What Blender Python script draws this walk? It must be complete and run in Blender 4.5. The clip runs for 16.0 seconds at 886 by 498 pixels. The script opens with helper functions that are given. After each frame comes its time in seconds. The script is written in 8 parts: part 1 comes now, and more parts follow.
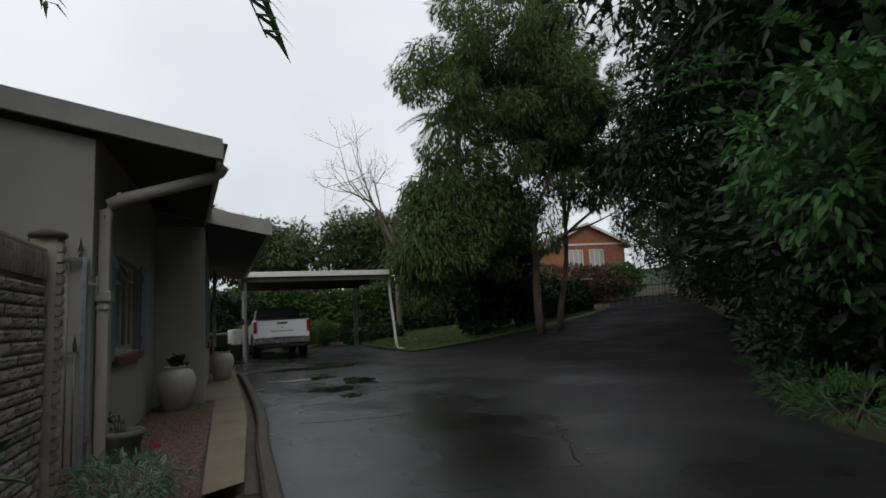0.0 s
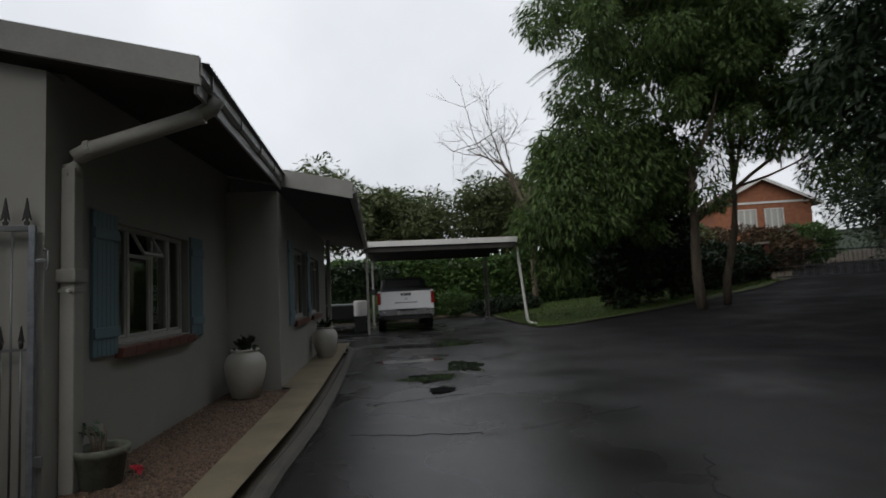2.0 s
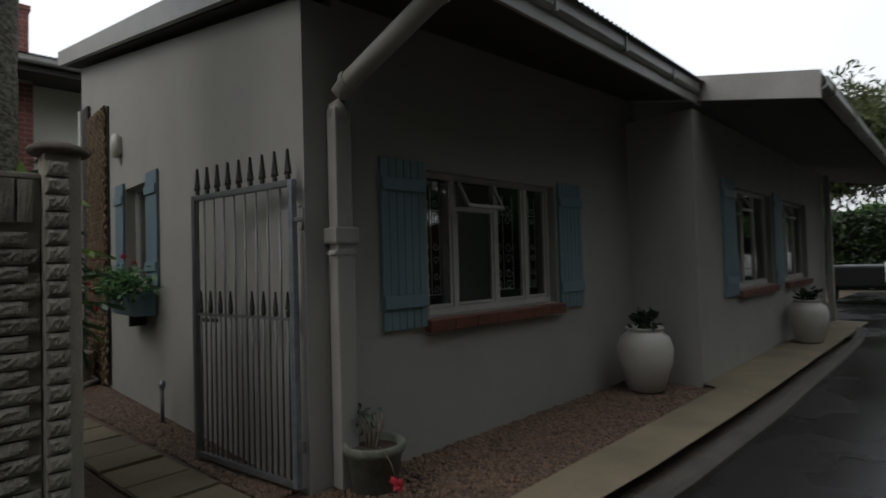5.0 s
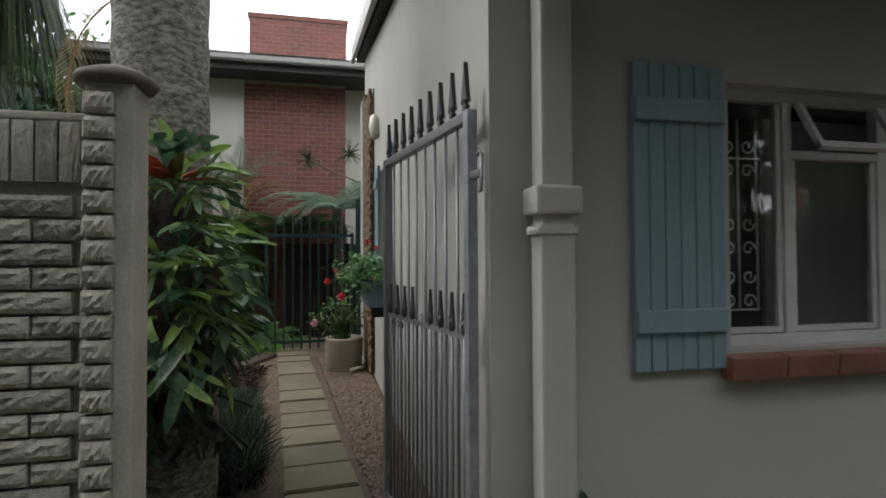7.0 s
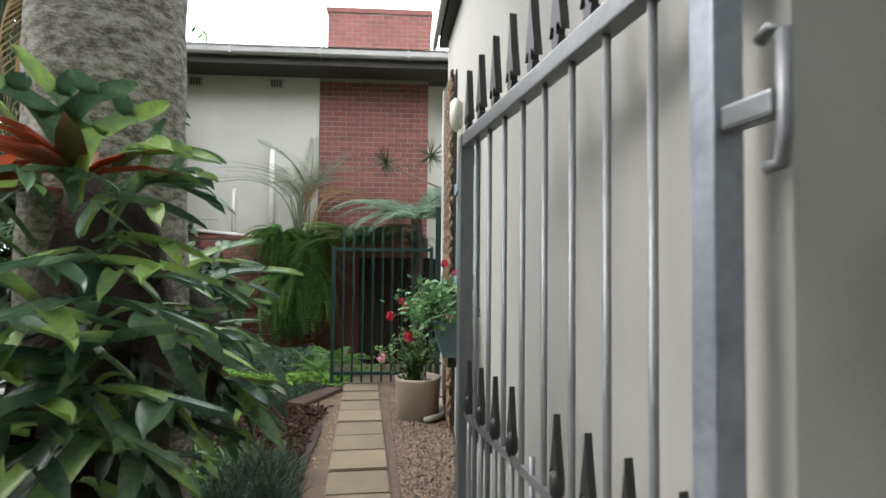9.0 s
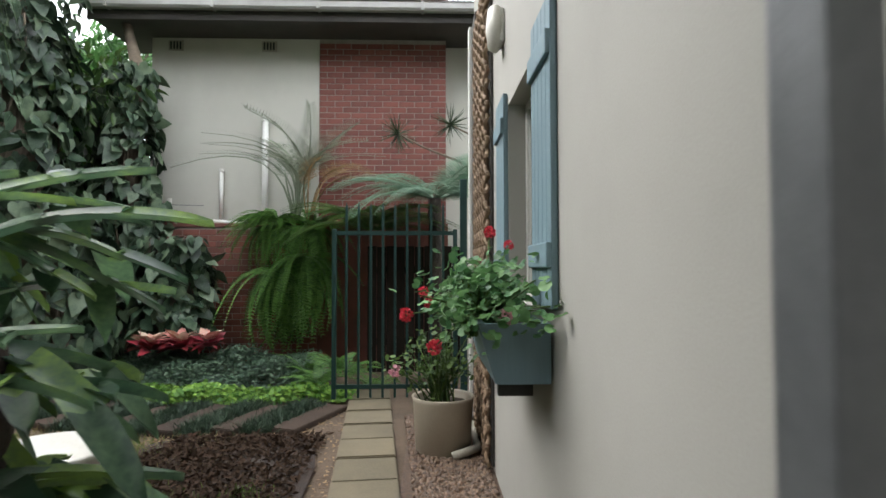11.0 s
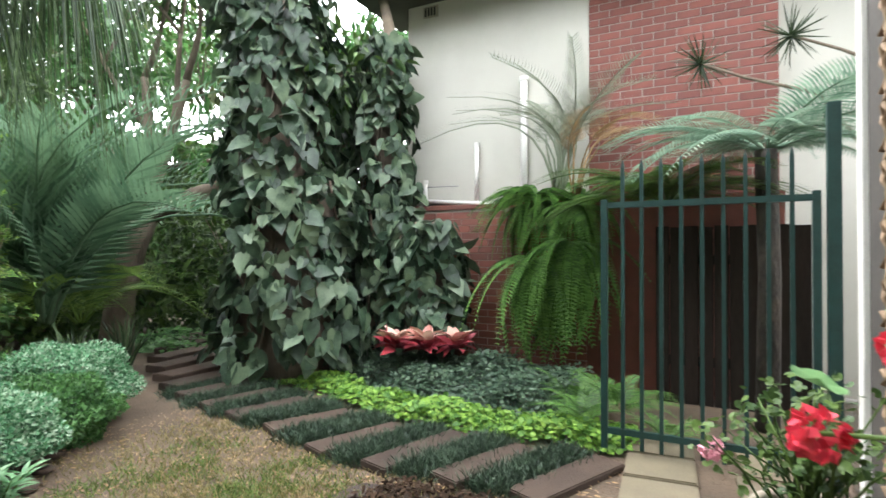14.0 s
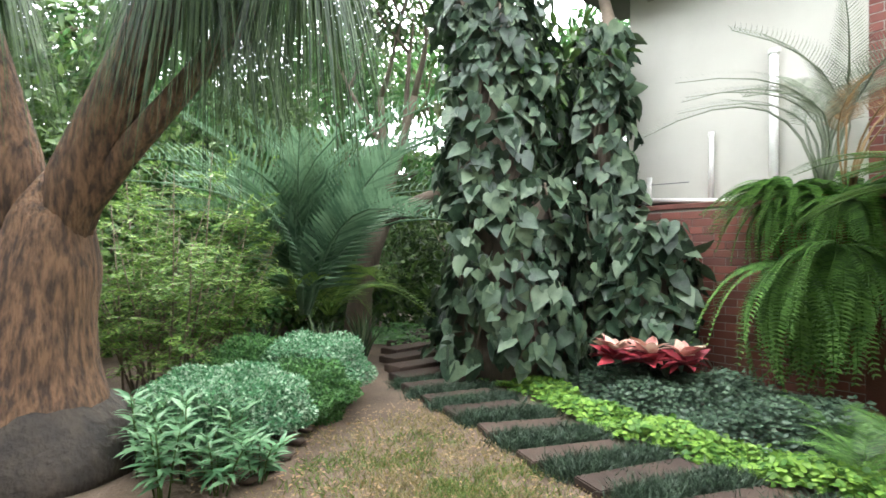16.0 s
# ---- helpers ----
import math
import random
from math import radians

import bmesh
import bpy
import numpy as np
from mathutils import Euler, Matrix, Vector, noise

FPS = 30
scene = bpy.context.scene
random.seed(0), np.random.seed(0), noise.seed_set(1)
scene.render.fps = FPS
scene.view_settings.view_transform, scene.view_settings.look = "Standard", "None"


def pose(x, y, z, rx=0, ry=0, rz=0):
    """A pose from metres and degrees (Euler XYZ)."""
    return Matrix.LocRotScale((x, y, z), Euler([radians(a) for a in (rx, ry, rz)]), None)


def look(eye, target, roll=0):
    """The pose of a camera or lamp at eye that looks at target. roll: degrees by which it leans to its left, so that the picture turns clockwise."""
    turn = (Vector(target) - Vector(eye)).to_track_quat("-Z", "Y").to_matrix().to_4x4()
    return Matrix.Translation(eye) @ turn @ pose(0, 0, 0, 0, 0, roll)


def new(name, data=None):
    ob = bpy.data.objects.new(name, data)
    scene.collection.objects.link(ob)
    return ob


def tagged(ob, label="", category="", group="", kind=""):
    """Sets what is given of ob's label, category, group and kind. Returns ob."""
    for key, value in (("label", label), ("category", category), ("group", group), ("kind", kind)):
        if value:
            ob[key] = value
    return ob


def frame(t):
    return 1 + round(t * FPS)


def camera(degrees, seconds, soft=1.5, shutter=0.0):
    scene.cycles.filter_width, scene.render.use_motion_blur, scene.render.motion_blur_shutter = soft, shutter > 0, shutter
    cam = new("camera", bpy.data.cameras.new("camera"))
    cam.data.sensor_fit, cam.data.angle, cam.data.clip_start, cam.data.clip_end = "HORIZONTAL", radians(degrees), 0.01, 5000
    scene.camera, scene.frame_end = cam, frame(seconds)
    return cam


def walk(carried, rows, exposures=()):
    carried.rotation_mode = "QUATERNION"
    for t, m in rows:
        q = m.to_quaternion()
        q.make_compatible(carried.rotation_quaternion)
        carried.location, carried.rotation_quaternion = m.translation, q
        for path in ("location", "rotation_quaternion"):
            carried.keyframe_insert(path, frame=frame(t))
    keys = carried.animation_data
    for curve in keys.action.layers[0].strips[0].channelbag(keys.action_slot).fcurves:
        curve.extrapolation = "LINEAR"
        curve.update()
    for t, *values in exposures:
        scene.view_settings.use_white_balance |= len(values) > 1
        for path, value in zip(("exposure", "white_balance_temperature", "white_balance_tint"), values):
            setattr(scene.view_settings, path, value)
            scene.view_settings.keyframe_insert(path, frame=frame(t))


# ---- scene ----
cam = camera(78.6, 16.0, soft=1.6, shutter=0.3)
PATH = [
    (0, (0.096, -0.124, 1.201), (0.817, 1.725, 1.448), -3.0),
    (0.5, (0.4, 0.342, 1.231), (1.039, 2.225, 1.448), -3.0),
    (1, (0.702, 0.782, 1.287), (1.238, 2.698, 1.486), -2.7),
    (1.5, (1.025, 1.185, 1.312), (1.421, 3.136, 1.5), -2.8),
    (2, (1.278, 1.587, 1.312), (1.47, 3.572, 1.468), -2.7),
    (2.5, (1.539, 1.963, 1.32), (1.485, 3.959, 1.426), -2.8),
    (3, (1.731, 2.347, 1.362), (1.349, 4.308, 1.453), -2.3),
    (3.5, (1.855, 2.753, 1.376), (1.208, 4.643, 1.457), -2.1),
    (4, (1.948, 3.134, 1.35), (1.033, 4.911, 1.424), -2.3),
    (4.5, (1.909, 3.488, 1.349), (0.713, 5.089, 1.404), -1.7),
    (4.7, (1.871, 3.634, 1.359), (0.581, 5.161, 1.415), -1.6),
    (6.8, (0.862, 4.944, 1.345), (-1.072, 5.452, 1.383), -1.0),
    (7, (0.76, 4.965, 1.339), (-1.192, 5.398, 1.383), -0.3),
    (7.5, (0.431, 5.001, 1.37), (-1.55, 5.272, 1.414), 0.5),
    (8, (0.132, 5.062, 1.386), (-1.858, 5.265, 1.431), 0.9),
    (8.5, (-0.202, 5.101, 1.467), (-2.193, 5.27, 1.541), 0.5),
    (9, (-0.555, 5.151, 1.48), (-2.55, 5.263, 1.556), 0.6),
    (11.3, (-2.123, 5.088, 1.357), (-4.122, 5.13, 1.427), -0.4),
    (11.5, (-2.274, 5.108, 1.366), (-4.273, 5.095, 1.437), -0.6),
    (12, (-2.615, 5.099, 1.349), (-4.608, 4.939, 1.417), -0.7),
    (12.5, (-2.888, 5.057, 1.324), (-4.862, 4.741, 1.374), -0.6),
    (13, (-3.148, 5.017, 1.313), (-5.08, 4.503, 1.35), -0.4),
    (13.5, (-3.362, 4.98, 1.34), (-5.218, 4.235, 1.371), -0.0),
    (14, (-3.563, 4.914, 1.356), (-5.336, 3.988, 1.388), 0.2),
    (14.5, (-3.671, 4.862, 1.373), (-5.324, 3.737, 1.401), 0.5),
    (15, (-3.701, 4.855, 1.377), (-5.225, 3.56, 1.411), 0.5),
    (15.5, (-3.702, 4.843, 1.374), (-5.094, 3.407, 1.409), 0.7),
    (16, (-3.693, 4.838, 1.362), (-4.972, 3.301, 1.397), 0.8),
]
walk(cam, [(t, look(eye, target, roll)) for t, eye, target, roll in PATH], exposures=[(0, -1.6), (4.7, -1.35), (6.8, 0.1), (7.6, 0.65), (9.0, 1.2), (11.3, 0.9), (12.5, 1.3), (14.0, 1.9), (16.0, 2.05)])

# ---- sky and sun: a bright overcast day ----
world = bpy.data.worlds.new("overcast_sky")
scene.world = world
world.use_nodes = True
wn, wl = world.node_tree.nodes, world.node_tree.links
wn.clear()
sky = wn.new("ShaderNodeTexSky")
sky.sky_type = "NISHITA"
sky.sun_disc = False
sky.sun_elevation, sky.sun_rotation = radians(48), radians(196)
sky.air_density, sky.dust_density = 1.0, 4.0
w_coord = wn.new("ShaderNodeTexCoord")
w_cloud = wn.new("ShaderNodeTexNoise")
w_cloud.inputs["Scale"].default_value, w_cloud.inputs["Detail"].default_value = 2.2, 5
w_ramp = wn.new("ShaderNodeValToRGB")
w_ramp.color_ramp.elements[0].position, w_ramp.color_ramp.elements[0].color = 0.25, (9.0, 9.4, 10.0, 1)
w_ramp.color_ramp.elements[1].position, w_ramp.color_ramp.elements[1].color = 0.75, (12.0, 12.3, 12.8, 1)
w_mix = wn.new("ShaderNodeMix")
w_mix.data_type = "RGBA"
w_mix.inputs["Factor"].default_value = 0.9
w_bg, w_out = wn.new("ShaderNodeBackground"), wn.new("ShaderNodeOutputWorld")
w_bg.inputs["Strength"].default_value = 0.138
wl.new(w_coord.outputs["Generated"], w_cloud.inputs["Vector"])
wl.new(w_cloud.outputs["Fac"], w_ramp.inputs["Fac"])
wl.new(sky.outputs[0], w_mix.inputs["A"])
wl.new(w_ramp.outputs["Color"], w_mix.inputs["B"])
# the cloud is brightest towards the hidden sun
w_dot = wn.new("ShaderNodeVectorMath")
w_dot.operation = "DOT_PRODUCT"
w_dot.inputs[1].default_value = (-0.18, -0.64, 0.74)
w_map = wn.new("ShaderNodeMapRange")
w_map.inputs["From Min"].default_value, w_map.inputs["From Max"].default_value = -0.6, 0.9
w_map.inputs["To Min"].default_value, w_map.inputs["To Max"].default_value = 1.72, 2.0
w_mul = wn.new("ShaderNodeVectorMath")
w_mul.operation = "SCALE"
wl.new(w_coord.outputs["Generated"], w_dot.inputs[0])
wl.new(w_dot.outputs["Value"], w_map.inputs["Value"])
wl.new(w_mix.outputs["Result"], w_mul.inputs[0])
wl.new(w_map.outputs[0], w_mul.inputs["Scale"])
wl.new(w_mul.outputs[0], w_bg.inputs["Color"])
wl.new(w_bg.outputs[0], w_out.inputs[0])
sun_data = bpy.data.lights.new("sun", "SUN")
sun_data.energy, sun_data.angle, sun_data.color = 1.3, radians(35), (1, 0.97, 0.92)
sun = new("sun", sun_data)
sun.matrix_world = look((-8, -28, 32), (0, 0, 0))

# ---- materials ----
class Mat:
    """A node material: principled surface with layered colour variation and relief."""

    def __init__(self, name, c1, c2=None, rough=0.7, metal=0.0, scale=6.0, fine=60.0, bump=0.15, spread=0.5, island=0.0, spec=0.5, coat=0.0,
                 translucent=0.0, stretch=(1, 1, 1), rough_var=0.08, dist=0.01, c3=None, stain=0.0, pieces=0.0):
        m = self.m = bpy.data.materials.new(name)
        m.use_nodes = True
        n, l = m.node_tree.nodes, m.node_tree.links
        self.n, self.l = n, l
        b = self.b = n["Principled BSDF"]
        c2 = c2 or tuple(v * 0.75 for v in c1)
        co = n.new("ShaderNodeTexCoord")
        mp = n.new("ShaderNodeMapping")
        mp.inputs["Scale"].default_value = stretch
        l.new(co.outputs["Object"], mp.inputs["Vector"])
        big = n.new("ShaderNodeTexNoise")
        big.inputs["Scale"].default_value, big.inputs["Detail"].default_value = scale, 6
        small = n.new("ShaderNodeTexNoise")
        small.inputs["Scale"].default_value, small.inputs["Detail"].default_value = fine, 4
        l.new(mp.outputs[0], big.inputs["Vector"])
        l.new(mp.outputs[0], small.inputs["Vector"])
        add = n.new("ShaderNodeMath")
        add.operation = "MULTIPLY_ADD"
        add.inputs[1].default_value = 0.45
        l.new(small.outputs["Fac"], add.inputs[0])
        l.new(big.outputs["Fac"], add.inputs[2])
        value = add.outputs[0]
        if island or pieces:
            if island:
                geo = n.new("ShaderNodeNewGeometry")
                src = geo.outputs["Random Per Island"]
            else:
                info = n.new("ShaderNodeObjectInfo")
                src = info.outputs["Random"]
            mix = n.new("ShaderNodeMath")
            mix.operation = "MULTIPLY_ADD"
            mix.inputs[1].default_value = island or pieces
            l.new(src, mix.inputs[0])
            l.new(value, mix.inputs[2])
            value = mix.outputs[0]
        mid = 0.72 + (island or pieces) / 2
        ramp = self.ramp = n.new("ShaderNodeValToRGB")
        e = ramp.color_ramp.elements
        half = 0.22 + (island or pieces) / 2 * 0.8
        e[0].position, e[1].position = max(0.0, (mid - half / max(spread, 0.05) * 0.5) / 1.6), min(1.0, (mid + half / max(spread, 0.05) * 0.5) / 1.6)
        e[0].color, e[1].color = (*c2, 1), (*c1, 1)
        if c3:
            x = e.new((e[0].position + e[1].position) / 2)
            x.color = (*c3, 1)
        scaler = n.new("ShaderNodeMath")
        scaler.operation = "MULTIPLY"
        scaler.inputs[1].default_value = 1 / 1.6
        l.new(value, scaler.inputs[0])
        l.new(scaler.outputs[0], ramp.inputs["Fac"])
        colour = ramp.outputs["Color"]
        if stain:
            st = n.new("ShaderNodeTexNoise")
            st.inputs["Scale"].default_value, st.inputs["Detail"].default_value, st.inputs["Roughness"].default_value = 1.3, 8, 0.65
            l.new(mp.outputs[0], st.inputs["Vector"])
            sr = n.new("ShaderNodeMapRange")
            sr.inputs["From Min"].default_value, sr.inputs["From Max"].default_value = 0.5, 0.75
            sr.inputs["To Min"].default_value, sr.inputs["To Max"].default_value = 0.0, stain
            l.new(st.outputs["Fac"], sr.inputs["Value"])
            mx = n.new("ShaderNodeMix")
            mx.data_type = "RGBA"
            l.new(sr.outputs[0], mx.inputs["Factor"])
            l.new(colour, mx.inputs["A"])
            mx.inputs["B"].default_value = (*(v * 0.35 for v in c2), 1)
            colour = mx.outputs["Result"]
        self.colour = colour
        self.vector = mp.outputs[0]
        l.new(colour, b.inputs["Base Color"])
        b.inputs["Metallic"].default_value = metal
        b.inputs["Specular IOR Level"].default_value = spec
        b.inputs["Coat Weight"].default_value = coat
        rr = n.new("ShaderNodeMapRange")
        rr.inputs["To Min"].default_value, rr.inputs["To Max"].default_value = max(0.02, rough - rough_var), min(1, rough + rough_var)
        l.new(big.outputs["Fac"], rr.inputs["Value"])
        l.new(rr.outputs[0], b.inputs["Roughness"])
        self.rough = rr
        self.height = value
        if bump:
            bp = self.bp = n.new("ShaderNodeBump")
            bp.inputs["Strength"].default_value, bp.inputs["Distance"].default_value = bump, dist
            l.new(small.outputs["Fac"], bp.inputs["Height"])
            l.new(bp.outputs[0], b.inputs["Normal"])
        if translucent:
            tr = n.new("ShaderNodeBsdfTranslucent")
            l.new(colour, tr.inputs["Color"])
            ms = n.new("ShaderNodeMixShader")
            ms.inputs[0].default_value = translucent
            l.new(b.outputs[0], ms.inputs[1])
            l.new(tr.outputs[0], ms.inputs[2])
            l.new(ms.outputs[0], n["Material Output"].inputs[0])


def M(*a, **k):
    return Mat(*a, **k).m


def leaf(name, c1, c2, rough=0.45, tr=0.25, c3=None):
    return M(name, c1, c2, rough=rough, scale=9, fine=70, bump=0.1, island=0.7, translucent=tr, spread=0.8, c3=c3, dist=0.003, spec=0.3)


plaster = M("painted_plaster", (0.37, 0.36, 0.325), (0.32, 0.31, 0.28), rough=0.85, scale=1.2, fine=140, bump=0.12, stain=0.10, dist=0.004)
plaster_white = M("pale_wall_paint", (0.54, 0.53, 0.47), (0.48, 0.47, 0.415), rough=0.85, scale=1.0, fine=120, bump=0.12, stain=0.12, dist=0.004)
# dark paint, its colour lowered further to deepen the shade under the eaves
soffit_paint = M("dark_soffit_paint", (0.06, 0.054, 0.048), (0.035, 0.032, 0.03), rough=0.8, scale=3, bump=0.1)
fascia_paint = M("grey_fascia_paint", (0.36, 0.35, 0.33), (0.29, 0.28, 0.26), rough=0.5, scale=3, fine=40, bump=0.05, stain=0.25)
gutter_paint = M("gutter_paint", (0.40, 0.39, 0.37), (0.31, 0.30, 0.28), rough=0.45, scale=4, bump=0.05, stain=0.25)
pipe_paint = M("downpipe_paint", (0.39, 0.38, 0.34), (0.34, 0.33, 0.29), rough=0.6, scale=3, fine=60, bump=0.05, stain=0.12)
roof_metal = M("grey_roof_sheet", (0.42, 0.42, 0.42), (0.33, 0.33, 0.33), rough=0.5, metal=0.2, scale=2, stain=0.2)
white_paint = M("white_gloss_paint", (0.75, 0.74, 0.70), (0.66, 0.65, 0.61), rough=0.4, scale=8, bump=0.05, stain=0.15)
# greyer copy of white_paint, with the shade under the eaves put into it
window_paint = M("worn_window_paint", (0.56, 0.55, 0.52), (0.46, 0.45, 0.42), rough=0.45, scale=8, bump=0.05, stain=0.2)
shutter_paint = M("blue_grey_shutter_paint", (0.175, 0.26, 0.295), (0.135, 0.21, 0.245), rough=0.55, scale=3, fine=30, bump=0.12, stretch=(1, 1, 0.15), stain=0.15)
sill_tile = M("red_brown_sill_tile", (0.20, 0.08, 0.055), (0.12, 0.05, 0.035), rough=0.45, scale=5, fine=50, bump=0.15)
brick_mat = M("red_face_brick", (0.24, 0.082, 0.064), (0.125, 0.042, 0.036), rough=0.85, scale=7, fine=90, bump=0.4, pieces=0.6, dist=0.006)
brick_dark = M("weathered_red_brick", (0.26, 0.085, 0.06), (0.10, 0.04, 0.03), rough=0.75, scale=4, fine=80, bump=0.4, pieces=0.6, dist=0.006, stain=0.4)
mortar = M("mortar", (0.33, 0.295, 0.26), (0.24, 0.215, 0.19), rough=0.95, scale=8, fine=120, bump=0.3)
block_mat = M("rock_faced_concrete_block", (0.34, 0.315, 0.265), (0.17, 0.158, 0.13), rough=0.92, scale=12, fine=60, bump=0.9, spread=1.0, pieces=0.35, stain=0.3, dist=0.01)
concrete = M("weathered_concrete", (0.40, 0.37, 0.31), (0.27, 0.25, 0.21), rough=0.9, scale=3, fine=70, bump=0.3, stain=0.45)
cap_concrete = M("dark_lichened_concrete", (0.15, 0.125, 0.10), (0.07, 0.06, 0.05), rough=0.9, scale=5, fine=60, bump=0.4, stain=0.4)
path_concrete = M("mossy_concrete_path", (0.235, 0.195, 0.125), (0.155, 0.13, 0.085), rough=0.75, scale=2, fine=60, bump=0.25, stain=0.35)
kerb_mat = M("kerb_concrete", (0.085, 0.076, 0.062), (0.04, 0.036, 0.03), rough=0.7, scale=3, fine=60, bump=0.3, stain=0.4)
slab_mat = M("paving_slab", (0.20, 0.165, 0.105), (0.11, 0.092, 0.06), rough=0.8, scale=3, fine=60, bump=0.25, pieces=0.4, stain=0.35)
sleeper_mat = M("sleeper_stone", (0.082, 0.057, 0.043), (0.036, 0.026, 0.021), rough=0.85, spec=0.2, scale=5, fine=60, bump=0.4, pieces=0.4, stretch=(1, 1, 1), stain=0.3)
gravel_mat = M("brown_pebble", (0.19, 0.12, 0.078), (0.055, 0.035, 0.024), rough=0.55, scale=20, fine=120, bump=0.2, island=0.9, c3=(0.11, 0.07, 0.046))
gravel_bed = M("wet_gravel_bed", (0.13, 0.08, 0.055), (0.06, 0.04, 0.028), rough=0.7, scale=30, fine=160, bump=0.6, dist=0.02)
soil = M("garden_soil", (0.145, 0.10, 0.066), (0.07, 0.048, 0.031), rough=0.9, scale=2.5, fine=45, bump=0.6, dist=0.03, stain=0.5)
mulch = M("dark_mulch", (0.048, 0.030, 0.021), (0.016, 0.010, 0.008), rough=0.85, scale=10, fine=60, bump=0.7, dist=0.02)
mulch_chip = M("wet_bark_chip", (0.058, 0.034, 0.021), (0.018, 0.011, 0.007), rough=0.9, spec=0.15, scale=12, fine=60, bump=0.4, island=0.8)
lawn_soil = M("lawn_ground", (0.075, 0.095, 0.025), (0.05, 0.06, 0.02), rough=0.9, scale=1.5, fine=60, bump=0.6, dist=0.03)
earth = M("leaf_litter_earth", (0.10, 0.075, 0.045), (0.045, 0.035, 0.024), rough=0.9, scale=2.5, fine=40, bump=0.7, dist=0.03)
iron_grey = M("grey_painted_iron", (0.20, 0.205, 0.21), (0.15, 0.155, 0.16), rough=0.4, metal=0.3, scale=12, bump=0.08)
iron_black = M("black_cast_iron", (0.035, 0.035, 0.032), (0.02, 0.02, 0.02), rough=0.5, scale=14, bump=0.1)
iron_green = M("dark_green_iron", (0.012, 0.05, 0.045), (0.008, 0.034, 0.03), rough=0.45, scale=10, bump=0.05)
galv = M("worn_galvanised_steel", (0.34, 0.36, 0.40), (0.22, 0.24, 0.27), rough=0.45, metal=0.5, scale=14, bump=0.1)
ceramic = M("cream_glazed_pot", (0.60, 0.58, 0.52), (0.50, 0.48, 0.42), rough=0.4, scale=3, bump=0.05, stain=0.2)
beige_pot = M("beige_plastic_pot", (0.44, 0.385, 0.30), (0.38, 0.33, 0.255), rough=0.55, scale=3, bump=0.06, stain=0.15)
stone_pot = M("mossy_stone_pot", (0.20, 0.21, 0.17), (0.11, 0.12, 0.09), rough=0.9, scale=12, fine=60, bump=0.5, stain=0.3)
compost = M("potting_soil", (0.06, 0.042, 0.03), (0.03, 0.022, 0.016), rough=0.95, scale=20, bump=0.7)
# matt near-black that stands for the unlit passage behind the green gate
passage_dark = M("tarred_dark_wood", (0.030, 0.022, 0.018), (0.014, 0.011, 0.009), rough=0.92, scale=6, fine=60, bump=0.4, stretch=(1, 1, 0.15), spec=0.15)
lattice_wood = M("weathered_lattice_cane", (0.28, 0.19, 0.12), (0.11, 0.07, 0.042), rough=0.75, scale=12, fine=60, bump=0.3, island=0.6)
car_white = M("white_car_paint", (0.72, 0.73, 0.74), (0.68, 0.69, 0.70), rough=0.25, coat=0.5, scale=2, bump=0)
car_dark = M("dark_car_trim", (0.02, 0.02, 0.022), (0.012, 0.012, 0.013), rough=0.5, bump=0.05)
# one dark colour for the cab: tinted windows plus the carport's shade
shaded_cab = M("tinted_dark_cab", (0.035, 0.037, 0.04), (0.022, 0.023, 0.025), rough=0.2, coat=0.3, scale=2, bump=0)
chrome = M("brushed_chrome", (0.55, 0.55, 0.56), (0.48, 0.48, 0.5), rough=0.25, metal=0.9, bump=0)
rubber = M("tyre_rubber", (0.02, 0.02, 0.02), (0.012, 0.012, 0.012), rough=0.8, bump=0.2)
red_lamp = M("red_tail_lens", (0.30, 0.012, 0.01), (0.2, 0.01, 0.01), rough=0.2, bump=0)
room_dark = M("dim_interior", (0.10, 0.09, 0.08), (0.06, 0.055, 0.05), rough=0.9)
curtain = M("pale_curtain", (0.5, 0.5, 0.46), (0.38, 0.38, 0.35), rough=0.9, scale=2, stretch=(1, 6, 0.2), bump=0.1)
face_brick_house = M("orange_face_brick", (0.36, 0.15, 0.075), (0.24, 0.09, 0.05), rough=0.9, scale=3, fine=30, bump=0.3)
tile_roof = M("brown_roof_tile", (0.16, 0.075, 0.05), (0.10, 0.05, 0.035), rough=0.8, scale=4, bump=0.3)
palm_bark = M("lichen_palm_bark", (0.33, 0.32, 0.275), (0.08, 0.072, 0.056), rough=0.9, scale=22, fine=90, bump=0.7, stretch=(1, 1, 2.2), dist=0.015, stain=0.25, c3=(0.20, 0.19, 0.155), spread=0.7)
grey_bark = M("grey_brown_bark", (0.16, 0.125, 0.09), (0.075, 0.058, 0.042), rough=0.9, scale=6, fine=40, bump=0.7, stretch=(1, 1, 0.25), dist=0.02)
rough_bark = M("orange_brown_cracked_bark", (0.21, 0.118, 0.065), (0.055, 0.032, 0.021), rough=0.85, scale=26, fine=60, spread=0.8, bump=1.0, stretch=(1, 1, 0.22), dist=0.03, stain=0.25)
swollen_bark = M("dark_cracked_caudex", (0.062, 0.048, 0.036), (0.02, 0.017, 0.014), rough=0.85, scale=8, fine=24, bump=1.0, stretch=(1, 1, 0.7), dist=0.03, stain=0.3)
twig_mat = M("pale_twig", (0.21, 0.165, 0.12), (0.11, 0.085, 0.062), rough=0.85, scale=8, bump=0.3)
leaf_tree = leaf("willowy_tree_leaf", (0.085, 0.15, 0.035), (0.022, 0.05, 0.015))
leaf_feather = leaf("feathery_tree_leaf", (0.135, 0.205, 0.055), (0.028, 0.055, 0.016), tr=0.35)
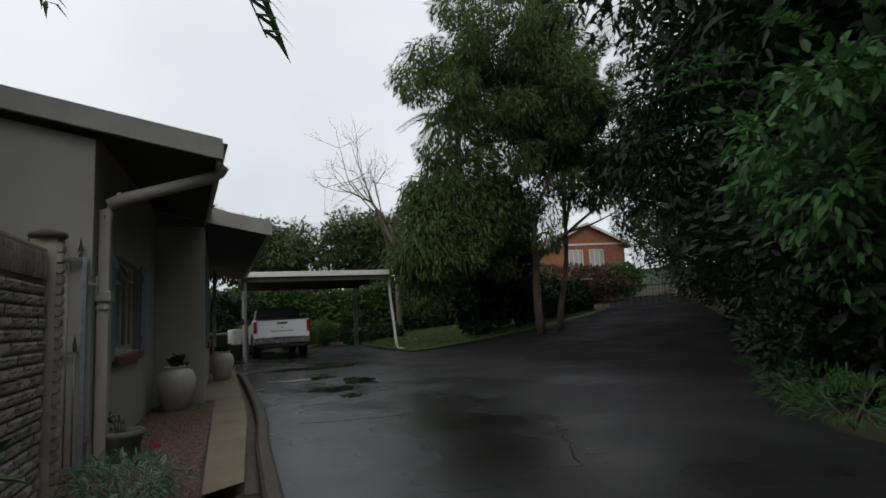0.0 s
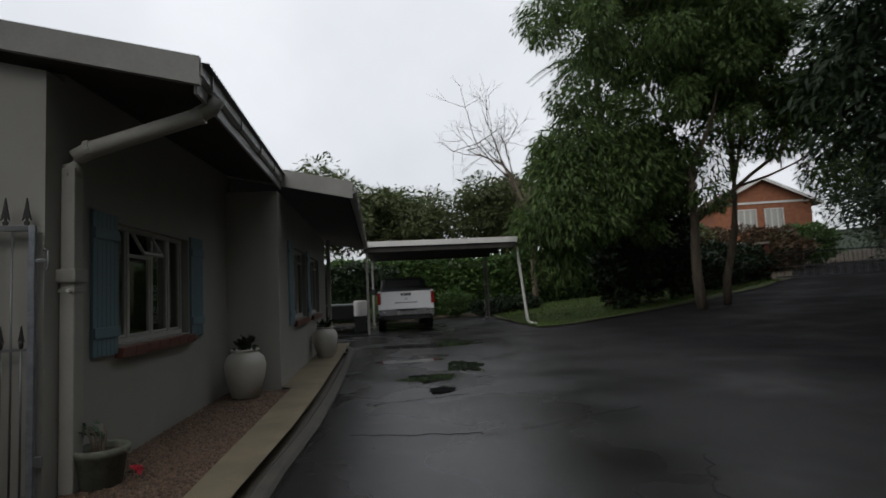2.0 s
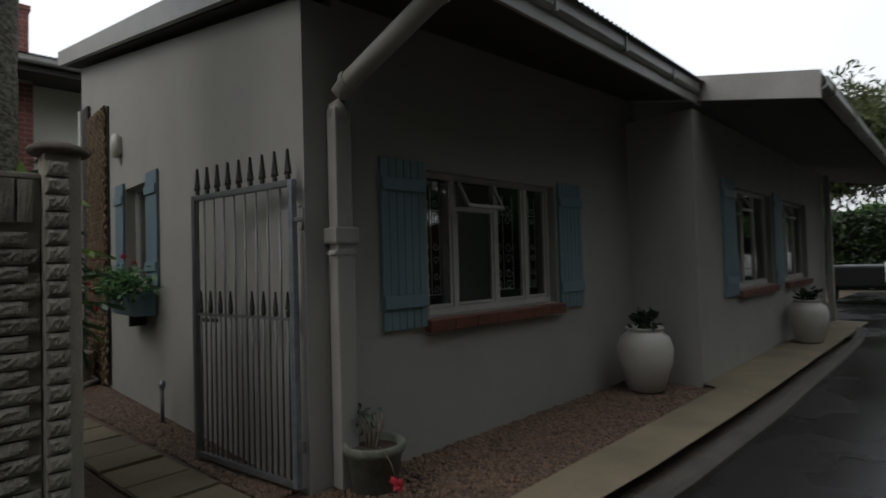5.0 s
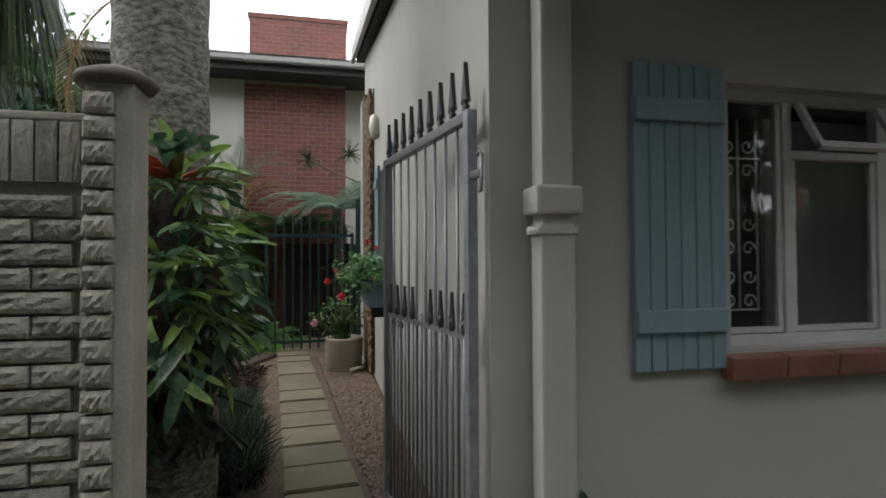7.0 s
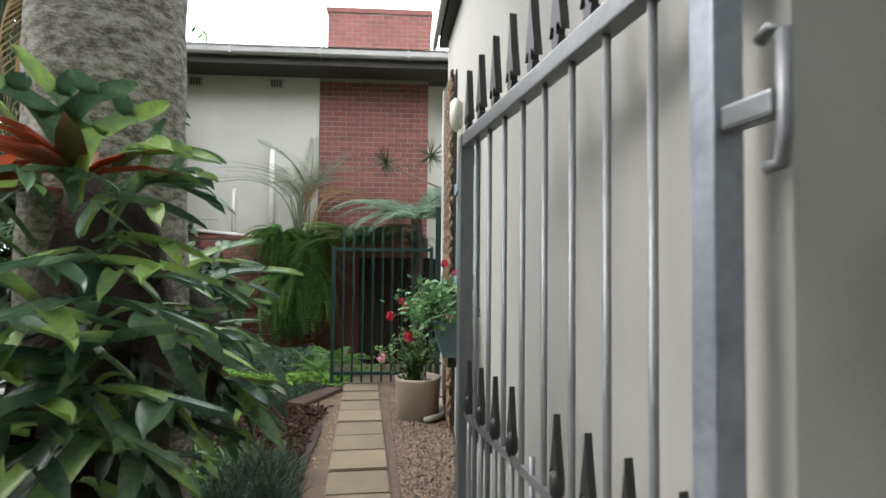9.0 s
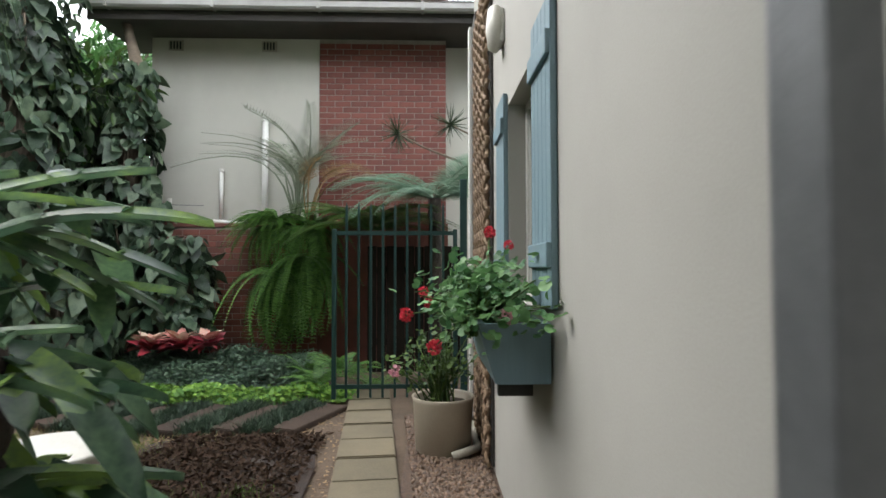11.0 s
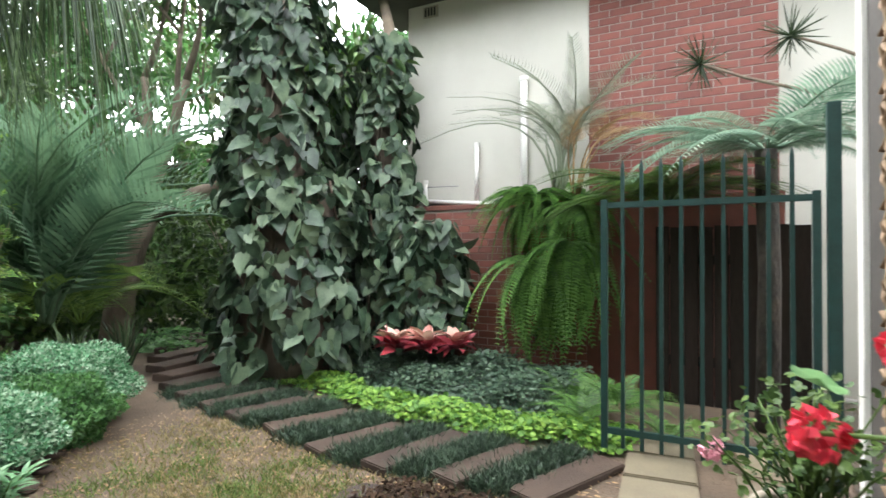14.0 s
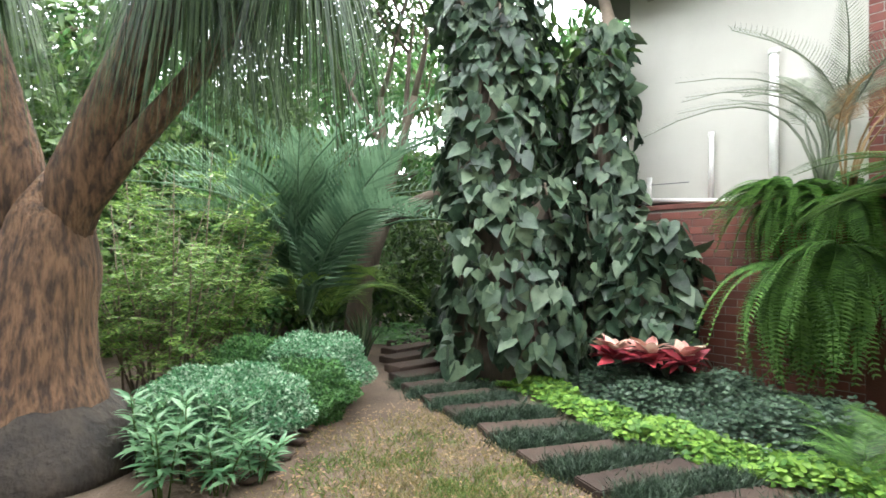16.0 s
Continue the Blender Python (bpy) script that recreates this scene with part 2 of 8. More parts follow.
leaf_bright = leaf("bright_shrub_leaf", (0.10, 0.23, 0.065), (0.04, 0.11, 0.035))
# leaf green with deep shade put into it; dark-leaved plants use it too
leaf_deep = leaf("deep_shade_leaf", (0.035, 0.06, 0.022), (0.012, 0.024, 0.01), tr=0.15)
leaf_hedge = leaf("hedge_leaf", (0.10, 0.17, 0.04), (0.035, 0.075, 0.02))
leaf_olive = leaf("olive_tree_leaf", (0.13, 0.155, 0.06), (0.055, 0.075, 0.03))
leaf_vine = leaf("grey_green_vine_leaf", (0.115, 0.16, 0.095), (0.012, 0.028, 0.015), rough=0.42, tr=0.1, c3=(0.050, 0.084, 0.050))
leaf_lime = leaf("lime_groundcover_leaf", (0.25, 0.42, 0.075), (0.06, 0.16, 0.03), tr=0.3)
leaf_dark_gc = leaf("dark_groundcover_leaf", (0.10, 0.16, 0.095), (0.03, 0.06, 0.038), rough=0.4, tr=0.1)
leaf_mondo = leaf("mondo_grass_blade", (0.055, 0.092, 0.052), (0.016, 0.034, 0.02), rough=0.4, tr=0.1)
leaf_varieg = leaf("variegated_shrub_leaf", (0.36, 0.48, 0.34), (0.06, 0.17, 0.08), c3=(0.12, 0.29, 0.14))
leaf_sage = leaf("pale_sage_leaf", (0.17, 0.32, 0.16), (0.08, 0.19, 0.09), c3=(0.12, 0.26, 0.12))
leaf_stag = leaf("staghorn_frond", (0.25, 0.38, 0.09), (0.04, 0.085, 0.05), rough=0.35, tr=0.3, c3=(0.11, 0.19, 0.10))
leaf_fern = leaf("fern_leaflet", (0.15, 0.29, 0.07), (0.045, 0.11, 0.03), tr=0.3)
leaf_treefern = leaf("tree_fern_leaflet", (0.27, 0.40, 0.29), (0.10, 0.19, 0.13), tr=0.25)
leaf_cycad = leaf("grey_cycad_leaflet", (0.27, 0.30, 0.22), (0.12, 0.14, 0.10), tr=0.2, c3=(0.20, 0.23, 0.165))
leaf_dry = leaf("dry_frond", (0.36, 0.24, 0.12), (0.20, 0.12, 0.06), tr=0.2)
leaf_palm = leaf("palm_leaflet", (0.085, 0.165, 0.075), (0.03, 0.075, 0.035), tr=0.2)
leaf_cycblue = leaf("blue_green_cycad_leaflet", (0.16, 0.27, 0.16), (0.06, 0.125, 0.07), tr=0.3)
leaf_strap = leaf("strap_leaf", (0.085, 0.135, 0.055), (0.022, 0.042, 0.022), rough=0.5, tr=0.25)
leaf_gold = leaf("yellow_green_foliage", (0.23, 0.36, 0.08), (0.07, 0.16, 0.035), tr=0.35)
leaf_ger = leaf("geranium_leaf", (0.16, 0.31, 0.12), (0.045, 0.13, 0.05), tr=0.25)
leaf_cream = leaf("cream_pink_bract", (0.62, 0.50, 0.38), (0.50, 0.17, 0.16), tr=0.2, c3=(0.58, 0.30, 0.24))
leaf_rust = leaf("rust_red_bromeliad_leaf", (0.34, 0.07, 0.03), (0.12, 0.10, 0.04), tr=0.3, c3=(0.22, 0.045, 0.03))
leaf_rustshrub = leaf("russet_shrub_leaf", (0.13, 0.075, 0.04), (0.05, 0.04, 0.02))
leaf_red = leaf("crimson_leaf", (0.36, 0.045, 0.06), (0.13, 0.02, 0.03), tr=0.2)
petal_red = leaf("red_petal", (0.76, 0.075, 0.11), (0.52, 0.03, 0.06), tr=0.2)
petal_pink = leaf("pale_pink_petal", (0.75, 0.42, 0.48), (0.62, 0.26, 0.34), tr=0.2)
grass_mat = leaf("lawn_blade", (0.13, 0.20, 0.04), (0.06, 0.11, 0.022), tr=0.2)
straw = leaf("dry_grass_blade", (0.30, 0.25, 0.11), (0.15, 0.14, 0.05), tr=0.2)

# wet asphalt: smooth, darker where rain stands
_a = Mat("wet_asphalt", (0.024, 0.022, 0.023), (0.014, 0.013, 0.014), rough=0.42, scale=1.2, fine=220, bump=0.35, dist=0.004, stain=0.25)
_p = _a.n.new("ShaderNodeTexNoise")
_p.inputs["Scale"].default_value, _p.inputs["Detail"].default_value = 0.55, 3
_a.l.new(_a.vector, _p.inputs["Vector"])
_r = _a.n.new("ShaderNodeMapRange")
_r.inputs["From Min"].default_value, _r.inputs["From Max"].default_value = 0.42, 0.66
_r.inputs["To Min"].default_value, _r.inputs["To Max"].default_value = 0.34, 0.10
_a.l.new(_p.outputs["Fac"], _r.inputs["Value"])
# drier under the trees, away from the open yard: duller, to cut the sky's reflection
_s = _a.n.new("ShaderNodeSeparateXYZ")
_a.l.new(_a.vector, _s.inputs[0])
_d = _a.n.new("ShaderNodeMapRange")
_d.inputs["From Min"].default_value, _d.inputs["From Max"].default_value = 2.5, 8.0
_d.inputs["To Min"].default_value, _d.inputs["To Max"].default_value = 0.0, 0.62
_a.l.new(_s.outputs["X"], _d.inputs["Value"])
_w = _a.n.new("ShaderNodeMath")
_w.operation = "ADD"
_a.l.new(_r.outputs[0], _w.inputs[0])
_a.l.new(_d.outputs[0], _w.inputs[1])
_a.l.new(_w.outputs[0], _a.b.inputs["Roughness"])
_v = _a.n.new("ShaderNodeMapRange")
_v.inputs["From Min"].default_value, _v.inputs["From Max"].default_value = 0.1, 0.62
_v.inputs["To Min"].default_value, _v.inputs["To Max"].default_value = 0.5, 0.06
_a.l.new(_d.outputs[0], _v.inputs["Value"])
_a.l.new(_v.outputs[0], _a.b.inputs["Specular IOR Level"])
asphalt = _a.m
water_mat = M("standing_rain_water", (0.02, 0.02, 0.021), (0.016, 0.016, 0.017), rough=0.02, rough_var=0.01, bump=0, spec=0.5)
glass_mat = bpy.data.materials.new("window_glass")
glass_mat.use_nodes = True
_g = glass_mat.node_tree.nodes["Principled BSDF"]
_g.inputs["Base Color"].default_value = (0.92, 0.95, 0.94, 1)
_g.inputs["Roughness"].default_value, _g.inputs["Transmission Weight"].default_value, _g.inputs["IOR"].default_value = 0.01, 1.0, 1.45


# ---- builders ----
def link(name, mesh, mat, parent=None, label="", smooth=False):
    if mat and not mesh.materials:
        mesh.materials.append(mat)
    if smooth:
        mesh.polygons.foreach_set("use_smooth", [True] * len(mesh.polygons))
    ob = new(name, mesh)
    if parent:
        ob.parent = parent
    if label:
        ob["label"] = label
    return ob


def part(name, bm, mat, parent=None, label="", smooth=False):
    me = bpy.data.meshes.new(name)
    bm.to_mesh(me)
    bm.free()
    return link(name, me, mat, parent, label, smooth)


def thing(name, at=(0, 0, 0), rz=0.0, label="", category="", group="", kind=""):
    ob = new(name)
    ob.matrix_world = pose(*at, 0, 0, rz)
    return tagged(ob, label, category, group, kind)


def box(bm, x0, y0, z0, x1, y1, z1, bevel=0.0, m=None):
    t = bmesh.ops.create_cube(bm, size=1, matrix=(m or Matrix()) @ Matrix.Translation(((x0 + x1) / 2, (y0 + y1) / 2, (z0 + z1) / 2)) @ Matrix.Diagonal((abs(x1 - x0), abs(y1 - y0), abs(z1 - z0), 1)))
    if bevel:
        edges = list({e for v in t["verts"] for e in v.link_edges})
        bmesh.ops.bevel(bm, geom=edges, offset=bevel, segments=2, affect="EDGES", profile=0.6)
    return bm


def cube(x0, y0, z0, x1, y1, z1, bevel=0.0, m=None):
    return box(bmesh.new(), x0, y0, z0, x1, y1, z1, bevel, m)


def tube_np(pts, radii, sides=8, flat=1.0):
    """Vertices and triangles of a tapered tube through points."""
    pts = np.asarray(pts, float)
    radii = np.broadcast_to(np.asarray(radii, float), (len(pts),))
    d = np.gradient(pts, axis=0)
    d /= np.linalg.norm(d, axis=1)[:, None] + 1e-9
    ref = np.where(np.abs(d[:, 2:3]) > 0.95, [[1.0, 0, 0]], [[0, 0, 1.0]])
    a = np.cross(d, ref)
    a /= np.linalg.norm(a, axis=1)[:, None] + 1e-9
    b = np.cross(d, a)
    th = np.linspace(0, 2 * np.pi, sides, endpoint=False)
    ring = a[:, None] * np.cos(th)[None, :, None] + flat * b[:, None] * np.sin(th)[None, :, None]
    v = (pts[:, None] + ring * radii[:, None, None]).reshape(-1, 3)
    f = []
    for i in range(len(pts) - 1):
        for j in range(sides):
            p, q = i * sides + j, i * sides + (j + 1) % sides
            f += [(p, q, q + sides), (p, q + sides, p + sides)]
    v = np.vstack([v, pts[:1], pts[-1:]])
    n, e = len(v) - 2, (len(pts) - 1) * sides
    f += [(n, (j + 1) % sides, j) for j in range(sides)] + [(n + 1, e + j, e + (j + 1) % sides) for j in range(sides)]
    return v, np.array(f)


def join_np(items):
    vs, fs, o = [], [], 0
    for v, f in items:
        vs.append(v)
        fs.append(np.asarray(f) + o)
        o += len(v)
    return np.vstack(vs), np.vstack(fs)


def mesh_np(name, v, f, mat, parent=None, label="", smooth=True):
    me = bpy.data.meshes.new(name)
    v, f = np.ascontiguousarray(v, np.float32), np.ascontiguousarray(f, np.int32)
    me.vertices.add(len(v))
    me.vertices.foreach_set("co", v.ravel())
    me.loops.add(f.size)
    me.loops.foreach_set("vertex_index", f.ravel())
    me.polygons.add(len(f))
    me.polygons.foreach_set("loop_start", np.arange(0, f.size, f.shape[1], dtype=np.int32))
    me.polygons.foreach_set("loop_total", np.full(len(f), f.shape[1], np.int32))
    me.update(calc_edges=True)
    me.validate()
    return link(name, me, mat, parent, label, smooth)


def lathe(profile, sides=28, bm=None):
    bm = bm or bmesh.new()
    rings = [[bm.verts.new((r * math.cos(2 * math.pi * k / sides), r * math.sin(2 * math.pi * k / sides), z)) for k in range(sides)] for r, z in profile]
    for p, q in zip(rings, rings[1:]):
        for k in range(sides):
            bm.faces.new((p[k], p[(k + 1) % sides], q[(k + 1) % sides], q[k]))
    bm.faces.new(rings[-1])
    bm.faces.new(rings[0][::-1])
    return bm


def wall_mesh(length, height, thick, openings=(), top=None):
    """A wall along +x with its outer face at y = 0 and its body on +y, cut by openings (u0, z0, u1, z1)."""
    us = sorted({0, length, *(u for o in openings for u in (o[0], o[2]))})
    zs = sorted({0, height, *(z for o in openings for z in (o[1], o[3]))})
    bm, cache = bmesh.new(), {}

    def vert(u, z, y):
        k = (u, z, y)
        if k not in cache:
            zz = top(u) if top and z == height else z
            cache[k] = bm.verts.new((u, y, zz))
        return cache[k]

    def solid(i, j):
        if not (0 <= i < len(us) - 1 and 0 <= j < len(zs) - 1):
            return False
        u, z = (us[i] + us[i + 1]) / 2, (zs[j] + zs[j + 1]) / 2
        return not any(o[0] < u < o[2] and o[1] < z < o[3] for o in openings)

    for i in range(len(us) - 1):
        for j in range(len(zs) - 1):
            if not solid(i, j):
                continue
            a, b, c, d = us[i], us[i + 1], zs[j], zs[j + 1]
            bm.faces.new((vert(a, c, 0), vert(b, c, 0), vert(b, d, 0), vert(a, d, 0)))
            bm.faces.new((vert(a, c, thick), vert(a, d, thick), vert(b, d, thick), vert(b, c, thick)))
            for (p, q), (di, dj) in (((a, c), (a, d)), (-1, 0)), (((b, d), (b, c)), (1, 0)), (((b, c), (a, c)), (0, -1)), (((a, d), (b, d)), (0, 1)):
                if not solid(i + di, j + dj):
                    bm.faces.new((vert(*p, 0), vert(*q, 0), vert(*q, thick), vert(*p, thick)))
    bmesh.ops.recalc_face_normals(bm, faces=bm.faces)
    return bm


def wall(name, p, q, height, thick, mat, openings=(), top=None, label="", z=0.0):
    """A wall from p to q; its outer face is on the right hand of the way from p to q."""
    d = Vector((q[0] - p[0], q[1] - p[1], 0))
    ob = part(name, wall_mesh(d.length, height, thick, openings, top), mat)
    ob.matrix_world = Matrix.Translation((p[0], p[1], z)) @ Matrix.Rotation(math.atan2(d.y, d.x), 4, "Z")
    return tagged(ob, label, "wall", kind="structure")


def sheet(name, outline, z, mat, label="", category="ground", thick=0.02, kind="structure"):
    """A flat slab with its top at z."""
    bm = bmesh.new()
    lo = [bm.verts.new((x, y, z - thick)) for x, y in outline]
    hi = [bm.verts.new((x, y, z)) for x, y in outline]
    bm.faces.new(hi)
    bm.faces.new(lo[::-1])
    n = len(outline)
    for k in range(n):
        bm.faces.new((lo[k], lo[(k + 1) % n], hi[(k + 1) % n], hi[k]))
    bmesh.ops.recalc_face_normals(bm, faces=bm.faces)
    return tagged(part(name, bm, mat), label, category, kind=kind)


# ---- leaves ----
def fan(outline, mid):
    """A folded leaf: an outline on both sides of a midrib. Columns: along, across, up."""
    v, f = [], []
    n = len(outline)
    for (u, w, h), (mu, mh) in zip(outline, mid):
        v += [(u, w, h), (mu, 0, mh), (u, -w, h)]
    for k in range(n - 1):
        a = 3 * k
        f += [(a, a + 1, a + 4), (a, a + 4, a + 3), (a + 1, a + 2, a + 5), (a + 1, a + 5, a + 4)]
    return np.array(v, float), np.array(f)


OVAL = fan([(0, 0.02, 0), (0.35, 0.5, 0.06), (0.75, 0.34, 0.02), (1, 0.01, -0.1)], [(0, 0), (0.35, -0.03), (0.75, -0.05), (1, -0.1)])
SMALL = (np.array([(0, 0, 0), (0.5, 0.5, 0.08), (1, 0, -0.05), (0.5, -0.5, 0.08)], float), np.array([(0, 2, 1), (0, 3, 2)]))
HEART = fan([(-0.16, 0.2, 0), (-0.05, 0.42, 0.05), (0.3, 0.47, 0.05), (0.65, 0.27, 0), (1, 0.01, -0.14)], [(0, 0), (0.05, -0.02), (0.3, -0.05), (0.65, -0.07), (1, -0.14)])
ROUND = fan([(0, 0.12, 0.05), (0.12, 0.42, 0.10), (0.5, 0.55, 0.04), (0.85, 0.36, 0.10), (1, 0.05, 0.0)], [(0.08, 0), (0.2, 0), (0.5, -0.04), (0.85, -0.02), (0.97, 0)])
_q = np.arange(16) * 2 * np.pi / 16
SCALLOP = (np.vstack([[(0.42, 0, -0.06)], np.c_[0.5 - 0.5 * np.cos(_q) * np.where(np.arange(16) == 0, 0.35, 1), 0.5 * np.sin(_q) * (1 + 0.10 * (np.arange(16) % 2)), 0.05 * np.cos(4 * _q) + 0.05]]), np.array([(0, 1 + k, 1 + (k + 1) % 16) for k in range(16)]))
LANCE = fan([(0, 0.03, 0), (0.3, 0.5, 0), (0.65, 0.36, -0.12), (1, 0.01, -0.4)], [(0, 0), (0.3, -0.04), (0.65, -0.16), (1, -0.4)])
BLADE = (np.array([(0, 0.5, 0), (0, -0.5, 0), (0.4, 0.42, 0.30), (0.4, -0.42, 0.30), (0.75, 0.3, 0.38), (0.75, -0.3, 0.38), (1, 0, 0.30)], float),
         np.array([(0, 1, 3), (0, 3, 2), (2, 3, 5), (2, 5, 4), (4, 5, 6)]))


def pinnate(pairs=22, droop=0.5, leaflet=0.32, angle=62, width=0.055, up=0.25, sag=0.35, start=0.1):
    """A feather frond along +x, one unit long."""
    items = []
    t = np.linspace(0, 1, 9)
    line = np.stack([t - 0.12 * droop * t**3, 0 * t, up * t - (up + droop) * t**2.4], 1)
    items.append(tube_np(line, np.linspace(0.012, 0.002, 9), 4))
    for k in range(pairs):
        s = start + (1 - start) * (k + 0.5) / pairs
        p = np.array([np.interp(s, t, line[:, c]) for c in range(3)])
        size = leaflet * (0.35 + 0.65 * math.sin(math.pi * min(1, 0.18 + 0.82 * s))) * (1 - 0.25 * s)
        for side in (-1, 1):
            a = radians(angle - 25 * s)
            d = np.array([math.cos(a), side * math.sin(a), -sag * 0.5])
            d /= np.linalg.norm(d)
            w = np.array([math.sin(a), -side * math.cos(a), 0]) * width * (1 - 0.4 * s)
            m = p + d * size * 0.5 + np.array([0, 0, 0.05 * size])
            e = p + d * size + np.array([0, 0, -sag * size])
            items.append((np.array([p - w * 0.3, p + w * 0.3, m + w * 0.5, m - w * 0.5, e]), np.array([(0, 1, 2), (0, 2, 3), (3, 2, 4)])))
    return join_np(items)


def frames_from(dirs, ups):
    x = dirs / (np.linalg.norm(dirs, axis=1)[:, None] + 1e-9)
    y = np.cross(ups, x)
    y /= np.linalg.norm(y, axis=1)[:, None] + 1e-9
    return np.stack([x, y, np.cross(x, y)], 2)


def strew(template, pos, dirs, ups, length, width=None, height=None):
    """Copies of a template, each turned so that +x goes along dirs and +z near ups."""
    tv, tf = template
    pos, n = np.asarray(pos, float), len(pos)
    length = np.broadcast_to(length, (n,))
    width = length if width is None else np.broadcast_to(width, (n,))
    height = length if height is None else np.broadcast_to(height, (n,))
    s = np.stack([length, width, height], 1)
    v = np.einsum("nij,nkj->nki", frames_from(np.asarray(dirs, float), np.asarray(ups, float)), tv[None] * s[:, None]) + pos[:, None]
    f = tf[None] + (np.arange(n) * len(tv))[:, None, None]
    return v.reshape(-1, 3), f.reshape(-1, 3)


def rng(seed):
    return np.random.default_rng(seed)


def unit(r, n):
    d = r.normal(size=(n, 3))
    return d / np.linalg.norm(d, axis=1)[:, None]


def blob(r, n, centre, radii, shell=0.55, lump=0.25):
    """Points and outward directions in the outer part of a lumpy ball."""
    d = unit(r, n)
    k = shell + (1 - shell) * r.random(n) ** 0.5
    ph = r.random(3) * 6.28
    k = k * (1 + lump * np.sin(3.1 * d[:, 0] * 2 + ph[0]) * np.sin(2.7 * d[:, 1] * 2 + ph[1]) + lump * 0.6 * np.sin(7 * d[:, 2] + ph[2]))
    return np.asarray(centre) + d * k[:, None] * np.asarray(radii), d


def crown(r, clumps, per, clump_r, size, droop=0.4, template=OVAL, aspect=0.45, flat=0.75):
    """Leaves of many clumps: each clump is a tuft of leaves about a centre."""
    ps, ds, us = [], [], []
    for c in clumps:
        d = unit(r, per)
        k = clump_r * (0.35 + 0.65 * r.random(per) ** 0.6) * (0.6 + 0.8 * r.random())
        ps.append(np.asarray(c) + d * k[:, None] * (1, 1, flat))
        out = d + r.normal(size=(per, 3)) * 0.5
        out[:, 2] -= droop
        ds.append(out)
        us.append(np.tile((0, 0, 1.0), (per, 1)) + r.normal(size=(per, 3)) * 0.6)
    p, d, u = np.vstack(ps), np.vstack(ds), np.vstack(us)
    ln = size * (0.6 + 0.8 * r.random(len(p)))
    return strew(template, p, d, u, ln, ln * aspect, ln)


def limb(r, p, d, length, rad, depth, out, tips, spread=0.6, lift=0.1, splits=3, sides=7, wob=0.12, shrink=0.68):
    """A branch with its own branches: tubes into out, ends into tips."""
    n = 6
    pts, q, w = [np.array(p, float)], np.array(p, float), np.array(d, float)
    w /= np.linalg.norm(w)
    for _ in range(n - 1):
        w = w + r.normal(size=3) * wob + (0, 0, lift * 0.3)
        w /= np.linalg.norm(w)
        q = q + w * length / (n - 1)
        pts.append(q)
    out.append(tube_np(pts, np.linspace(rad, rad * 0.55, n), max(4, sides)))
    if depth == 0:
        tips.append(q)
        tips.append(pts[3])
        return
    for k in range(splits):
        s = r.integers(3, n)
        nd = w + r.normal(size=3) * spread + (0, 0, lift)
        limb(r, pts[s] if k else q, nd, length * shrink * (0.8 + 0.4 * r.random()), rad * 0.52, depth - 1, out, tips, spread, lift, splits, sides - 1, wob, shrink)


def tree(name, at, height, rad, leafmat, bark, seed, label, category="tree", trunk_dir=(0, 0, 1), depth=3, splits=3, per=60, clump=0.6, size=0.16, aspect=0.35,
         droop=0.5, trunk_part=0.4, spread=0.6, template=OVAL, lift=0.12, group="", bare=False, extra=()):
    r = rng(seed)
    t = thing(name, at, 0, label, category, group)
    out, tips = [], []
    limb(r, (0, 0, -0.05), trunk_dir, height * trunk_part, rad, depth, out, tips, spread, lift, splits, 9, 0.08, 0.66)
    v, f = join_np(out)
    mesh_np("trunk", v, f, bark, t)
    if not bare:
        tips = tips + [np.array(e) for e in extra]
        v, f = crown(r, tips, per, clump, size, droop, template, aspect)
        mesh_np("crown", v, f, leafmat, t, smooth=False)
    return t


def shrub(name, at, radii, leafmat, n, size, seed, label, category="shrub", template=OVAL, aspect=0.5, droop=0.1, core=True, kind="", lump=0.22, stems=5, group=""):
    """A rounded bush: stems inside, leaves facing out in lumps."""
    r = rng(seed)
    t = thing(name, at, 0, label, category, group, kind)
    items = []
    for k in range(stems):
        a, e = 6.28 * k / stems, 0.5 + 0.4 * r.random()
        items.append(tube_np([(0, 0, -0.03), (radii[0] * 0.3 * math.cos(a), radii[1] * 0.3 * math.sin(a), radii[2] * 0.7), (radii[0] * e * math.cos(a), radii[1] * e * math.sin(a), radii[2] * 1.5)], [0.02, 0.012, 0.005], 5))
    v, f = join_np(items)
    mesh_np("stem", v, f, twig_mat, t)
    p, d = blob(r, n, (0, 0, radii[2]), radii, 0.6, lump)
    keep = p[:, 2] > 0.0
    p, d = p[keep], d[keep]
    out = d * 0.8 + r.normal(size=p.shape) * 0.55
    out[:, 2] += 0.25 - droop
    ups = d + r.normal(size=p.shape) * 0.3 + (0, 0, 0.5)
    ln = size * (0.6 + 0.8 * r.random(len(p)))
    v, f = strew(template, p, out, ups, ln, ln * aspect, ln)
    mesh_np("foliage", v, f, leafmat, t, smooth=False)
    return t

# ---- ground ----
def gz(x, y):
    """Height of the ground: level by the house, rising towards the street."""
    s = (x - 5) * 0.85 + (y - 8) * 0.53
    return 1.25 * max(0.0, min(2.2, (s - 8) / 18)) ** 1.2


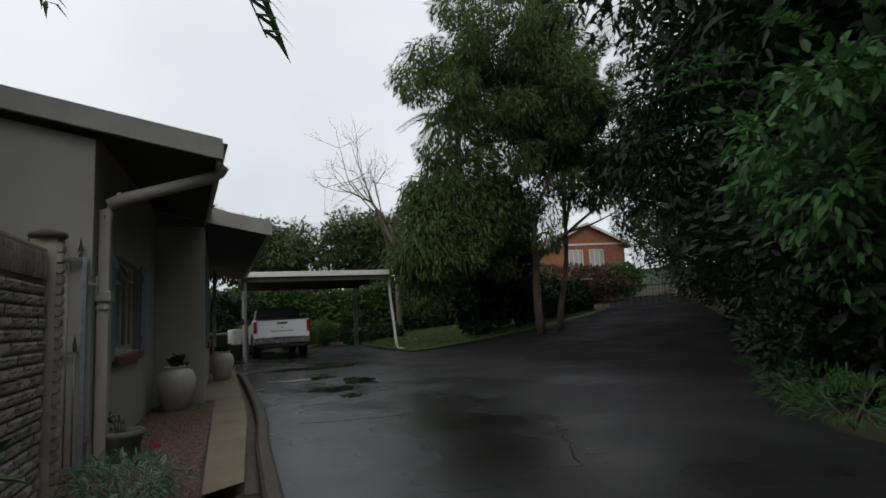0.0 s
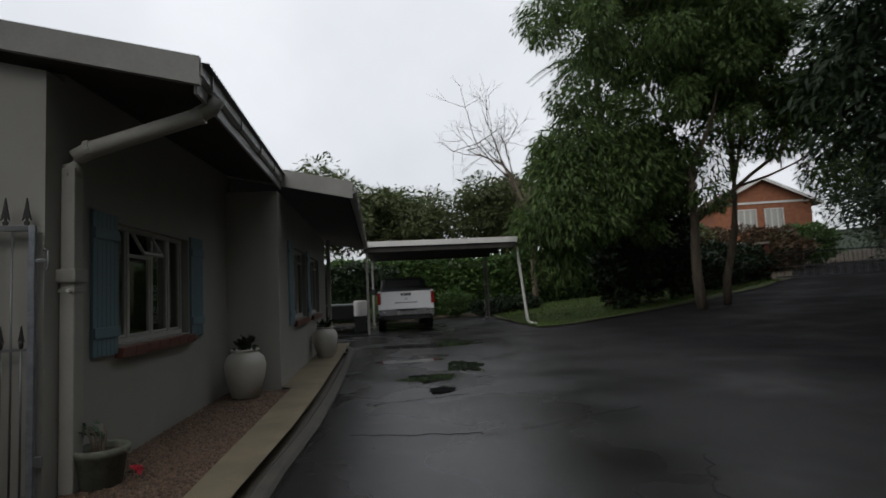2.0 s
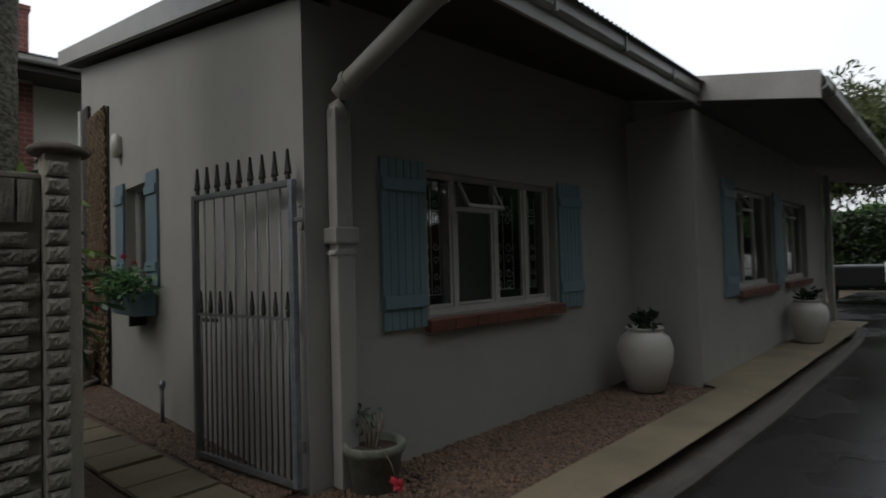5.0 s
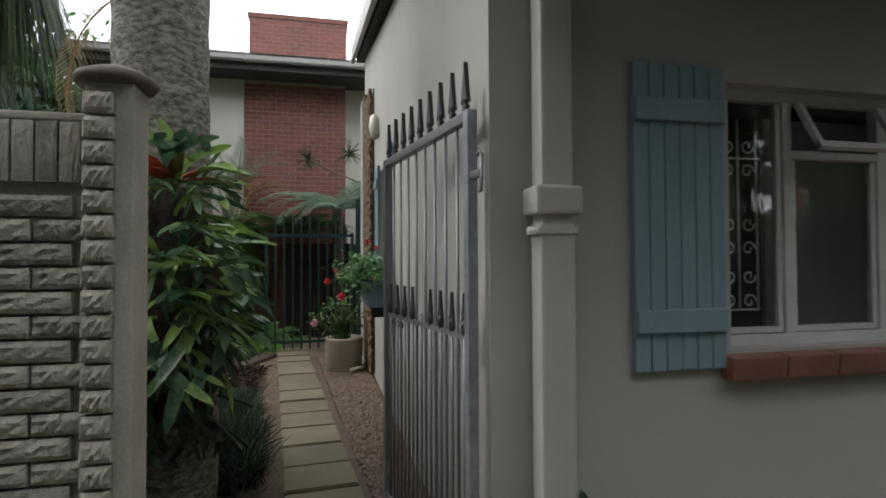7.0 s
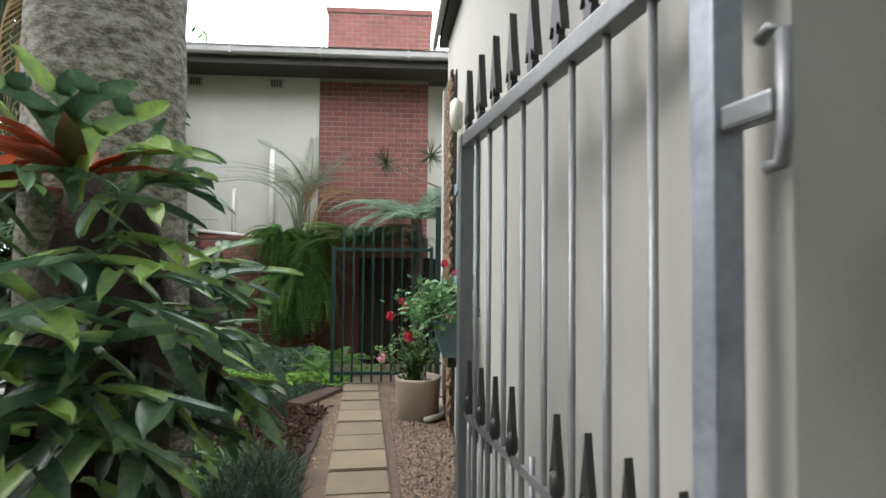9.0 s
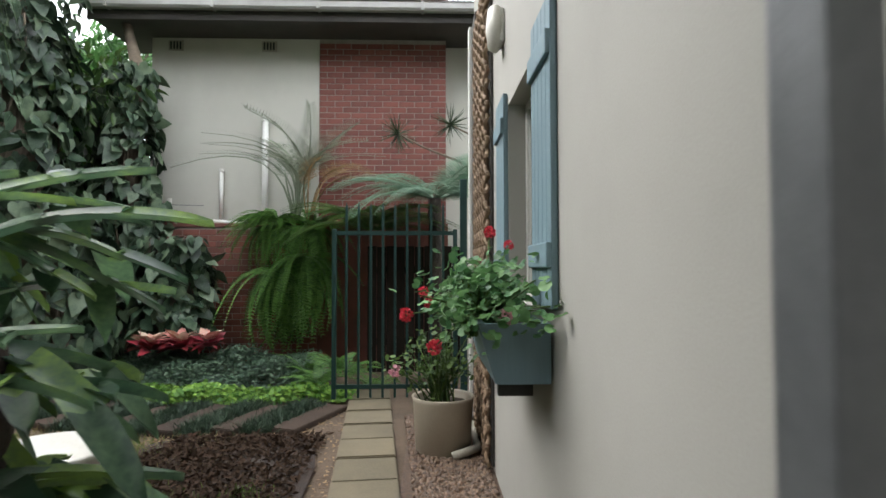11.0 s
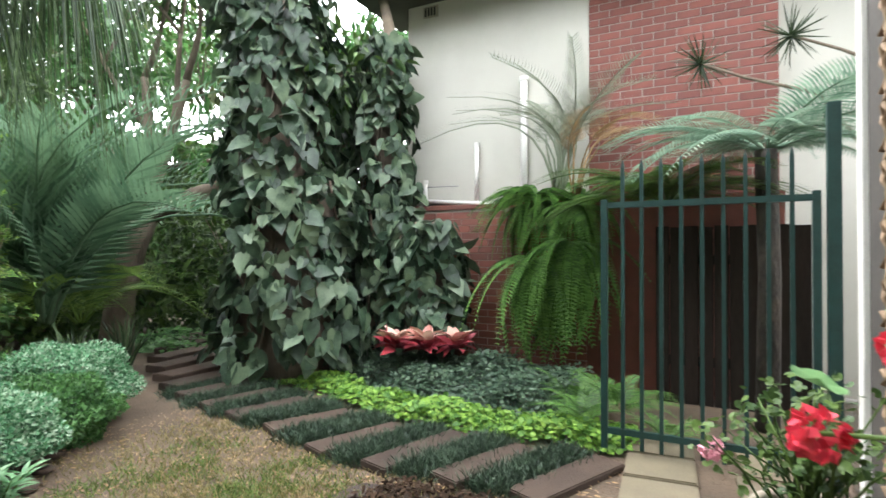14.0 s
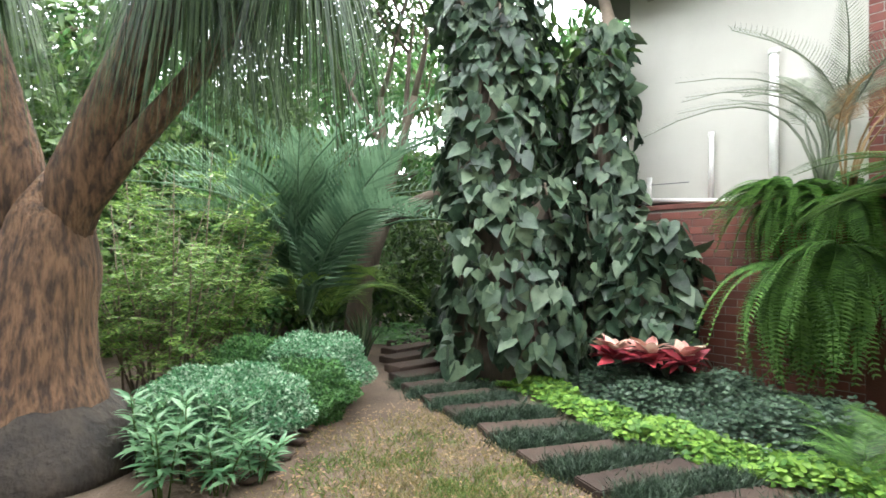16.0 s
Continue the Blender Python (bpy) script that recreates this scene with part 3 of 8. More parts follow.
def region(name, outline, dz, mat, label, category="ground", cuts=4, kind="structure", wob=0.0):
    bm = bmesh.new()
    bm.faces.new([bm.verts.new((x, y, 0)) for x, y in outline])
    bmesh.ops.triangulate(bm, faces=bm.faces)
    for _ in range(cuts):
        bmesh.ops.subdivide_edges(bm, edges=[e for e in bm.edges if e.calc_length() > 0.6], cuts=1, use_grid_fill=True)
        bmesh.ops.triangulate(bm, faces=bm.faces)
    for v in bm.verts:
        v.co.z = gz(v.co.x, v.co.y) + dz + wob * noise.noise(v.co * 1.3)
    bmesh.ops.recalc_face_normals(bm, faces=bm.faces)
    if bm.faces and sum(f.normal.z for f in bm.faces) < 0:
        bmesh.ops.reverse_faces(bm, faces=bm.faces)
    return tagged(part(name, bm, mat, smooth=True), label, category, kind=kind)


bm = bmesh.new()
_xs = [-900, -300, -120, -60, -30, *range(-16, 44, 2), 60, 90, 150, 400, 900]
_ys = [-900, -300, -120, -60, -30, *range(-16, 60, 2), 75, 100, 150, 400, 900]
_grid = [[bm.verts.new((x, y, gz(x, y) - 0.06)) for x in _xs] for y in _ys]
for i in range(len(_ys) - 1):
    for j in range(len(_xs) - 1):
        bm.faces.new((_grid[i][j], _grid[i][j + 1], _grid[i + 1][j + 1], _grid[i + 1][j]))
tagged(part("ground", bm, earth, smooth=True), "brown earth with leaf litter under the trees", "ground", kind="structure")

region("road", [(0.42, -9), (0.42, 5.8), (0.50, 7.2), (0.50, 9), (0.42, 12), (0.34, 14.4), (-1.5, 14.6), (-1.5, 27), (5.6, 27), (6.1, 18.9), (9, 20.4), (13, 22.4), (18, 25), (22.0, 28), (27, 34), (32, 33), (26.5, 25.5), (19, 16.5), (9.7, 7.8), (5.2, 3.4), (4.6, 1), (4.3, -9)],
       -0.012, asphalt, "dark wet asphalt driveway with rain patches", "driveway")
region("lawn", [(6.1, 18.9), (9, 20.4), (13, 22.4), (18, 25), (21.4, 27.6), (20, 31), (9, 30), (5.8, 29.5), (5.7, 24)], 0.03, lawn_soil, "mown green lawn beside the driveway", "lawn", wob=0.03)
region("gravel_bed", [(-1.1, 4.2), (-0.1, 4.2), (-0.16, 6.5), (-0.2, 9.7), (-1.1, 9.7)], 0.012, gravel_bed, "bed of brown gravel along the house wall", "gravel", cuts=2, wob=0.01)
region("gravel_strip", [(-1.1, 4.9), (-1.1, 5.55), (-7.0, 5.58), (-7.0, 4.95)], 0.010, gravel_bed, "gravel strip along the gable wall", "gravel", cuts=2, wob=0.01)
region("path", [(-0.12, 4.2), (0.16, 4.4), (0.24, 7.2), (0.24, 9), (0.18, 12), (0.10, 16.6), (-0.5, 16.7), (-0.38, 9.68), (-0.2, 9.6), (-0.16, 6.5)], 0.05, path_concrete, "narrow yellowish concrete path beside the house", "path", cuts=2)
region("drain", [(0.16, 4.4), (0.27, 4.4), (0.35, 7.2), (0.35, 9), (0.28, 12), (0.2, 16.6), (0.10, 16.6), (0.18, 12), (0.24, 9), (0.24, 7.2)], -0.05, kerb_mat, "shallow dark drain channel along the path", "drain", cuts=1)

# kerb: a raised rounded strip between drain and driveway
_k = [(0.34, 3.2), (0.36, 5.8), (0.425, 7.2), (0.43, 9), (0.36, 12), (0.27, 14.4), (0.10, 15.6)]
bm = bmesh.new()
_ring = []
for (x, y), w in zip(_k, [0.07] * len(_k)):
    _ring.append([bm.verts.new((x + a * w, y, b)) for a, b in ((-1, -0.06), (-1, 0.035), (-0.6, 0.055), (0.6, 0.05), (1, 0.025), (1, -0.06))])
for p, q in zip(_ring, _ring[1:]):
    for k in range(5):
        bm.faces.new((p[k], p[k + 1], q[k + 1], q[k]))
bmesh.ops.recalc_face_normals(bm, faces=bm.faces)
tagged(part("kerb", bm, kerb_mat), "low rounded concrete kerb along the driveway edge", "kerb", kind="structure")

# garden floor
region("garden_ground", [(-1.1, 4.95), (-7.0, 4.95), (-7.0, 5.58), (-9.8, 5.6), (-9.8, -8), (-3.0, -8), (-1.3, 0), (-1.3, 4.3), (-1.1, 4.35)], 0.0, soil, "bare brown garden soil with thin grass", "ground", cuts=3, wob=0.012)
region("mulch_bed", [(-4.2, 2.9), (-4.2, 4.4), (-5.6, 4.35), (-6.35, 4.2), (-6.4, 3.6), (-6.2, 3.0), (-5.3, 2.75)], 0.022, mulch, "bed of dark wet mulch", "ground", cuts=2, wob=0.02)

# ---- house: low wing along the driveway ----
EAVE, PITCH = 2.80, 0.203


def roof_z(x):
    return EAVE + PITCH * (0.0 - x)


wall("wall_gable", (-6.95, 5.55), (-1.10, 5.55), 2.9, 0.22, plaster, [(2.08, 1.20, 2.86, 2.27)], top=lambda u: roof_z(-6.95 + u) - 0.02, label="greige plastered gable wall with one window")
wall("wall_front", (-1.10, 5.55 + 0.22), (-1.10, 9.9), 3.06, 0.22, plaster, [(0.78, 0.98, 2.42, 2.05)], top=lambda u: 3.09 + 0.042 * u, label="greige plastered wall in the shade of the eaves")
wall("wall_return", (-1.32, 9.68), (-0.36, 9.68), 2.9, 0.22, plaster, label="short plastered return wall")
wall("wall_back", (-6.95, 12.0), (-6.95, 5.77), 4.0, 0.22, plaster, label="plain plastered back wall")
YAW2 = 1.6
F2 = pose(-0.36, 9.66, 0, 0, 0, 90 + YAW2)
ob = part("wall_front_far", wall_mesh(7.1, 2.9, 0.22, [(1.35, 0.95, 3.05, 2.2), (3.75, 0.95, 5.45, 2.2)]), plaster)
ob.matrix_world = F2
tagged(ob, "greige plastered wall with two windows", "wall", kind="structure")
wall("wall_end", (-0.56, 16.76), (-6.9, 16.6), 2.9, 0.22, plaster, label="plain plastered end wall")

# interior boxes seen through the glass, coloured dark so the rooms look unlit
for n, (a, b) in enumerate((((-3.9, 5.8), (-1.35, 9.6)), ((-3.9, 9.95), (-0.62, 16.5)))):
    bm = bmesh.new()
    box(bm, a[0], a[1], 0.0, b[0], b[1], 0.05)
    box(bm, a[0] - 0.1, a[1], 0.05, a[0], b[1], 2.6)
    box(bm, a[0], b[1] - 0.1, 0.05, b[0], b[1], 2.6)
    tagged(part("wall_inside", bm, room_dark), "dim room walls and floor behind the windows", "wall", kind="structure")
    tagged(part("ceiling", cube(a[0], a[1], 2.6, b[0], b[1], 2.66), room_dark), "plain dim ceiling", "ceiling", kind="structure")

# roofs: sheet, soffit, verge board, gutter
def slope_box(x0, y0, x1, y1, z_off, thick):
    bm = bmesh.new()
    c = [(x, y) for x in (x0, x1) for y in (y0, y1)]
    lo = [bm.verts.new((x, y, roof_z(x) + z_off)) for x, y in c]
    hi = [bm.verts.new((x, y, roof_z(x) + z_off + thick)) for x, y in c]
    for q in ((0, 1, 3, 2),):
        bm.faces.new([lo[i] for i in q])
        bm.faces.new([hi[i] for i in reversed(q)])
    for i, j in ((0, 1), (1, 3), (3, 2), (2, 0)):
        bm.faces.new((lo[i], lo[j], hi[j], hi[i]))
    bmesh.ops.recalc_face_normals(bm, faces=bm.faces)
    return bm


def corrugated(length, run, pitch_x, seed=0, wave=0.076, amp=0.009):
    """A corrugated sheet: waves across y, falling along +x."""
    n = int(run / wave * 4)
    v, f = [], []
    for k in range(n + 1):
        y = run * k / n
        z = amp * math.sin(2 * math.pi * y / wave)
        v += [(0, y, z), (length, y, z - pitch_x * length)]
    for k in range(n):
        f += [(2 * k, 2 * k + 1, 2 * k + 3, 2 * k + 2)]
    return np.array(v), np.array(f)


roof = thing("roof", (0, 0, 0), 0, "low-pitched grey sheet roof with pale verge and gutter", "roof", kind="structure")
v, f = corrugated(7.55, 4.5, PITCH)
ob = mesh_np("roof_sheet", v, f, roof_metal, roof)
ob.matrix_world = Matrix.Translation((-7.5, 5.44, roof_z(-7.5) + 0.205))
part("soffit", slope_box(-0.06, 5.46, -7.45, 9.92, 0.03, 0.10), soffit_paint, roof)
bm = slope_box(-0.0, 5.38, -7.55, 5.43, 0.025, 0.205)
part("verge_board", bm, fascia_paint, roof, "pale grey verge board")
part("fascia_board", cube(-0.055, 5.44, EAVE - 0.02, -0.03, 9.9, EAVE + 0.13), fascia_paint, roof)


def gutter(y0, y1, x, z, parent, brackets=5):
    bm = bmesh.new()
    prof = [(-0.06, 0.11), (-0.06, 0.02), (-0.04, 0.0), (0.035, 0.0), (0.06, 0.03), (0.06, 0.105), (0.068, 0.11), (0.052, 0.112), (0.05, 0.035), (0.03, 0.012), (-0.035, 0.012), (-0.05, 0.03), (-0.05, 0.11)]
    a = [bm.verts.new((x + u, y0, z + w)) for u, w in prof]
    b = [bm.verts.new((x + u, y1, z + w)) for u, w in prof]
    n = len(prof)
    for k in range(n):
        bm.faces.new((a[k], a[(k + 1) % n], b[(k + 1) % n], b[k]))
    bm.faces.new(a[::-1])
    bm.faces.new(b)
    bmesh.ops.recalc_face_normals(bm, faces=bm.faces)
    g = part("gutter", bm, gutter_paint, parent, "grey sheet-metal gutter")
    for k in range(brackets):
        y = y0 + (y1 - y0) * (k + 0.25) / brackets
        part("gutter_joint", cube(x - 0.066, y - 0.018, z - 0.006, x + 0.074, y + 0.018, z + 0.118, 0.004), gutter_paint, g)
    return g


gutter(5.40, 9.74, -0.05, EAVE + 0.07, roof, 4)

# the eave runs a little askew of the wall and climbs towards the far end
for _ob in roof.children_recursive:
    _m = _ob.matrix_world.copy()
    for _v in _ob.data.vertices:
        _w = _m @ _v.co
        _k = max(0.0, _w.y - 5.40)
        _v.co = _m.inverted() @ Vector((_w.x - 0.070 * _k, _w.y, _w.z + 0.042 * _k))
    _ob.data.update()

roof2 = thing("roof", (-0.36, 9.66, 0), YAW2, "grey sheet roof over the far windows with pale fascia", "roof", kind="structure")
v, f = corrugated(4.1, 10.0, PITCH)
ob = mesh_np("roof_sheet", v, f, roof_metal, roof2)
ob.location = (-3.0, 0.12, roof_z(0) + 0.23 + PITCH * 4.1)
bm = bmesh.new()
for (xa, za), (xb, zb) in (((1.02, 2.82), (-3.0, 2.82 + 4.02 * PITCH)),):
    vs = [bm.verts.new(c) for c in ((xa, 0.16, za), (xa, 10.1, za), (xb, 10.1, zb), (xb, 0.16, zb), (xa, 0.16, za + 0.1), (xa, 10.1, za + 0.1), (xb, 10.1, zb + 0.1), (xb, 0.16, zb + 0.1))]
    for q in ((0, 1, 2, 3), (7, 6, 5, 4), (0, 4, 5, 1), (1, 5, 6, 2), (2, 6, 7, 3), (3, 7, 4, 0)):
        bm.faces.new([vs[i] for i in q])
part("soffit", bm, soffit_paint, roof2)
bm = bmesh.new()
vs = [bm.verts.new((x, y, z)) for y in (0.10, 0.15) for x, z in ((1.10, 2.78), (1.10, 3.04), (-1.6, 3.04 + 2.7 * PITCH), (-1.6, 2.78 + 2.7 * PITCH))]
for q in ((0, 1, 2, 3), (7, 6, 5, 4), (0, 4, 5, 1), (1, 5, 6, 2), (2, 6, 7, 3), (3, 7, 4, 0)):
    bm.faces.new([vs[i] for i in q])
bmesh.ops.recalc_face_normals(bm, faces=bm.faces)
part("verge_board", bm, fascia_paint, roof2, "pale grey verge board")
gutter(0.12, 10.1, 1.09, 2.86, roof2, 7)

# ---- garden wing: tall wall with a brick panel ----
WX = -9.83
ob = part("wall_wing", wall_mesh(2.44, 2.85, 0.22), plaster_white)
ob.matrix_world = pose(WX, 1.10, 2.06, 0, 0, 90) @ Matrix.Scale(1, 4)
tagged(ob, "tall pale rendered wall with air vents and pipes", "wall", kind="structure")
ob = part("wall_wing_far", wall_mesh(3.6, 4.9, 0.22), plaster_white)
ob.matrix_world = pose(WX - 0.25, 5.38, 0, 0, 0, 90)
tagged(ob, "shaded pale rendered wall beside the brick panel", "wall", kind="structure")
ob = part("wall_wing_side", wall_mesh(3.77, 4.9, 0.22), plaster_white)
ob.matrix_world = pose(WX - 4.0, 1.10, 0, 0, 0, 0)
tagged(ob, "pale rendered side wall of the garden wing", "wall", kind="structure")
ob = part("wall_plinth", wall_mesh(2.44, 2.05, 0.2), brick_dark)
ob.matrix_world = pose(WX - 0.03, 1.10, 0, 0, 0, 90)
tagged(ob, "dark brick plinth under the rendered wall", "wall", kind="structure")

roof3 = thing("roof", (0, 0, 0), 0, "corrugated roof of the garden wing with gutter and dark eaves", "roof", kind="structure")
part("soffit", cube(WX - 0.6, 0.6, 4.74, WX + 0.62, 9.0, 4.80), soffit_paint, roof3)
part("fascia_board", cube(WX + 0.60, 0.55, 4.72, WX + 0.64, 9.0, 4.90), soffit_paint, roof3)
g = gutter(0.5, 8.9, WX + 0.70, 4.84, roof3, 6)
v, f = corrugated(4.7, 8.5, 0.26)
ob = mesh_np("roof_sheet", v, f, roof_metal, roof3)
ob.location = (WX + 0.74 - 4.7, 0.5, 4.99 + 0.26 * 4.7)


# ---- bricks: one mesh shared by all pieces of a course pattern ----
def brick_mesh(name, l, h, d, bev=0.004, rough=0.0, seed=0):
    bm = cube(-l / 2, -d / 2, -h / 2, l / 2, d / 2, h / 2)
    if rough:
        bm.free()
        r = random.Random(seed)
        bm = bmesh.new()
        nx, nz = 9, 4
        g = [[bm.verts.new((-l / 2 + l * i / nx, -d / 2 - (rough * r.uniform(0.2, 1) if 0 < i < nx and 0 < j < nz else 0), -h / 2 + h * j / nz)) for i in range(nx + 1)] for j in range(nz + 1)]
        for j in range(nz):
            for i in range(nx):
                bm.faces.new((g[j][i], g[j][i + 1], g[j + 1][i + 1], g[j + 1][i]))
        rim = [g[0][i] for i in range(nx + 1)] + [g[j][nx] for j in range(1, nz + 1)] + [g[nz][i] for i in range(nx - 1, -1, -1)] + [g[j][0] for j in range(nz - 1, 0, -1)]
        back = [bm.verts.new((v.co.x, d / 2, v.co.z)) for v in rim]
        for k in range(len(rim)):
            q = (k + 1) % len(rim)
            bm.faces.new((rim[k], back[k], back[q], rim[q]))
        bmesh.ops.recalc_face_normals(bm, faces=bm.faces)
    elif bev:
        bmesh.ops.bevel(bm, geom=list(bm.edges), offset=bev, segments=1, affect="EDGES")
    me = bpy.data.meshes.new(name)
    bm.to_mesh(me)
    bm.free()
    return me


def courses(parent, name, meshes, u0, u1, z0, z1, place, l, h, joint=0.01, seed=1, stop=10**6):
    """Running bond between u0 and u1; place(u, z) gives the pose of a piece. meshes: full, half."""
    r = random.Random(seed)
    n, row, z = 0, 0, z0
    while z + h <= z1 + 1e-6:
        u = u0 - (0 if row % 2 == 0 else (l + joint) / 2)
        while u < u1 - 0.02:
            a, b = max(u, u0), min(u + l, u1)
            if b - a > 0.03:
                me = meshes[r.randrange(len(meshes))]
                ob = new(name, me)
                ob.parent = parent
                ob.matrix_parent_inverse = Matrix()
                m = place((a + b) / 2, z + h / 2) @ Matrix.Translation((0, r.uniform(-0.002, 0.002), 0)) @ Matrix.Diagonal(((b - a) / l, 1, 1, 1))
                ob.matrix_basis = m
                n += 1
            u += l + joint
        z += h + joint
        row += 1
    return n

# ---- driveway side: carport, truck, trailer ----
def carport():
    t = thing("carport", (0.36, 19.8, 0), 0, "flat-roofed carport with pale fascia on slim steel posts", "carport")
    v, f = corrugated(5.4, 5.6, 0.0)
    ob = mesh_np("roof_sheet", v, f, roof_metal, t)
    ob.location = (-0.1, 0, 3.06)
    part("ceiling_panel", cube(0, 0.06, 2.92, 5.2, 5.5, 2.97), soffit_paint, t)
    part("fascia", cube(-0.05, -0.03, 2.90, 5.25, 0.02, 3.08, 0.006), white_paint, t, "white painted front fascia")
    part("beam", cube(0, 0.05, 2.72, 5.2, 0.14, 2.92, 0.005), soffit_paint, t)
    part("side_fascia", cube(5.21, 0.03, 2.88, 5.25, 5.55, 3.08, 0.006), fascia_paint, t)
    for y in (5.1, 3.0):
        part("rear_beam", cube(0, y, 2.72, 5.2, y + 0.08, 2.92, 0.005), soffit_paint, t)
    for x, y in ((5.05, 5.14), (4.93, 5.14), (0.1, 5.14), (0.1, 0.1)):
        part("post", cube(x - 0.04, y - 0.04, -0.03, x + 0.04, y + 0.04, 2.74, 0.008), fascia_paint, t, "slim painted steel post")
    return t


carport()
t = thing("downpipe", (5.95, 20.3, 0), 0, "white plastic downpipe with a kicked-out foot on the lawn edge", "pipe")
v, f = tube_np([(-0.22, 0.0, 2.75), (-0.2, 0, 2.2), (-0.02, 0, 0.30), (0.0, 0, 0.16), (0.08, -0.02, 0.08), (0.32, -0.06, 0.03)], 0.05, 10)
mesh_np("pipe", v, f, white_paint, t)
part("pipe_collar", lathe([(0.06, 0), (0.06, 0.07)], 12), white_paint, t).location = (-0.19, 0, 2.1)


def wheel(parent, x, y, z, r=0.37, w=0.24):
    ob = part("wheel", lathe([(r * 0.60, -w / 2), (r * 0.93, -w / 2), (r, -w * 0.36), (r, w * 0.36), (r * 0.93, w / 2), (r * 0.60, w / 2)], 28), rubber, parent, "black tyre")
    ob.matrix_basis = pose(x, y, z, 0, 90, 0)
    rim = part("rim", lathe([(0.06, -w * 0.3), (r * 0.58, -w * 0.42), (r * 0.62, -w * 0.40), (r * 0.62, w * 0.40), (r * 0.58, w * 0.42), (0.06, w * 0.3)], 20), chrome, ob, "grey alloy rim")
    return ob


def loft(profiles, bm=None):
    bm = bm or bmesh.new()
    rings = [[bm.verts.new(p) for p in prof] for prof in profiles]
    n = len(rings[0])
    for p, q in zip(rings, rings[1:]):
        for k in range(n):
            bm.faces.new((p[k], p[(k + 1) % n], q[(k + 1) % n], q[k]))
    bm.faces.new(rings[0][::-1])
    bm.faces.new(rings[-1])
    bmesh.ops.recalc_face_normals(bm, faces=bm.faces)
    return bm


def rounded(hw, z0, z1, y, r=0.08, top=1.0):
    """A rounded box section across the car at y."""
    return [(-hw, y, z0), (hw, y, z0), (hw, y, z1 - r), (hw * top - r * 0.3, y, z1 - r * 0.3), (hw * top - r, y, z1), (-hw * top + r, y, z1), (-hw * top + r * 0.3, y, z1 - r * 0.3), (-hw, y, z1 - r)]


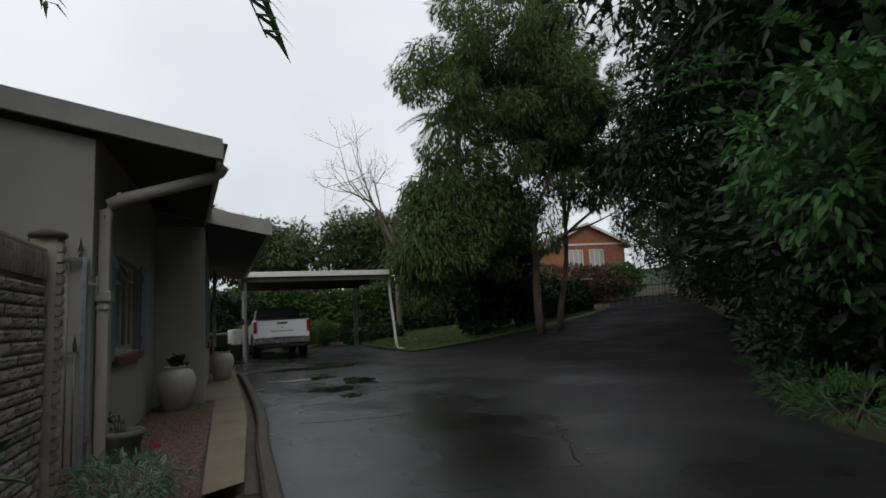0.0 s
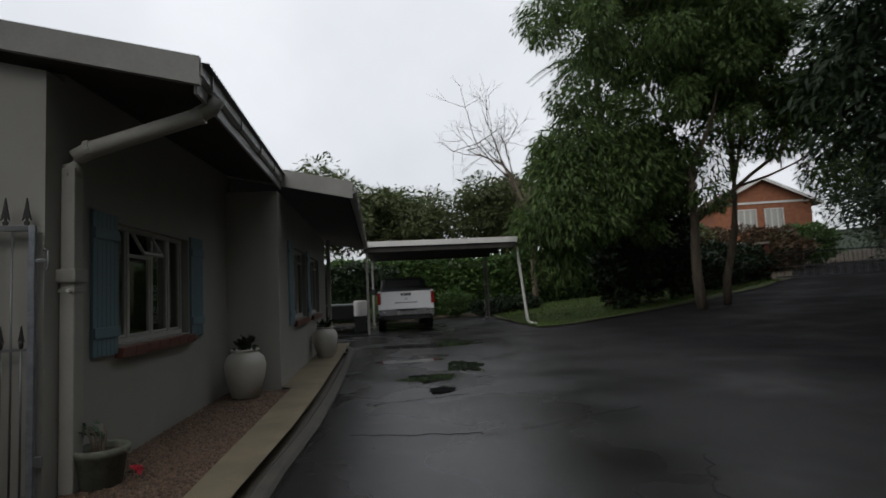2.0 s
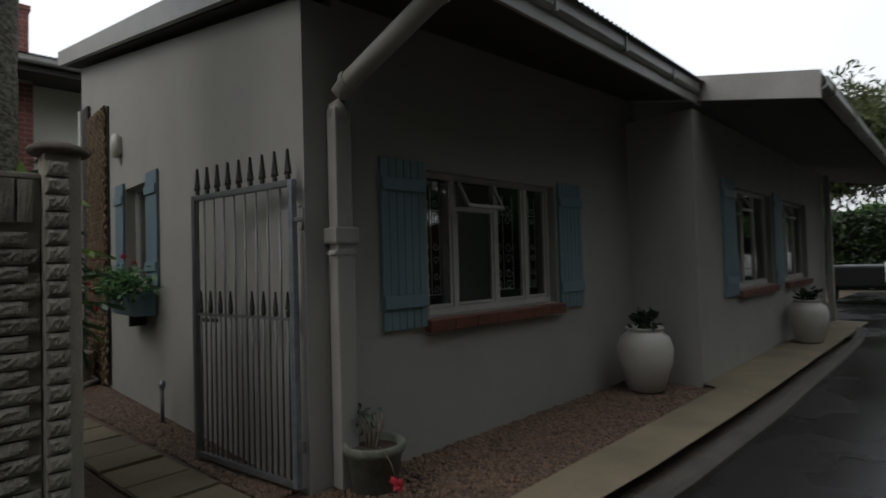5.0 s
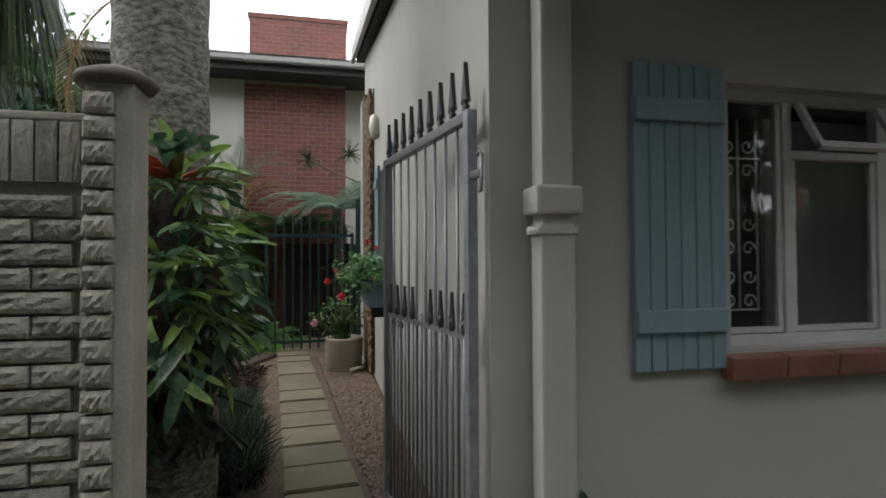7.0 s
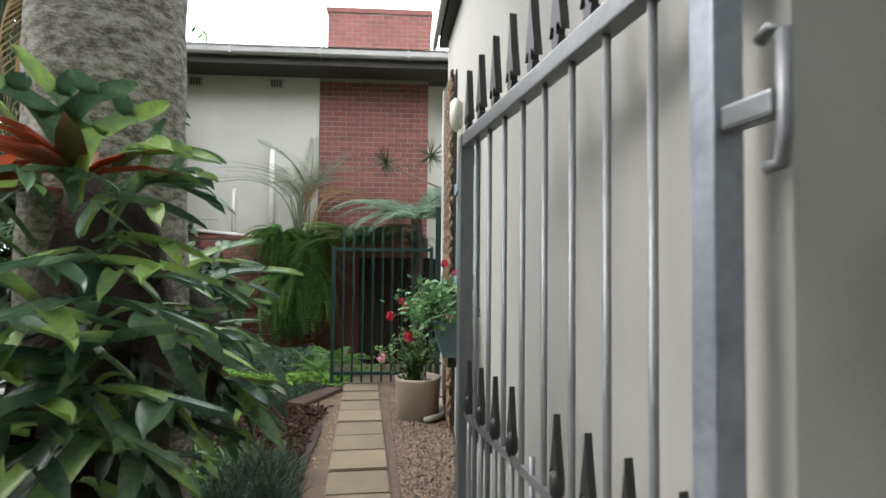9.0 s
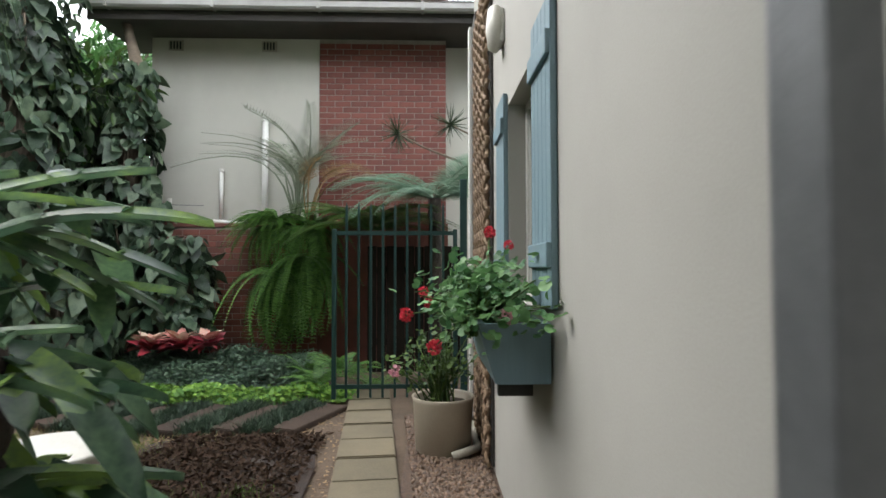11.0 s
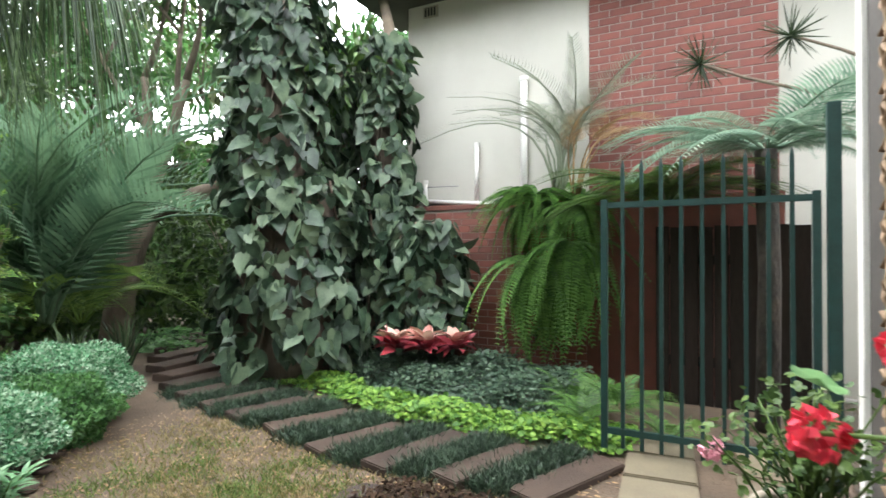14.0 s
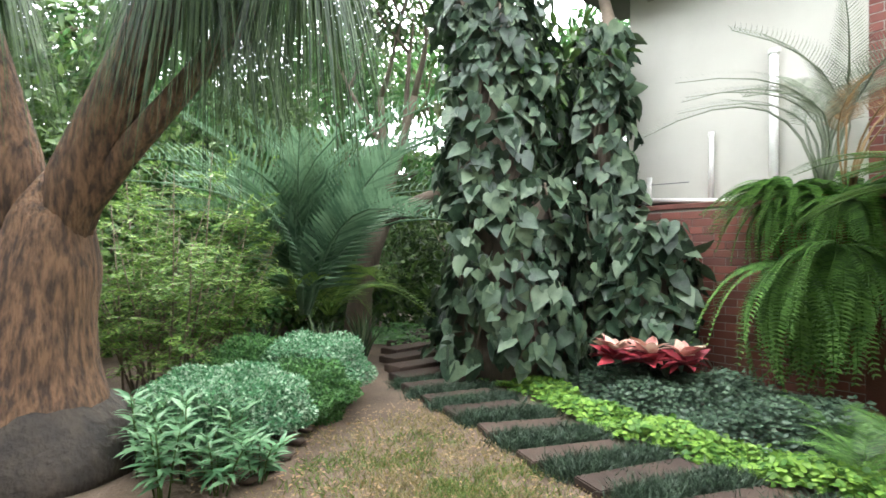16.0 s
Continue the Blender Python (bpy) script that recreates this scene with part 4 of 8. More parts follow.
def pickup():
    t = thing("pickup_truck", (1.74, 20.7, -0.01), 1.0, "white double-cab pickup parked nose-in under the carport", "pickup")
    t.scale = (1.1, 1.1, 1.1)
    b = part("body", loft([rounded(0.88, 0.48, 1.30, 0.0, 0.06), rounded(0.90, 0.46, 1.31, 0.15), rounded(0.90, 0.46, 1.31, 1.55), rounded(0.90, 0.44, 1.16, 1.56), rounded(0.90, 0.44, 1.16, 3.9), rounded(0.89, 0.45, 1.12, 4.4), rounded(0.82, 0.5, 1.0, 5.05), rounded(0.70, 0.55, 0.9, 5.2)]), car_white, t)
    part("tailgate", cube(-0.78, -0.035, 0.72, 0.78, 0.0, 1.30, 0.018), car_white, b)
    part("tailgate_ledge", cube(-0.80, -0.05, 1.27, 0.80, 0.02, 1.315, 0.012), car_dark, b)
    h = part("tailgate_handle", cube(-0.16, -0.05, 1.13, 0.16, -0.034, 1.21, 0.008), car_dark, b, "black tailgate handle")
    part("handle_pull", cube(-0.11, -0.058, 1.16, 0.11, -0.05, 1.185, 0.004), chrome, h)
    bm = bmesh.new()
    for k in range(3):
        a = radians(90 + 120 * k)
        c, s = math.cos(a) * 0.045, math.sin(a) * 0.045
        p = [(0, 0), (c * 0.5 - s * 0.32, s * 0.5 + c * 0.32), (c, s), (c * 0.5 + s * 0.32, s * 0.5 - c * 0.32)]
        lo = [bm.verts.new((x, -0.042, 1.03 + z)) for x, z in p]
        hi = [bm.verts.new((x, -0.030, 1.03 + z)) for x, z in p]
        bm.faces.new(lo)
        bm.faces.new(hi[::-1])
        for i in range(4):
            bm.faces.new((lo[i], hi[i], hi[(i + 1) % 4], lo[(i + 1) % 4]))
    bmesh.ops.recalc_face_normals(bm, faces=bm.faces)
    part("badge", bm, car_dark, b, "dark three-pointed badge")
    for k in range(10):
        part("emblem_bar", cube(-0.36 + k * 0.074, -0.04, 0.885, -0.36 + k * 0.074 + 0.042, -0.033, 0.93, 0.003), car_dark, b)
    part("number_plate", cube(-0.26, -0.105, 0.60, 0.26, -0.09, 0.71, 0.004), white_paint, b, "white number plate")
    for k in range(7):
        part("plate_mark", cube(-0.20 + k * 0.06, -0.109, 0.625, -0.165 + k * 0.06, -0.104, 0.685), car_dark, b)
    bp = part("rear_bumper", loft([[(-0.90, 0.05, 0.50), (-0.90, -0.02, 0.50), (-0.86, -0.10, 0.52), (0.86, -0.10, 0.52), (0.90, -0.02, 0.50), (0.90, 0.05, 0.50)], [(-0.90, 0.05, 0.70), (-0.90, -0.04, 0.70), (-0.86, -0.13, 0.70), (0.86, -0.13, 0.70), (0.90, -0.04, 0.70), (0.90, 0.05, 0.70)]]), chrome, t, "silver step bumper")
    part("bumper_step", cube(-0.30, -0.14, 0.66, 0.30, -0.09, 0.715, 0.01), car_dark, bp)
    part("bumper_underside", cube(-0.80, -0.06, 0.38, 0.80, 0.1, 0.52, 0.02), car_dark, bp)
    part("tow_bar", cube(-0.04, -0.20, 0.42, 0.04, 0.1, 0.48, 0.01), car_dark, bp)
    for s in (-1, 1):
        part("tail_light", cube(s * 0.80, -0.03, 0.86, s * 0.905, 0.12, 1.24, 0.02), red_lamp, t, "red tail light")
        part("mirror", cube(s * 0.98, 2.85, 1.18, s * 1.16, 2.98, 1.40, 0.03), car_dark, t, "black wing mirror")
        for y in (0.95, 4.15):
            wheel(t, s * 0.78, y, 0.37)
            part("wheel_arch", loft([[(s * 0.905, y + 0.47 * math.cos(a), 0.38 + 0.47 * math.sin(a)) for a in np.linspace(0, math.pi, 9)] + [(s * 0.905, y + 0.41 * math.cos(a), 0.38 + 0.41 * math.sin(a)) for a in np.linspace(math.pi, 0, 9)], [(s * 0.93, y + 0.47 * math.cos(a), 0.38 + 0.47 * math.sin(a)) for a in np.linspace(0, math.pi, 9)] + [(s * 0.93, y + 0.41 * math.cos(a), 0.38 + 0.41 * math.sin(a)) for a in np.linspace(math.pi, 0, 9)]]), car_dark, t)
    cab = part("cab", loft([rounded(0.84, 1.12, 1.20, 1.62), rounded(0.76, 1.14, 1.72, 1.75, 0.1, 0.92), rounded(0.76, 1.14, 1.79, 2.3, 0.1, 0.92), rounded(0.76, 1.14, 1.78, 3.1, 0.1, 0.92), rounded(0.80, 1.1, 1.22, 3.95)]), shaded_cab, t)
    part("rear_window", loft([[(-0.62, 1.655, 1.24), (0.62, 1.655, 1.24), (0.56, 1.71, 1.66), (-0.56, 1.71, 1.66)], [(-0.62, 1.70, 1.24), (0.62, 1.70, 1.24), (0.56, 1.78, 1.66), (-0.56, 1.78, 1.66)]]), car_dark, cab, "dark rear window")
    part("sports_bar", loft([[(x, y, z) for x, y, z in ((-0.80, 1.40, 1.28), (-0.80, 1.52, 1.28), (-0.70, 1.56, 1.72), (-0.70, 1.46, 1.72))], [(-0.76, 1.40, 1.28), (-0.76, 1.52, 1.28), (-0.66, 1.56, 1.70), (-0.66, 1.46, 1.70)]]), car_dark, cab)
    for s in (-1, 1):
        part("side_window", loft([[(s * 0.765, 1.95, 1.22), (s * 0.765, 3.6, 1.22), (s * 0.735, 3.0, 1.66), (s * 0.735, 2.0, 1.66)], [(s * 0.78, 1.95, 1.22), (s * 0.78, 3.6, 1.22), (s * 0.745, 3.0, 1.66), (s * 0.745, 2.0, 1.66)]]), car_dark, cab, "dark side window")
    return t


pickup()


def trailer():
    t = thing("trailer", (-0.55, 21.4, 0), 0, "small dark utility trailer beside the pickup", "trailer")
    b = part("tub", cube(-0.75, -0.1, 0.45, 0.75, 2.2, 0.98, 0.02), car_dark, t)
    part("side_rail", cube(-0.78, -0.13, 0.95, 0.78, 2.23, 1.0, 0.01), iron_grey, b)
    part("tailboard", cube(-0.7, -0.125, 0.48, 0.7, -0.1, 0.94, 0.01), car_dark, b)
    for s in (-1, 1):
        wheel(t, s * 0.86, 0.9, 0.31, 0.31, 0.18)
        part("mudguard", cube(s * 0.76, 0.5, 0.66, s * 0.98, 1.3, 0.70, 0.01), iron_grey, t)
        part("trailer_lamp", cube(s * 0.60, -0.14, 0.50, s * 0.72, -0.12, 0.58, 0.004), red_lamp, t)
    part("drawbar", cube(-0.05, 2.2, 0.42, 0.05, 3.3, 0.50, 0.01), iron_grey, t)
    return t


trailer()
t = thing("plastic_drum", (0.12, 21.15, 0.02), 0, "pale plastic drum standing by the trailer", "drum")
part("drum_body", lathe([(0.20, 0.55), (0.23, 0.58), (0.24, 1.05), (0.22, 1.10), (0.12, 1.11)], 20), white_paint, t)
part("drum_stand", cube(-0.2, -0.2, -0.02, 0.2, 0.2, 0.56, 0.02), car_dark, t)

# street gate and pillar
def street_gate():
    a, b = Vector((21.6, 28.6, 0)), Vector((25.4, 25.9, 0))
    L = (b - a).length
    ang = math.degrees(math.atan2(b.y - a.y, b.x - a.x))
    t = thing("street_gate", (a.x, a.y, gz(a.x, a.y) - 0.05), ang, "long sliding gate of slim upright bars at the street", "gate")
    part("bottom_rail", cube(0, -0.03, 0.06, L, 0.03, 0.14), iron_grey, t)
    part("top_rail", cube(0, -0.025, 1.35, L, 0.025, 1.40), iron_black, t)
    part("mid_rail", cube(0, -0.02, 0.62, L, 0.02, 0.66), iron_grey, t)
    for k in range(26):
        part("bar", cube(k * L / 25 - 0.012, -0.012, 0.0, k * L / 25 + 0.012, 0.012, 1.58), iron_grey if k % 2 else iron_black, t)
    p = thing("gate_pillar", (a.x - 0.5, a.y + 0.2, gz(a.x, a.y) - 0.1), ang, "dark brick gate pillar with a flat cap", "pillar")
    part("shaft", cube(-0.3, -0.3, 0, 0.3, 0.3, 1.95, 0.01), brick_dark, p)
    part("cap", cube(-0.36, -0.36, 1.95, 0.36, 0.36, 2.05, 0.015), concrete, p)


street_gate()


def neighbour_house():
    t = thing("brick_house", (33.2, 45, 2.2), -12, "orange brick house with a gabled tiled roof beyond the street", "house")
    w, d, h, a = 4.0, 9.0, 5.4, 2.0
    bm = bmesh.new()
    pr = [(-w, 0), (w, 0), (w, h), (0, h + a), (-w, h)]
    f = [bm.verts.new((x, 0, z)) for x, z in pr]
    k = [bm.verts.new((x, d, z)) for x, z in pr]
    bm.faces.new(f)
    bm.faces.new(k[::-1])
    for i in range(5):
        bm.faces.new((f[i], k[i], k[(i + 1) % 5], f[(i + 1) % 5]))
    bmesh.ops.recalc_face_normals(bm, faces=bm.faces)
    part("wall", bm, face_brick_house, t)
    for s in (-1, 1):
        bm = bmesh.new()
        vs = [bm.verts.new(c) for y in (-0.5, d + 0.4) for c in ((s * (w + 0.7), y, h - 0.40), (0, y, h + a + 0.02), (0, y, h + a + 0.22), (s * (w + 0.7), y, h - 0.18))]
        for q in ((0, 1, 2, 3), (7, 6, 5, 4), (0, 4, 5, 1), (1, 5, 6, 2), (2, 6, 7, 3), (3, 7, 4, 0)):
            bm.faces.new([vs[i] for i in q])
        bmesh.ops.recalc_face_normals(bm, faces=bm.faces)
        part("roof", bm, tile_roof, t)
        bm = bmesh.new()
        vs = [bm.verts.new(c) for y in (-0.56, -0.5) for c in ((s * (w + 0.72), y, h - 0.44), (0, y, h + a - 0.04), (0, y, h + a + 0.24), (s * (w + 0.72), y, h - 0.16))]
        for q in ((0, 1, 2, 3), (7, 6, 5, 4), (0, 4, 5, 1), (1, 5, 6, 2), (2, 6, 7, 3), (3, 7, 4, 0)):
            bm.faces.new([vs[i] for i in q])
        bmesh.ops.recalc_face_normals(bm, faces=bm.faces)
        part("barge_board", bm, white_paint, t, "white barge board")
    part("tie_board", cube(-w + 0.2, -0.08, h - 0.05, w - 0.2, -0.02, h + 0.12), white_paint, t)
    part("lower_band", cube(-w - 0.1, -0.10, 1.9, w + 0.1, -0.02, 2.1), white_paint, t)
    for x in (-1.3, 0.9):
        win = part("window", cube(x - 0.75, -0.04, 3.0, x + 0.75, 0.02, 4.9), car_dark, t, "white-framed window")
        for u in (-0.75, -0.25, 0.25, 0.70):
            part("window_frame", cube(x + u, -0.07, 3.0, x + u + 0.09, -0.03, 4.9), white_paint, win)
        for z in (3.0, 4.82):
            part("window_rail", cube(x - 0.75, -0.07, z, x + 0.79, -0.03, z + 0.09), white_paint, win)
        part("curtain", cube(x - 0.66, -0.045, 3.1, x + 0.66, -0.042, 4.8), curtain, win)
        part("sill", cube(x - 0.85, -0.14, 2.86, x + 0.87, 0.0, 2.99), tile_roof, win)


neighbour_house()

# ---- driveway planting ----
def hedge(name, p, q, height, depth, leafmat, n, size, seed, label):
    d = Vector((q[0] - p[0], q[1] - p[1], 0))
    t = thing(name, (p[0], p[1], gz(*p) - 0.02), math.degrees(math.atan2(d.y, d.x)), label, "hedge")
    r = rng(seed)
    u, z = r.random(n) * d.length, r.random(n) ** 0.8 * height
    y = np.where(r.random(n) < 0.75, -depth / 2, depth / 2 * (2 * r.random(n) - 1))
    z = np.where(np.abs(y) < depth * 0.49, height, z)
    bump = 0.35 * np.sin(u * 1.1 + seed) * np.sin(u * 0.43 + 1) + 0.2 * np.sin(3.1 * u) + 0.15 * np.sin(5 * z + 2 * u)
    pos = np.stack([u, y - 0.6 * bump * (z / height) + r.normal(size=n) * 0.12, z * (1 + 0.12 * bump) + r.normal(size=n) * 0.08], 1)
    pos[:, 2] = np.maximum(pos[:, 2], 0.03)
    dirs = r.normal(size=(n, 3)) + (0, -0.8, 0.4)
    ups = r.normal(size=(n, 3)) * 0.4 + (0, -0.5, 0.8)
    ln = size * (0.6 + 0.8 * r.random(n))
    v, f = strew(OVAL, pos, dirs, ups, ln, ln * 0.5, ln)
    mesh_np("foliage", v, f, leafmat, t, smooth=False)
    items = [tube_np([(k, 0, 0), (k + 0.1, 0, height * 0.6)], [0.04, 0.02], 5) for k in np.arange(0.4, d.length, 0.8)]
    v, f = join_np(items)
    mesh_np("stem", v, f, twig_mat, t)
    # solid core in the dark leaf colour stands for the shaded inside
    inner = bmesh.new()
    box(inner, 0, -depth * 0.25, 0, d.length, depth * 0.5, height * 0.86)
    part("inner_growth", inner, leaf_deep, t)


hedge("hedge", (-4, 31.5), (9, 30.5), 3.0, 1.6, leaf_hedge, 16000, 0.20, 3, "clipped mixed green hedge behind the carport")
hedge("hedge", (8, 31), (20, 33), 2.8, 1.8, leaf_tree, 12000, 0.2, 4, "loose dark hedge behind the lawn")
# this one has the carport's shade put into its leaf colour
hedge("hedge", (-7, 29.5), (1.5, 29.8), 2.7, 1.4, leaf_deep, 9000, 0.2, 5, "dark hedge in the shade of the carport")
for k, (x, y, r0) in enumerate(((4.3, 28.2, 0.75), (2.6, 27.9, 0.65), (0.9, 28.3, 0.7))):
    shrub("clipped_shrub", (x, y, gz(x, y)), (r0, r0, r0 * 0.9), leaf_hedge, 3500, 0.09, 20 + k, "round clipped green shrub by the lawn", group="clipped shrubs")
# planting round the lawn edge
for k, (x, y) in enumerate(((5.6, 26.6), (6.5, 27.2), (7.6, 27.4))):
    shrub("low_shrub", (x, y, gz(x, y)), (0.7, 0.6, 0.35), leaf_deep, 1500, 0.12, 30 + k, "low dark shrub on the lawn edge", group="low shrubs")

_r = rng(8)
n = 42000
_u = _r.random((n, 2))
_gx, _gy = 5.9 + _u[:, 0] * 15, 19.0 + _u[:, 1] * 11
_ok = (_gy > 18.9 + (_gx - 6.1) * 0.56 + 0.08) & (_gy < 29.8)
_gx, _gy = _gx[_ok], _gy[_ok]
_p = np.stack([_gx, _gy, [gz(a, b) + 0.02 for a, b in zip(_gx, _gy)]], 1)
_d = _r.normal(size=_p.shape) * 0.5 + (0, 0, 1)
v, f = strew(BLADE, _p, _d, _r.normal(size=_p.shape), 0.07 + 0.05 * _r.random(len(_p)), 0.014, 0.06)
tagged(mesh_np("grass", v, f, grass_mat, smooth=False), "short green lawn grass", "grass", kind="stuff")

# big weeping tree and its neighbours
_wt = list(blob(rng(340), 170, (-0.9, 0.2, 11.2), (4.0, 2.8, 6.2), 0.3, 0.35)[0]) + list(blob(rng(341), 44, (-3.9, -0.3, 5.2), (1.7, 1.2, 2.4), 0.3, 0.3)[0]) + list(blob(rng(342), 22, (-5.2, -0.4, 3.4), (1.3, 0.9, 1.7), 0.3, 0.3)[0])
tree("weeping_tree", (12.35, 20.2, gz(12.35, 20.2)), 12.5, 0.20, leaf_feather, grey_bark, 41, "tall feathery dark green tree with drooping foliage", per=400, clump=0.92, size=0.26, aspect=0.20, droop=1.4, trunk_part=0.42, spread=0.55, depth=3, splits=3, template=SMALL, lift=0.25, extra=_wt)
tree("weeping_tree", (13.75, 20.9, gz(13.75, 20.9)), 11, 0.15, leaf_feather, grey_bark, 42, "slim feathery tree on the lawn edge", per=380, clump=0.85, size=0.24, aspect=0.20, droop=0.9, trunk_part=0.42, spread=0.5, template=SMALL, lift=0.3, extra=list(blob(rng(350), 70, (1.2, -0.2, 11.0), (3.0, 2.4, 5.0), 0.3, 0.3)[0]))
tree("bare_tree", (8.2, 27.5, gz(8.2, 27.5)), 15.5, 0.16, leaf_olive, twig_mat, 43, "almost bare spreading tree with fine twigs", depth=5, splits=3, per=1, clump=0.2, size=0.1, trunk_part=0.30, spread=0.75, bare=True)
tree("umbrella_tree", (9.5, 36, 0.4), 8.4, 0.3, leaf_olive, grey_bark, 44, "broad flat-topped olive-green tree behind the hedge", per=170, clump=1.0, size=0.3, spread=0.9, trunk_part=0.42, depth=3, splits=3, lift=0.02, extra=list(blob(rng(48), 95, (0.0, 0, 5.9), (4.4, 3, 2.2), 0.3, 0.3)[0]))
tree("umbrella_tree", (2.2, 38, 0.3), 7.2, 0.28, leaf_olive, grey_bark, 45, "broad olive-green tree behind the carport", per=220, clump=1.15, size=0.3, spread=0.9, trunk_part=0.40, depth=3, splits=3, lift=0.0, extra=list(blob(rng(46), 95, (0.3, 0, 5.6), (5.2, 3, 2.4), 0.3, 0.3)[0]))
tree("umbrella_tree", (-4.0, 36, 0.2), 8.6, 0.3, leaf_olive, grey_bark, 46, "broad olive-green tree behind the house", per=220, clump=1.155, size=0.3, spread=0.9, trunk_part=0.42, depth=3, splits=3, lift=0.02, extra=list(blob(rng(47), 95, (0.5, 0, 6.6), (5.0, 3, 2.6), 0.3, 0.3)[0]))
# dark evergreen beside the big tree
for k, (x, y, hh) in enumerate(((10.6, 22.8, 2.6), (13.5, 24.5, 3.6), (11.8, 24.0, 3.8))):
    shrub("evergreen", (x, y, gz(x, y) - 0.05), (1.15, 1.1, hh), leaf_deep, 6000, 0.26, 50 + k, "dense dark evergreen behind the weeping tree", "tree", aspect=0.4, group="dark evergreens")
# thicket on the far side of the driveway; the last two stand unseen behind the start to block sky light
_spots = [(8.2, 3.0, 8.0, 1.9), (10.4, 5.4, 9.0, 2.2), (13.0, 8.0, 9.5, 2.5), (16.0, 11.2, 9.5, 2.6), (19.4, 14.4, 9.0, 2.6), (23.0, 18.2, 8.0, 2.6), (26.4, 22.0, 8.0, 2.8), (29.8, 27.8, 9.0, 3.2), (36.6, 37.0, 14.0, 4.0), (45.0, 44.0, 16.0, 4.6), (7.4, 0.2, 7.0, 1.9), (12.6, 4.0, 13, 3.0), (17.5, 8.0, 14, 3.4), (24, 14.5, 13, 3.6), (6.5, -4.5, 9, 2.4), (3.0, -7.5, 9, 2.6)]
for k, (x, y, hh, w) in enumerate(_spots):
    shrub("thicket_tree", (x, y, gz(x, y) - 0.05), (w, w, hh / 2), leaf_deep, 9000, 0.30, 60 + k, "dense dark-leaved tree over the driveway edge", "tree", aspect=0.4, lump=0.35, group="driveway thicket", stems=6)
ls = tree("leafy_shrub", (6.9, 3.0, 0), 3.2, 0.06, leaf_bright, twig_mat, 75, "fresh green leafy shrub arching over the driveway edge", "shrub", per=110, clump=0.42, size=0.14, aspect=0.42, droop=0.5, depth=2, extra=list(blob(rng(755), 80, (-0.35, 0.1, 2.75), (1.5, 1.5, 1.35), 0.3, 0.3)[0]))
_r = rng(76)
for k in range(9):
    a, e = _r.uniform(2.2, 4.4), _r.uniform(2.3, 3.9)
    o = np.array([-0.9 + 0.9 * math.cos(a), 0.2 + 1.0 * math.sin(a), e])
    d = np.array([math.cos(a), math.sin(a), 0.25])
    u = np.linspace(0, 1, 9)
    pts = o + np.outer(u * 1.0, d) + np.c_[0 * u, 0 * u, -0.32 * u**2]
    w = np.linspace(0.05, 1, 30)
    p = np.c_[[np.interp(w, u, pts[:, j]) for j in range(3)]].T
    v1, f1 = strew(OVAL, p, np.outer(np.where(np.arange(30) % 2, 1.0, -1.0), np.cross(d, (0, 0, 1.0))) + d * 0.7 + _r.normal(size=(30, 3)) * 0.3, np.tile((0, 0, 1.0), (30, 1)), 0.11, 0.045)
    mesh_np("spray", *join_np([tube_np(pts, np.linspace(0.008, 0.002, 9), 5), (v1, f1)]), leaf_bright, ls)
shrub("leafy_shrub", (7.3, 4.6, 0), (1.0, 1.0, 0.7), leaf_deep, 4000, 0.13, 76, "low dark shrub beside the driveway", aspect=0.42, lump=0.3)
for k, (x, y) in enumerate(((5.5, 3.4), (6.2, 4.3), (7.2, 5.1), (8.2, 6.2), (5.0, 2.2))):
    shrub("weedy_tuft", (x, y, 0), (0.5, 0.5, 0.22), leaf_bright, 700, 0.11, 80 + k, "low weedy tuft on the driveway edge", "weeds", template=BLADE, aspect=0.08, group="edge weeds", stems=3)
for k, (x, y, hh, w, m) in enumerate(((25.5, 33.5, 2.0, 1.8, leaf_rustshrub), (23.5, 35.5, 2.4, 2.2, leaf_rustshrub), (28.5, 35, 2.2, 2.0, leaf_hedge), (21, 36.5, 3.0, 2.4, leaf_olive))):
    shrub("street_shrub", (x, y, gz(x, y)), (w, w, hh / 1.6), m, 3500, 0.25, 90 + k, "shrub across the street", group="street shrubs")
for k, (x, y, w, h) in enumerate(((20.2, 28.6, 1.0, 0.9), (18.6, 28.0, 1.1, 1.0), (16.9, 27.2, 1.2, 1.1), (15.2, 26.2, 1.1, 1.2))):
    shrub("dark_shrub", (x, y, gz(x, y)), (w, w, h), leaf_deep, 2200, 0.2, 95 + k, "dark shrub beside the gate pillar", group="dark shrubs")
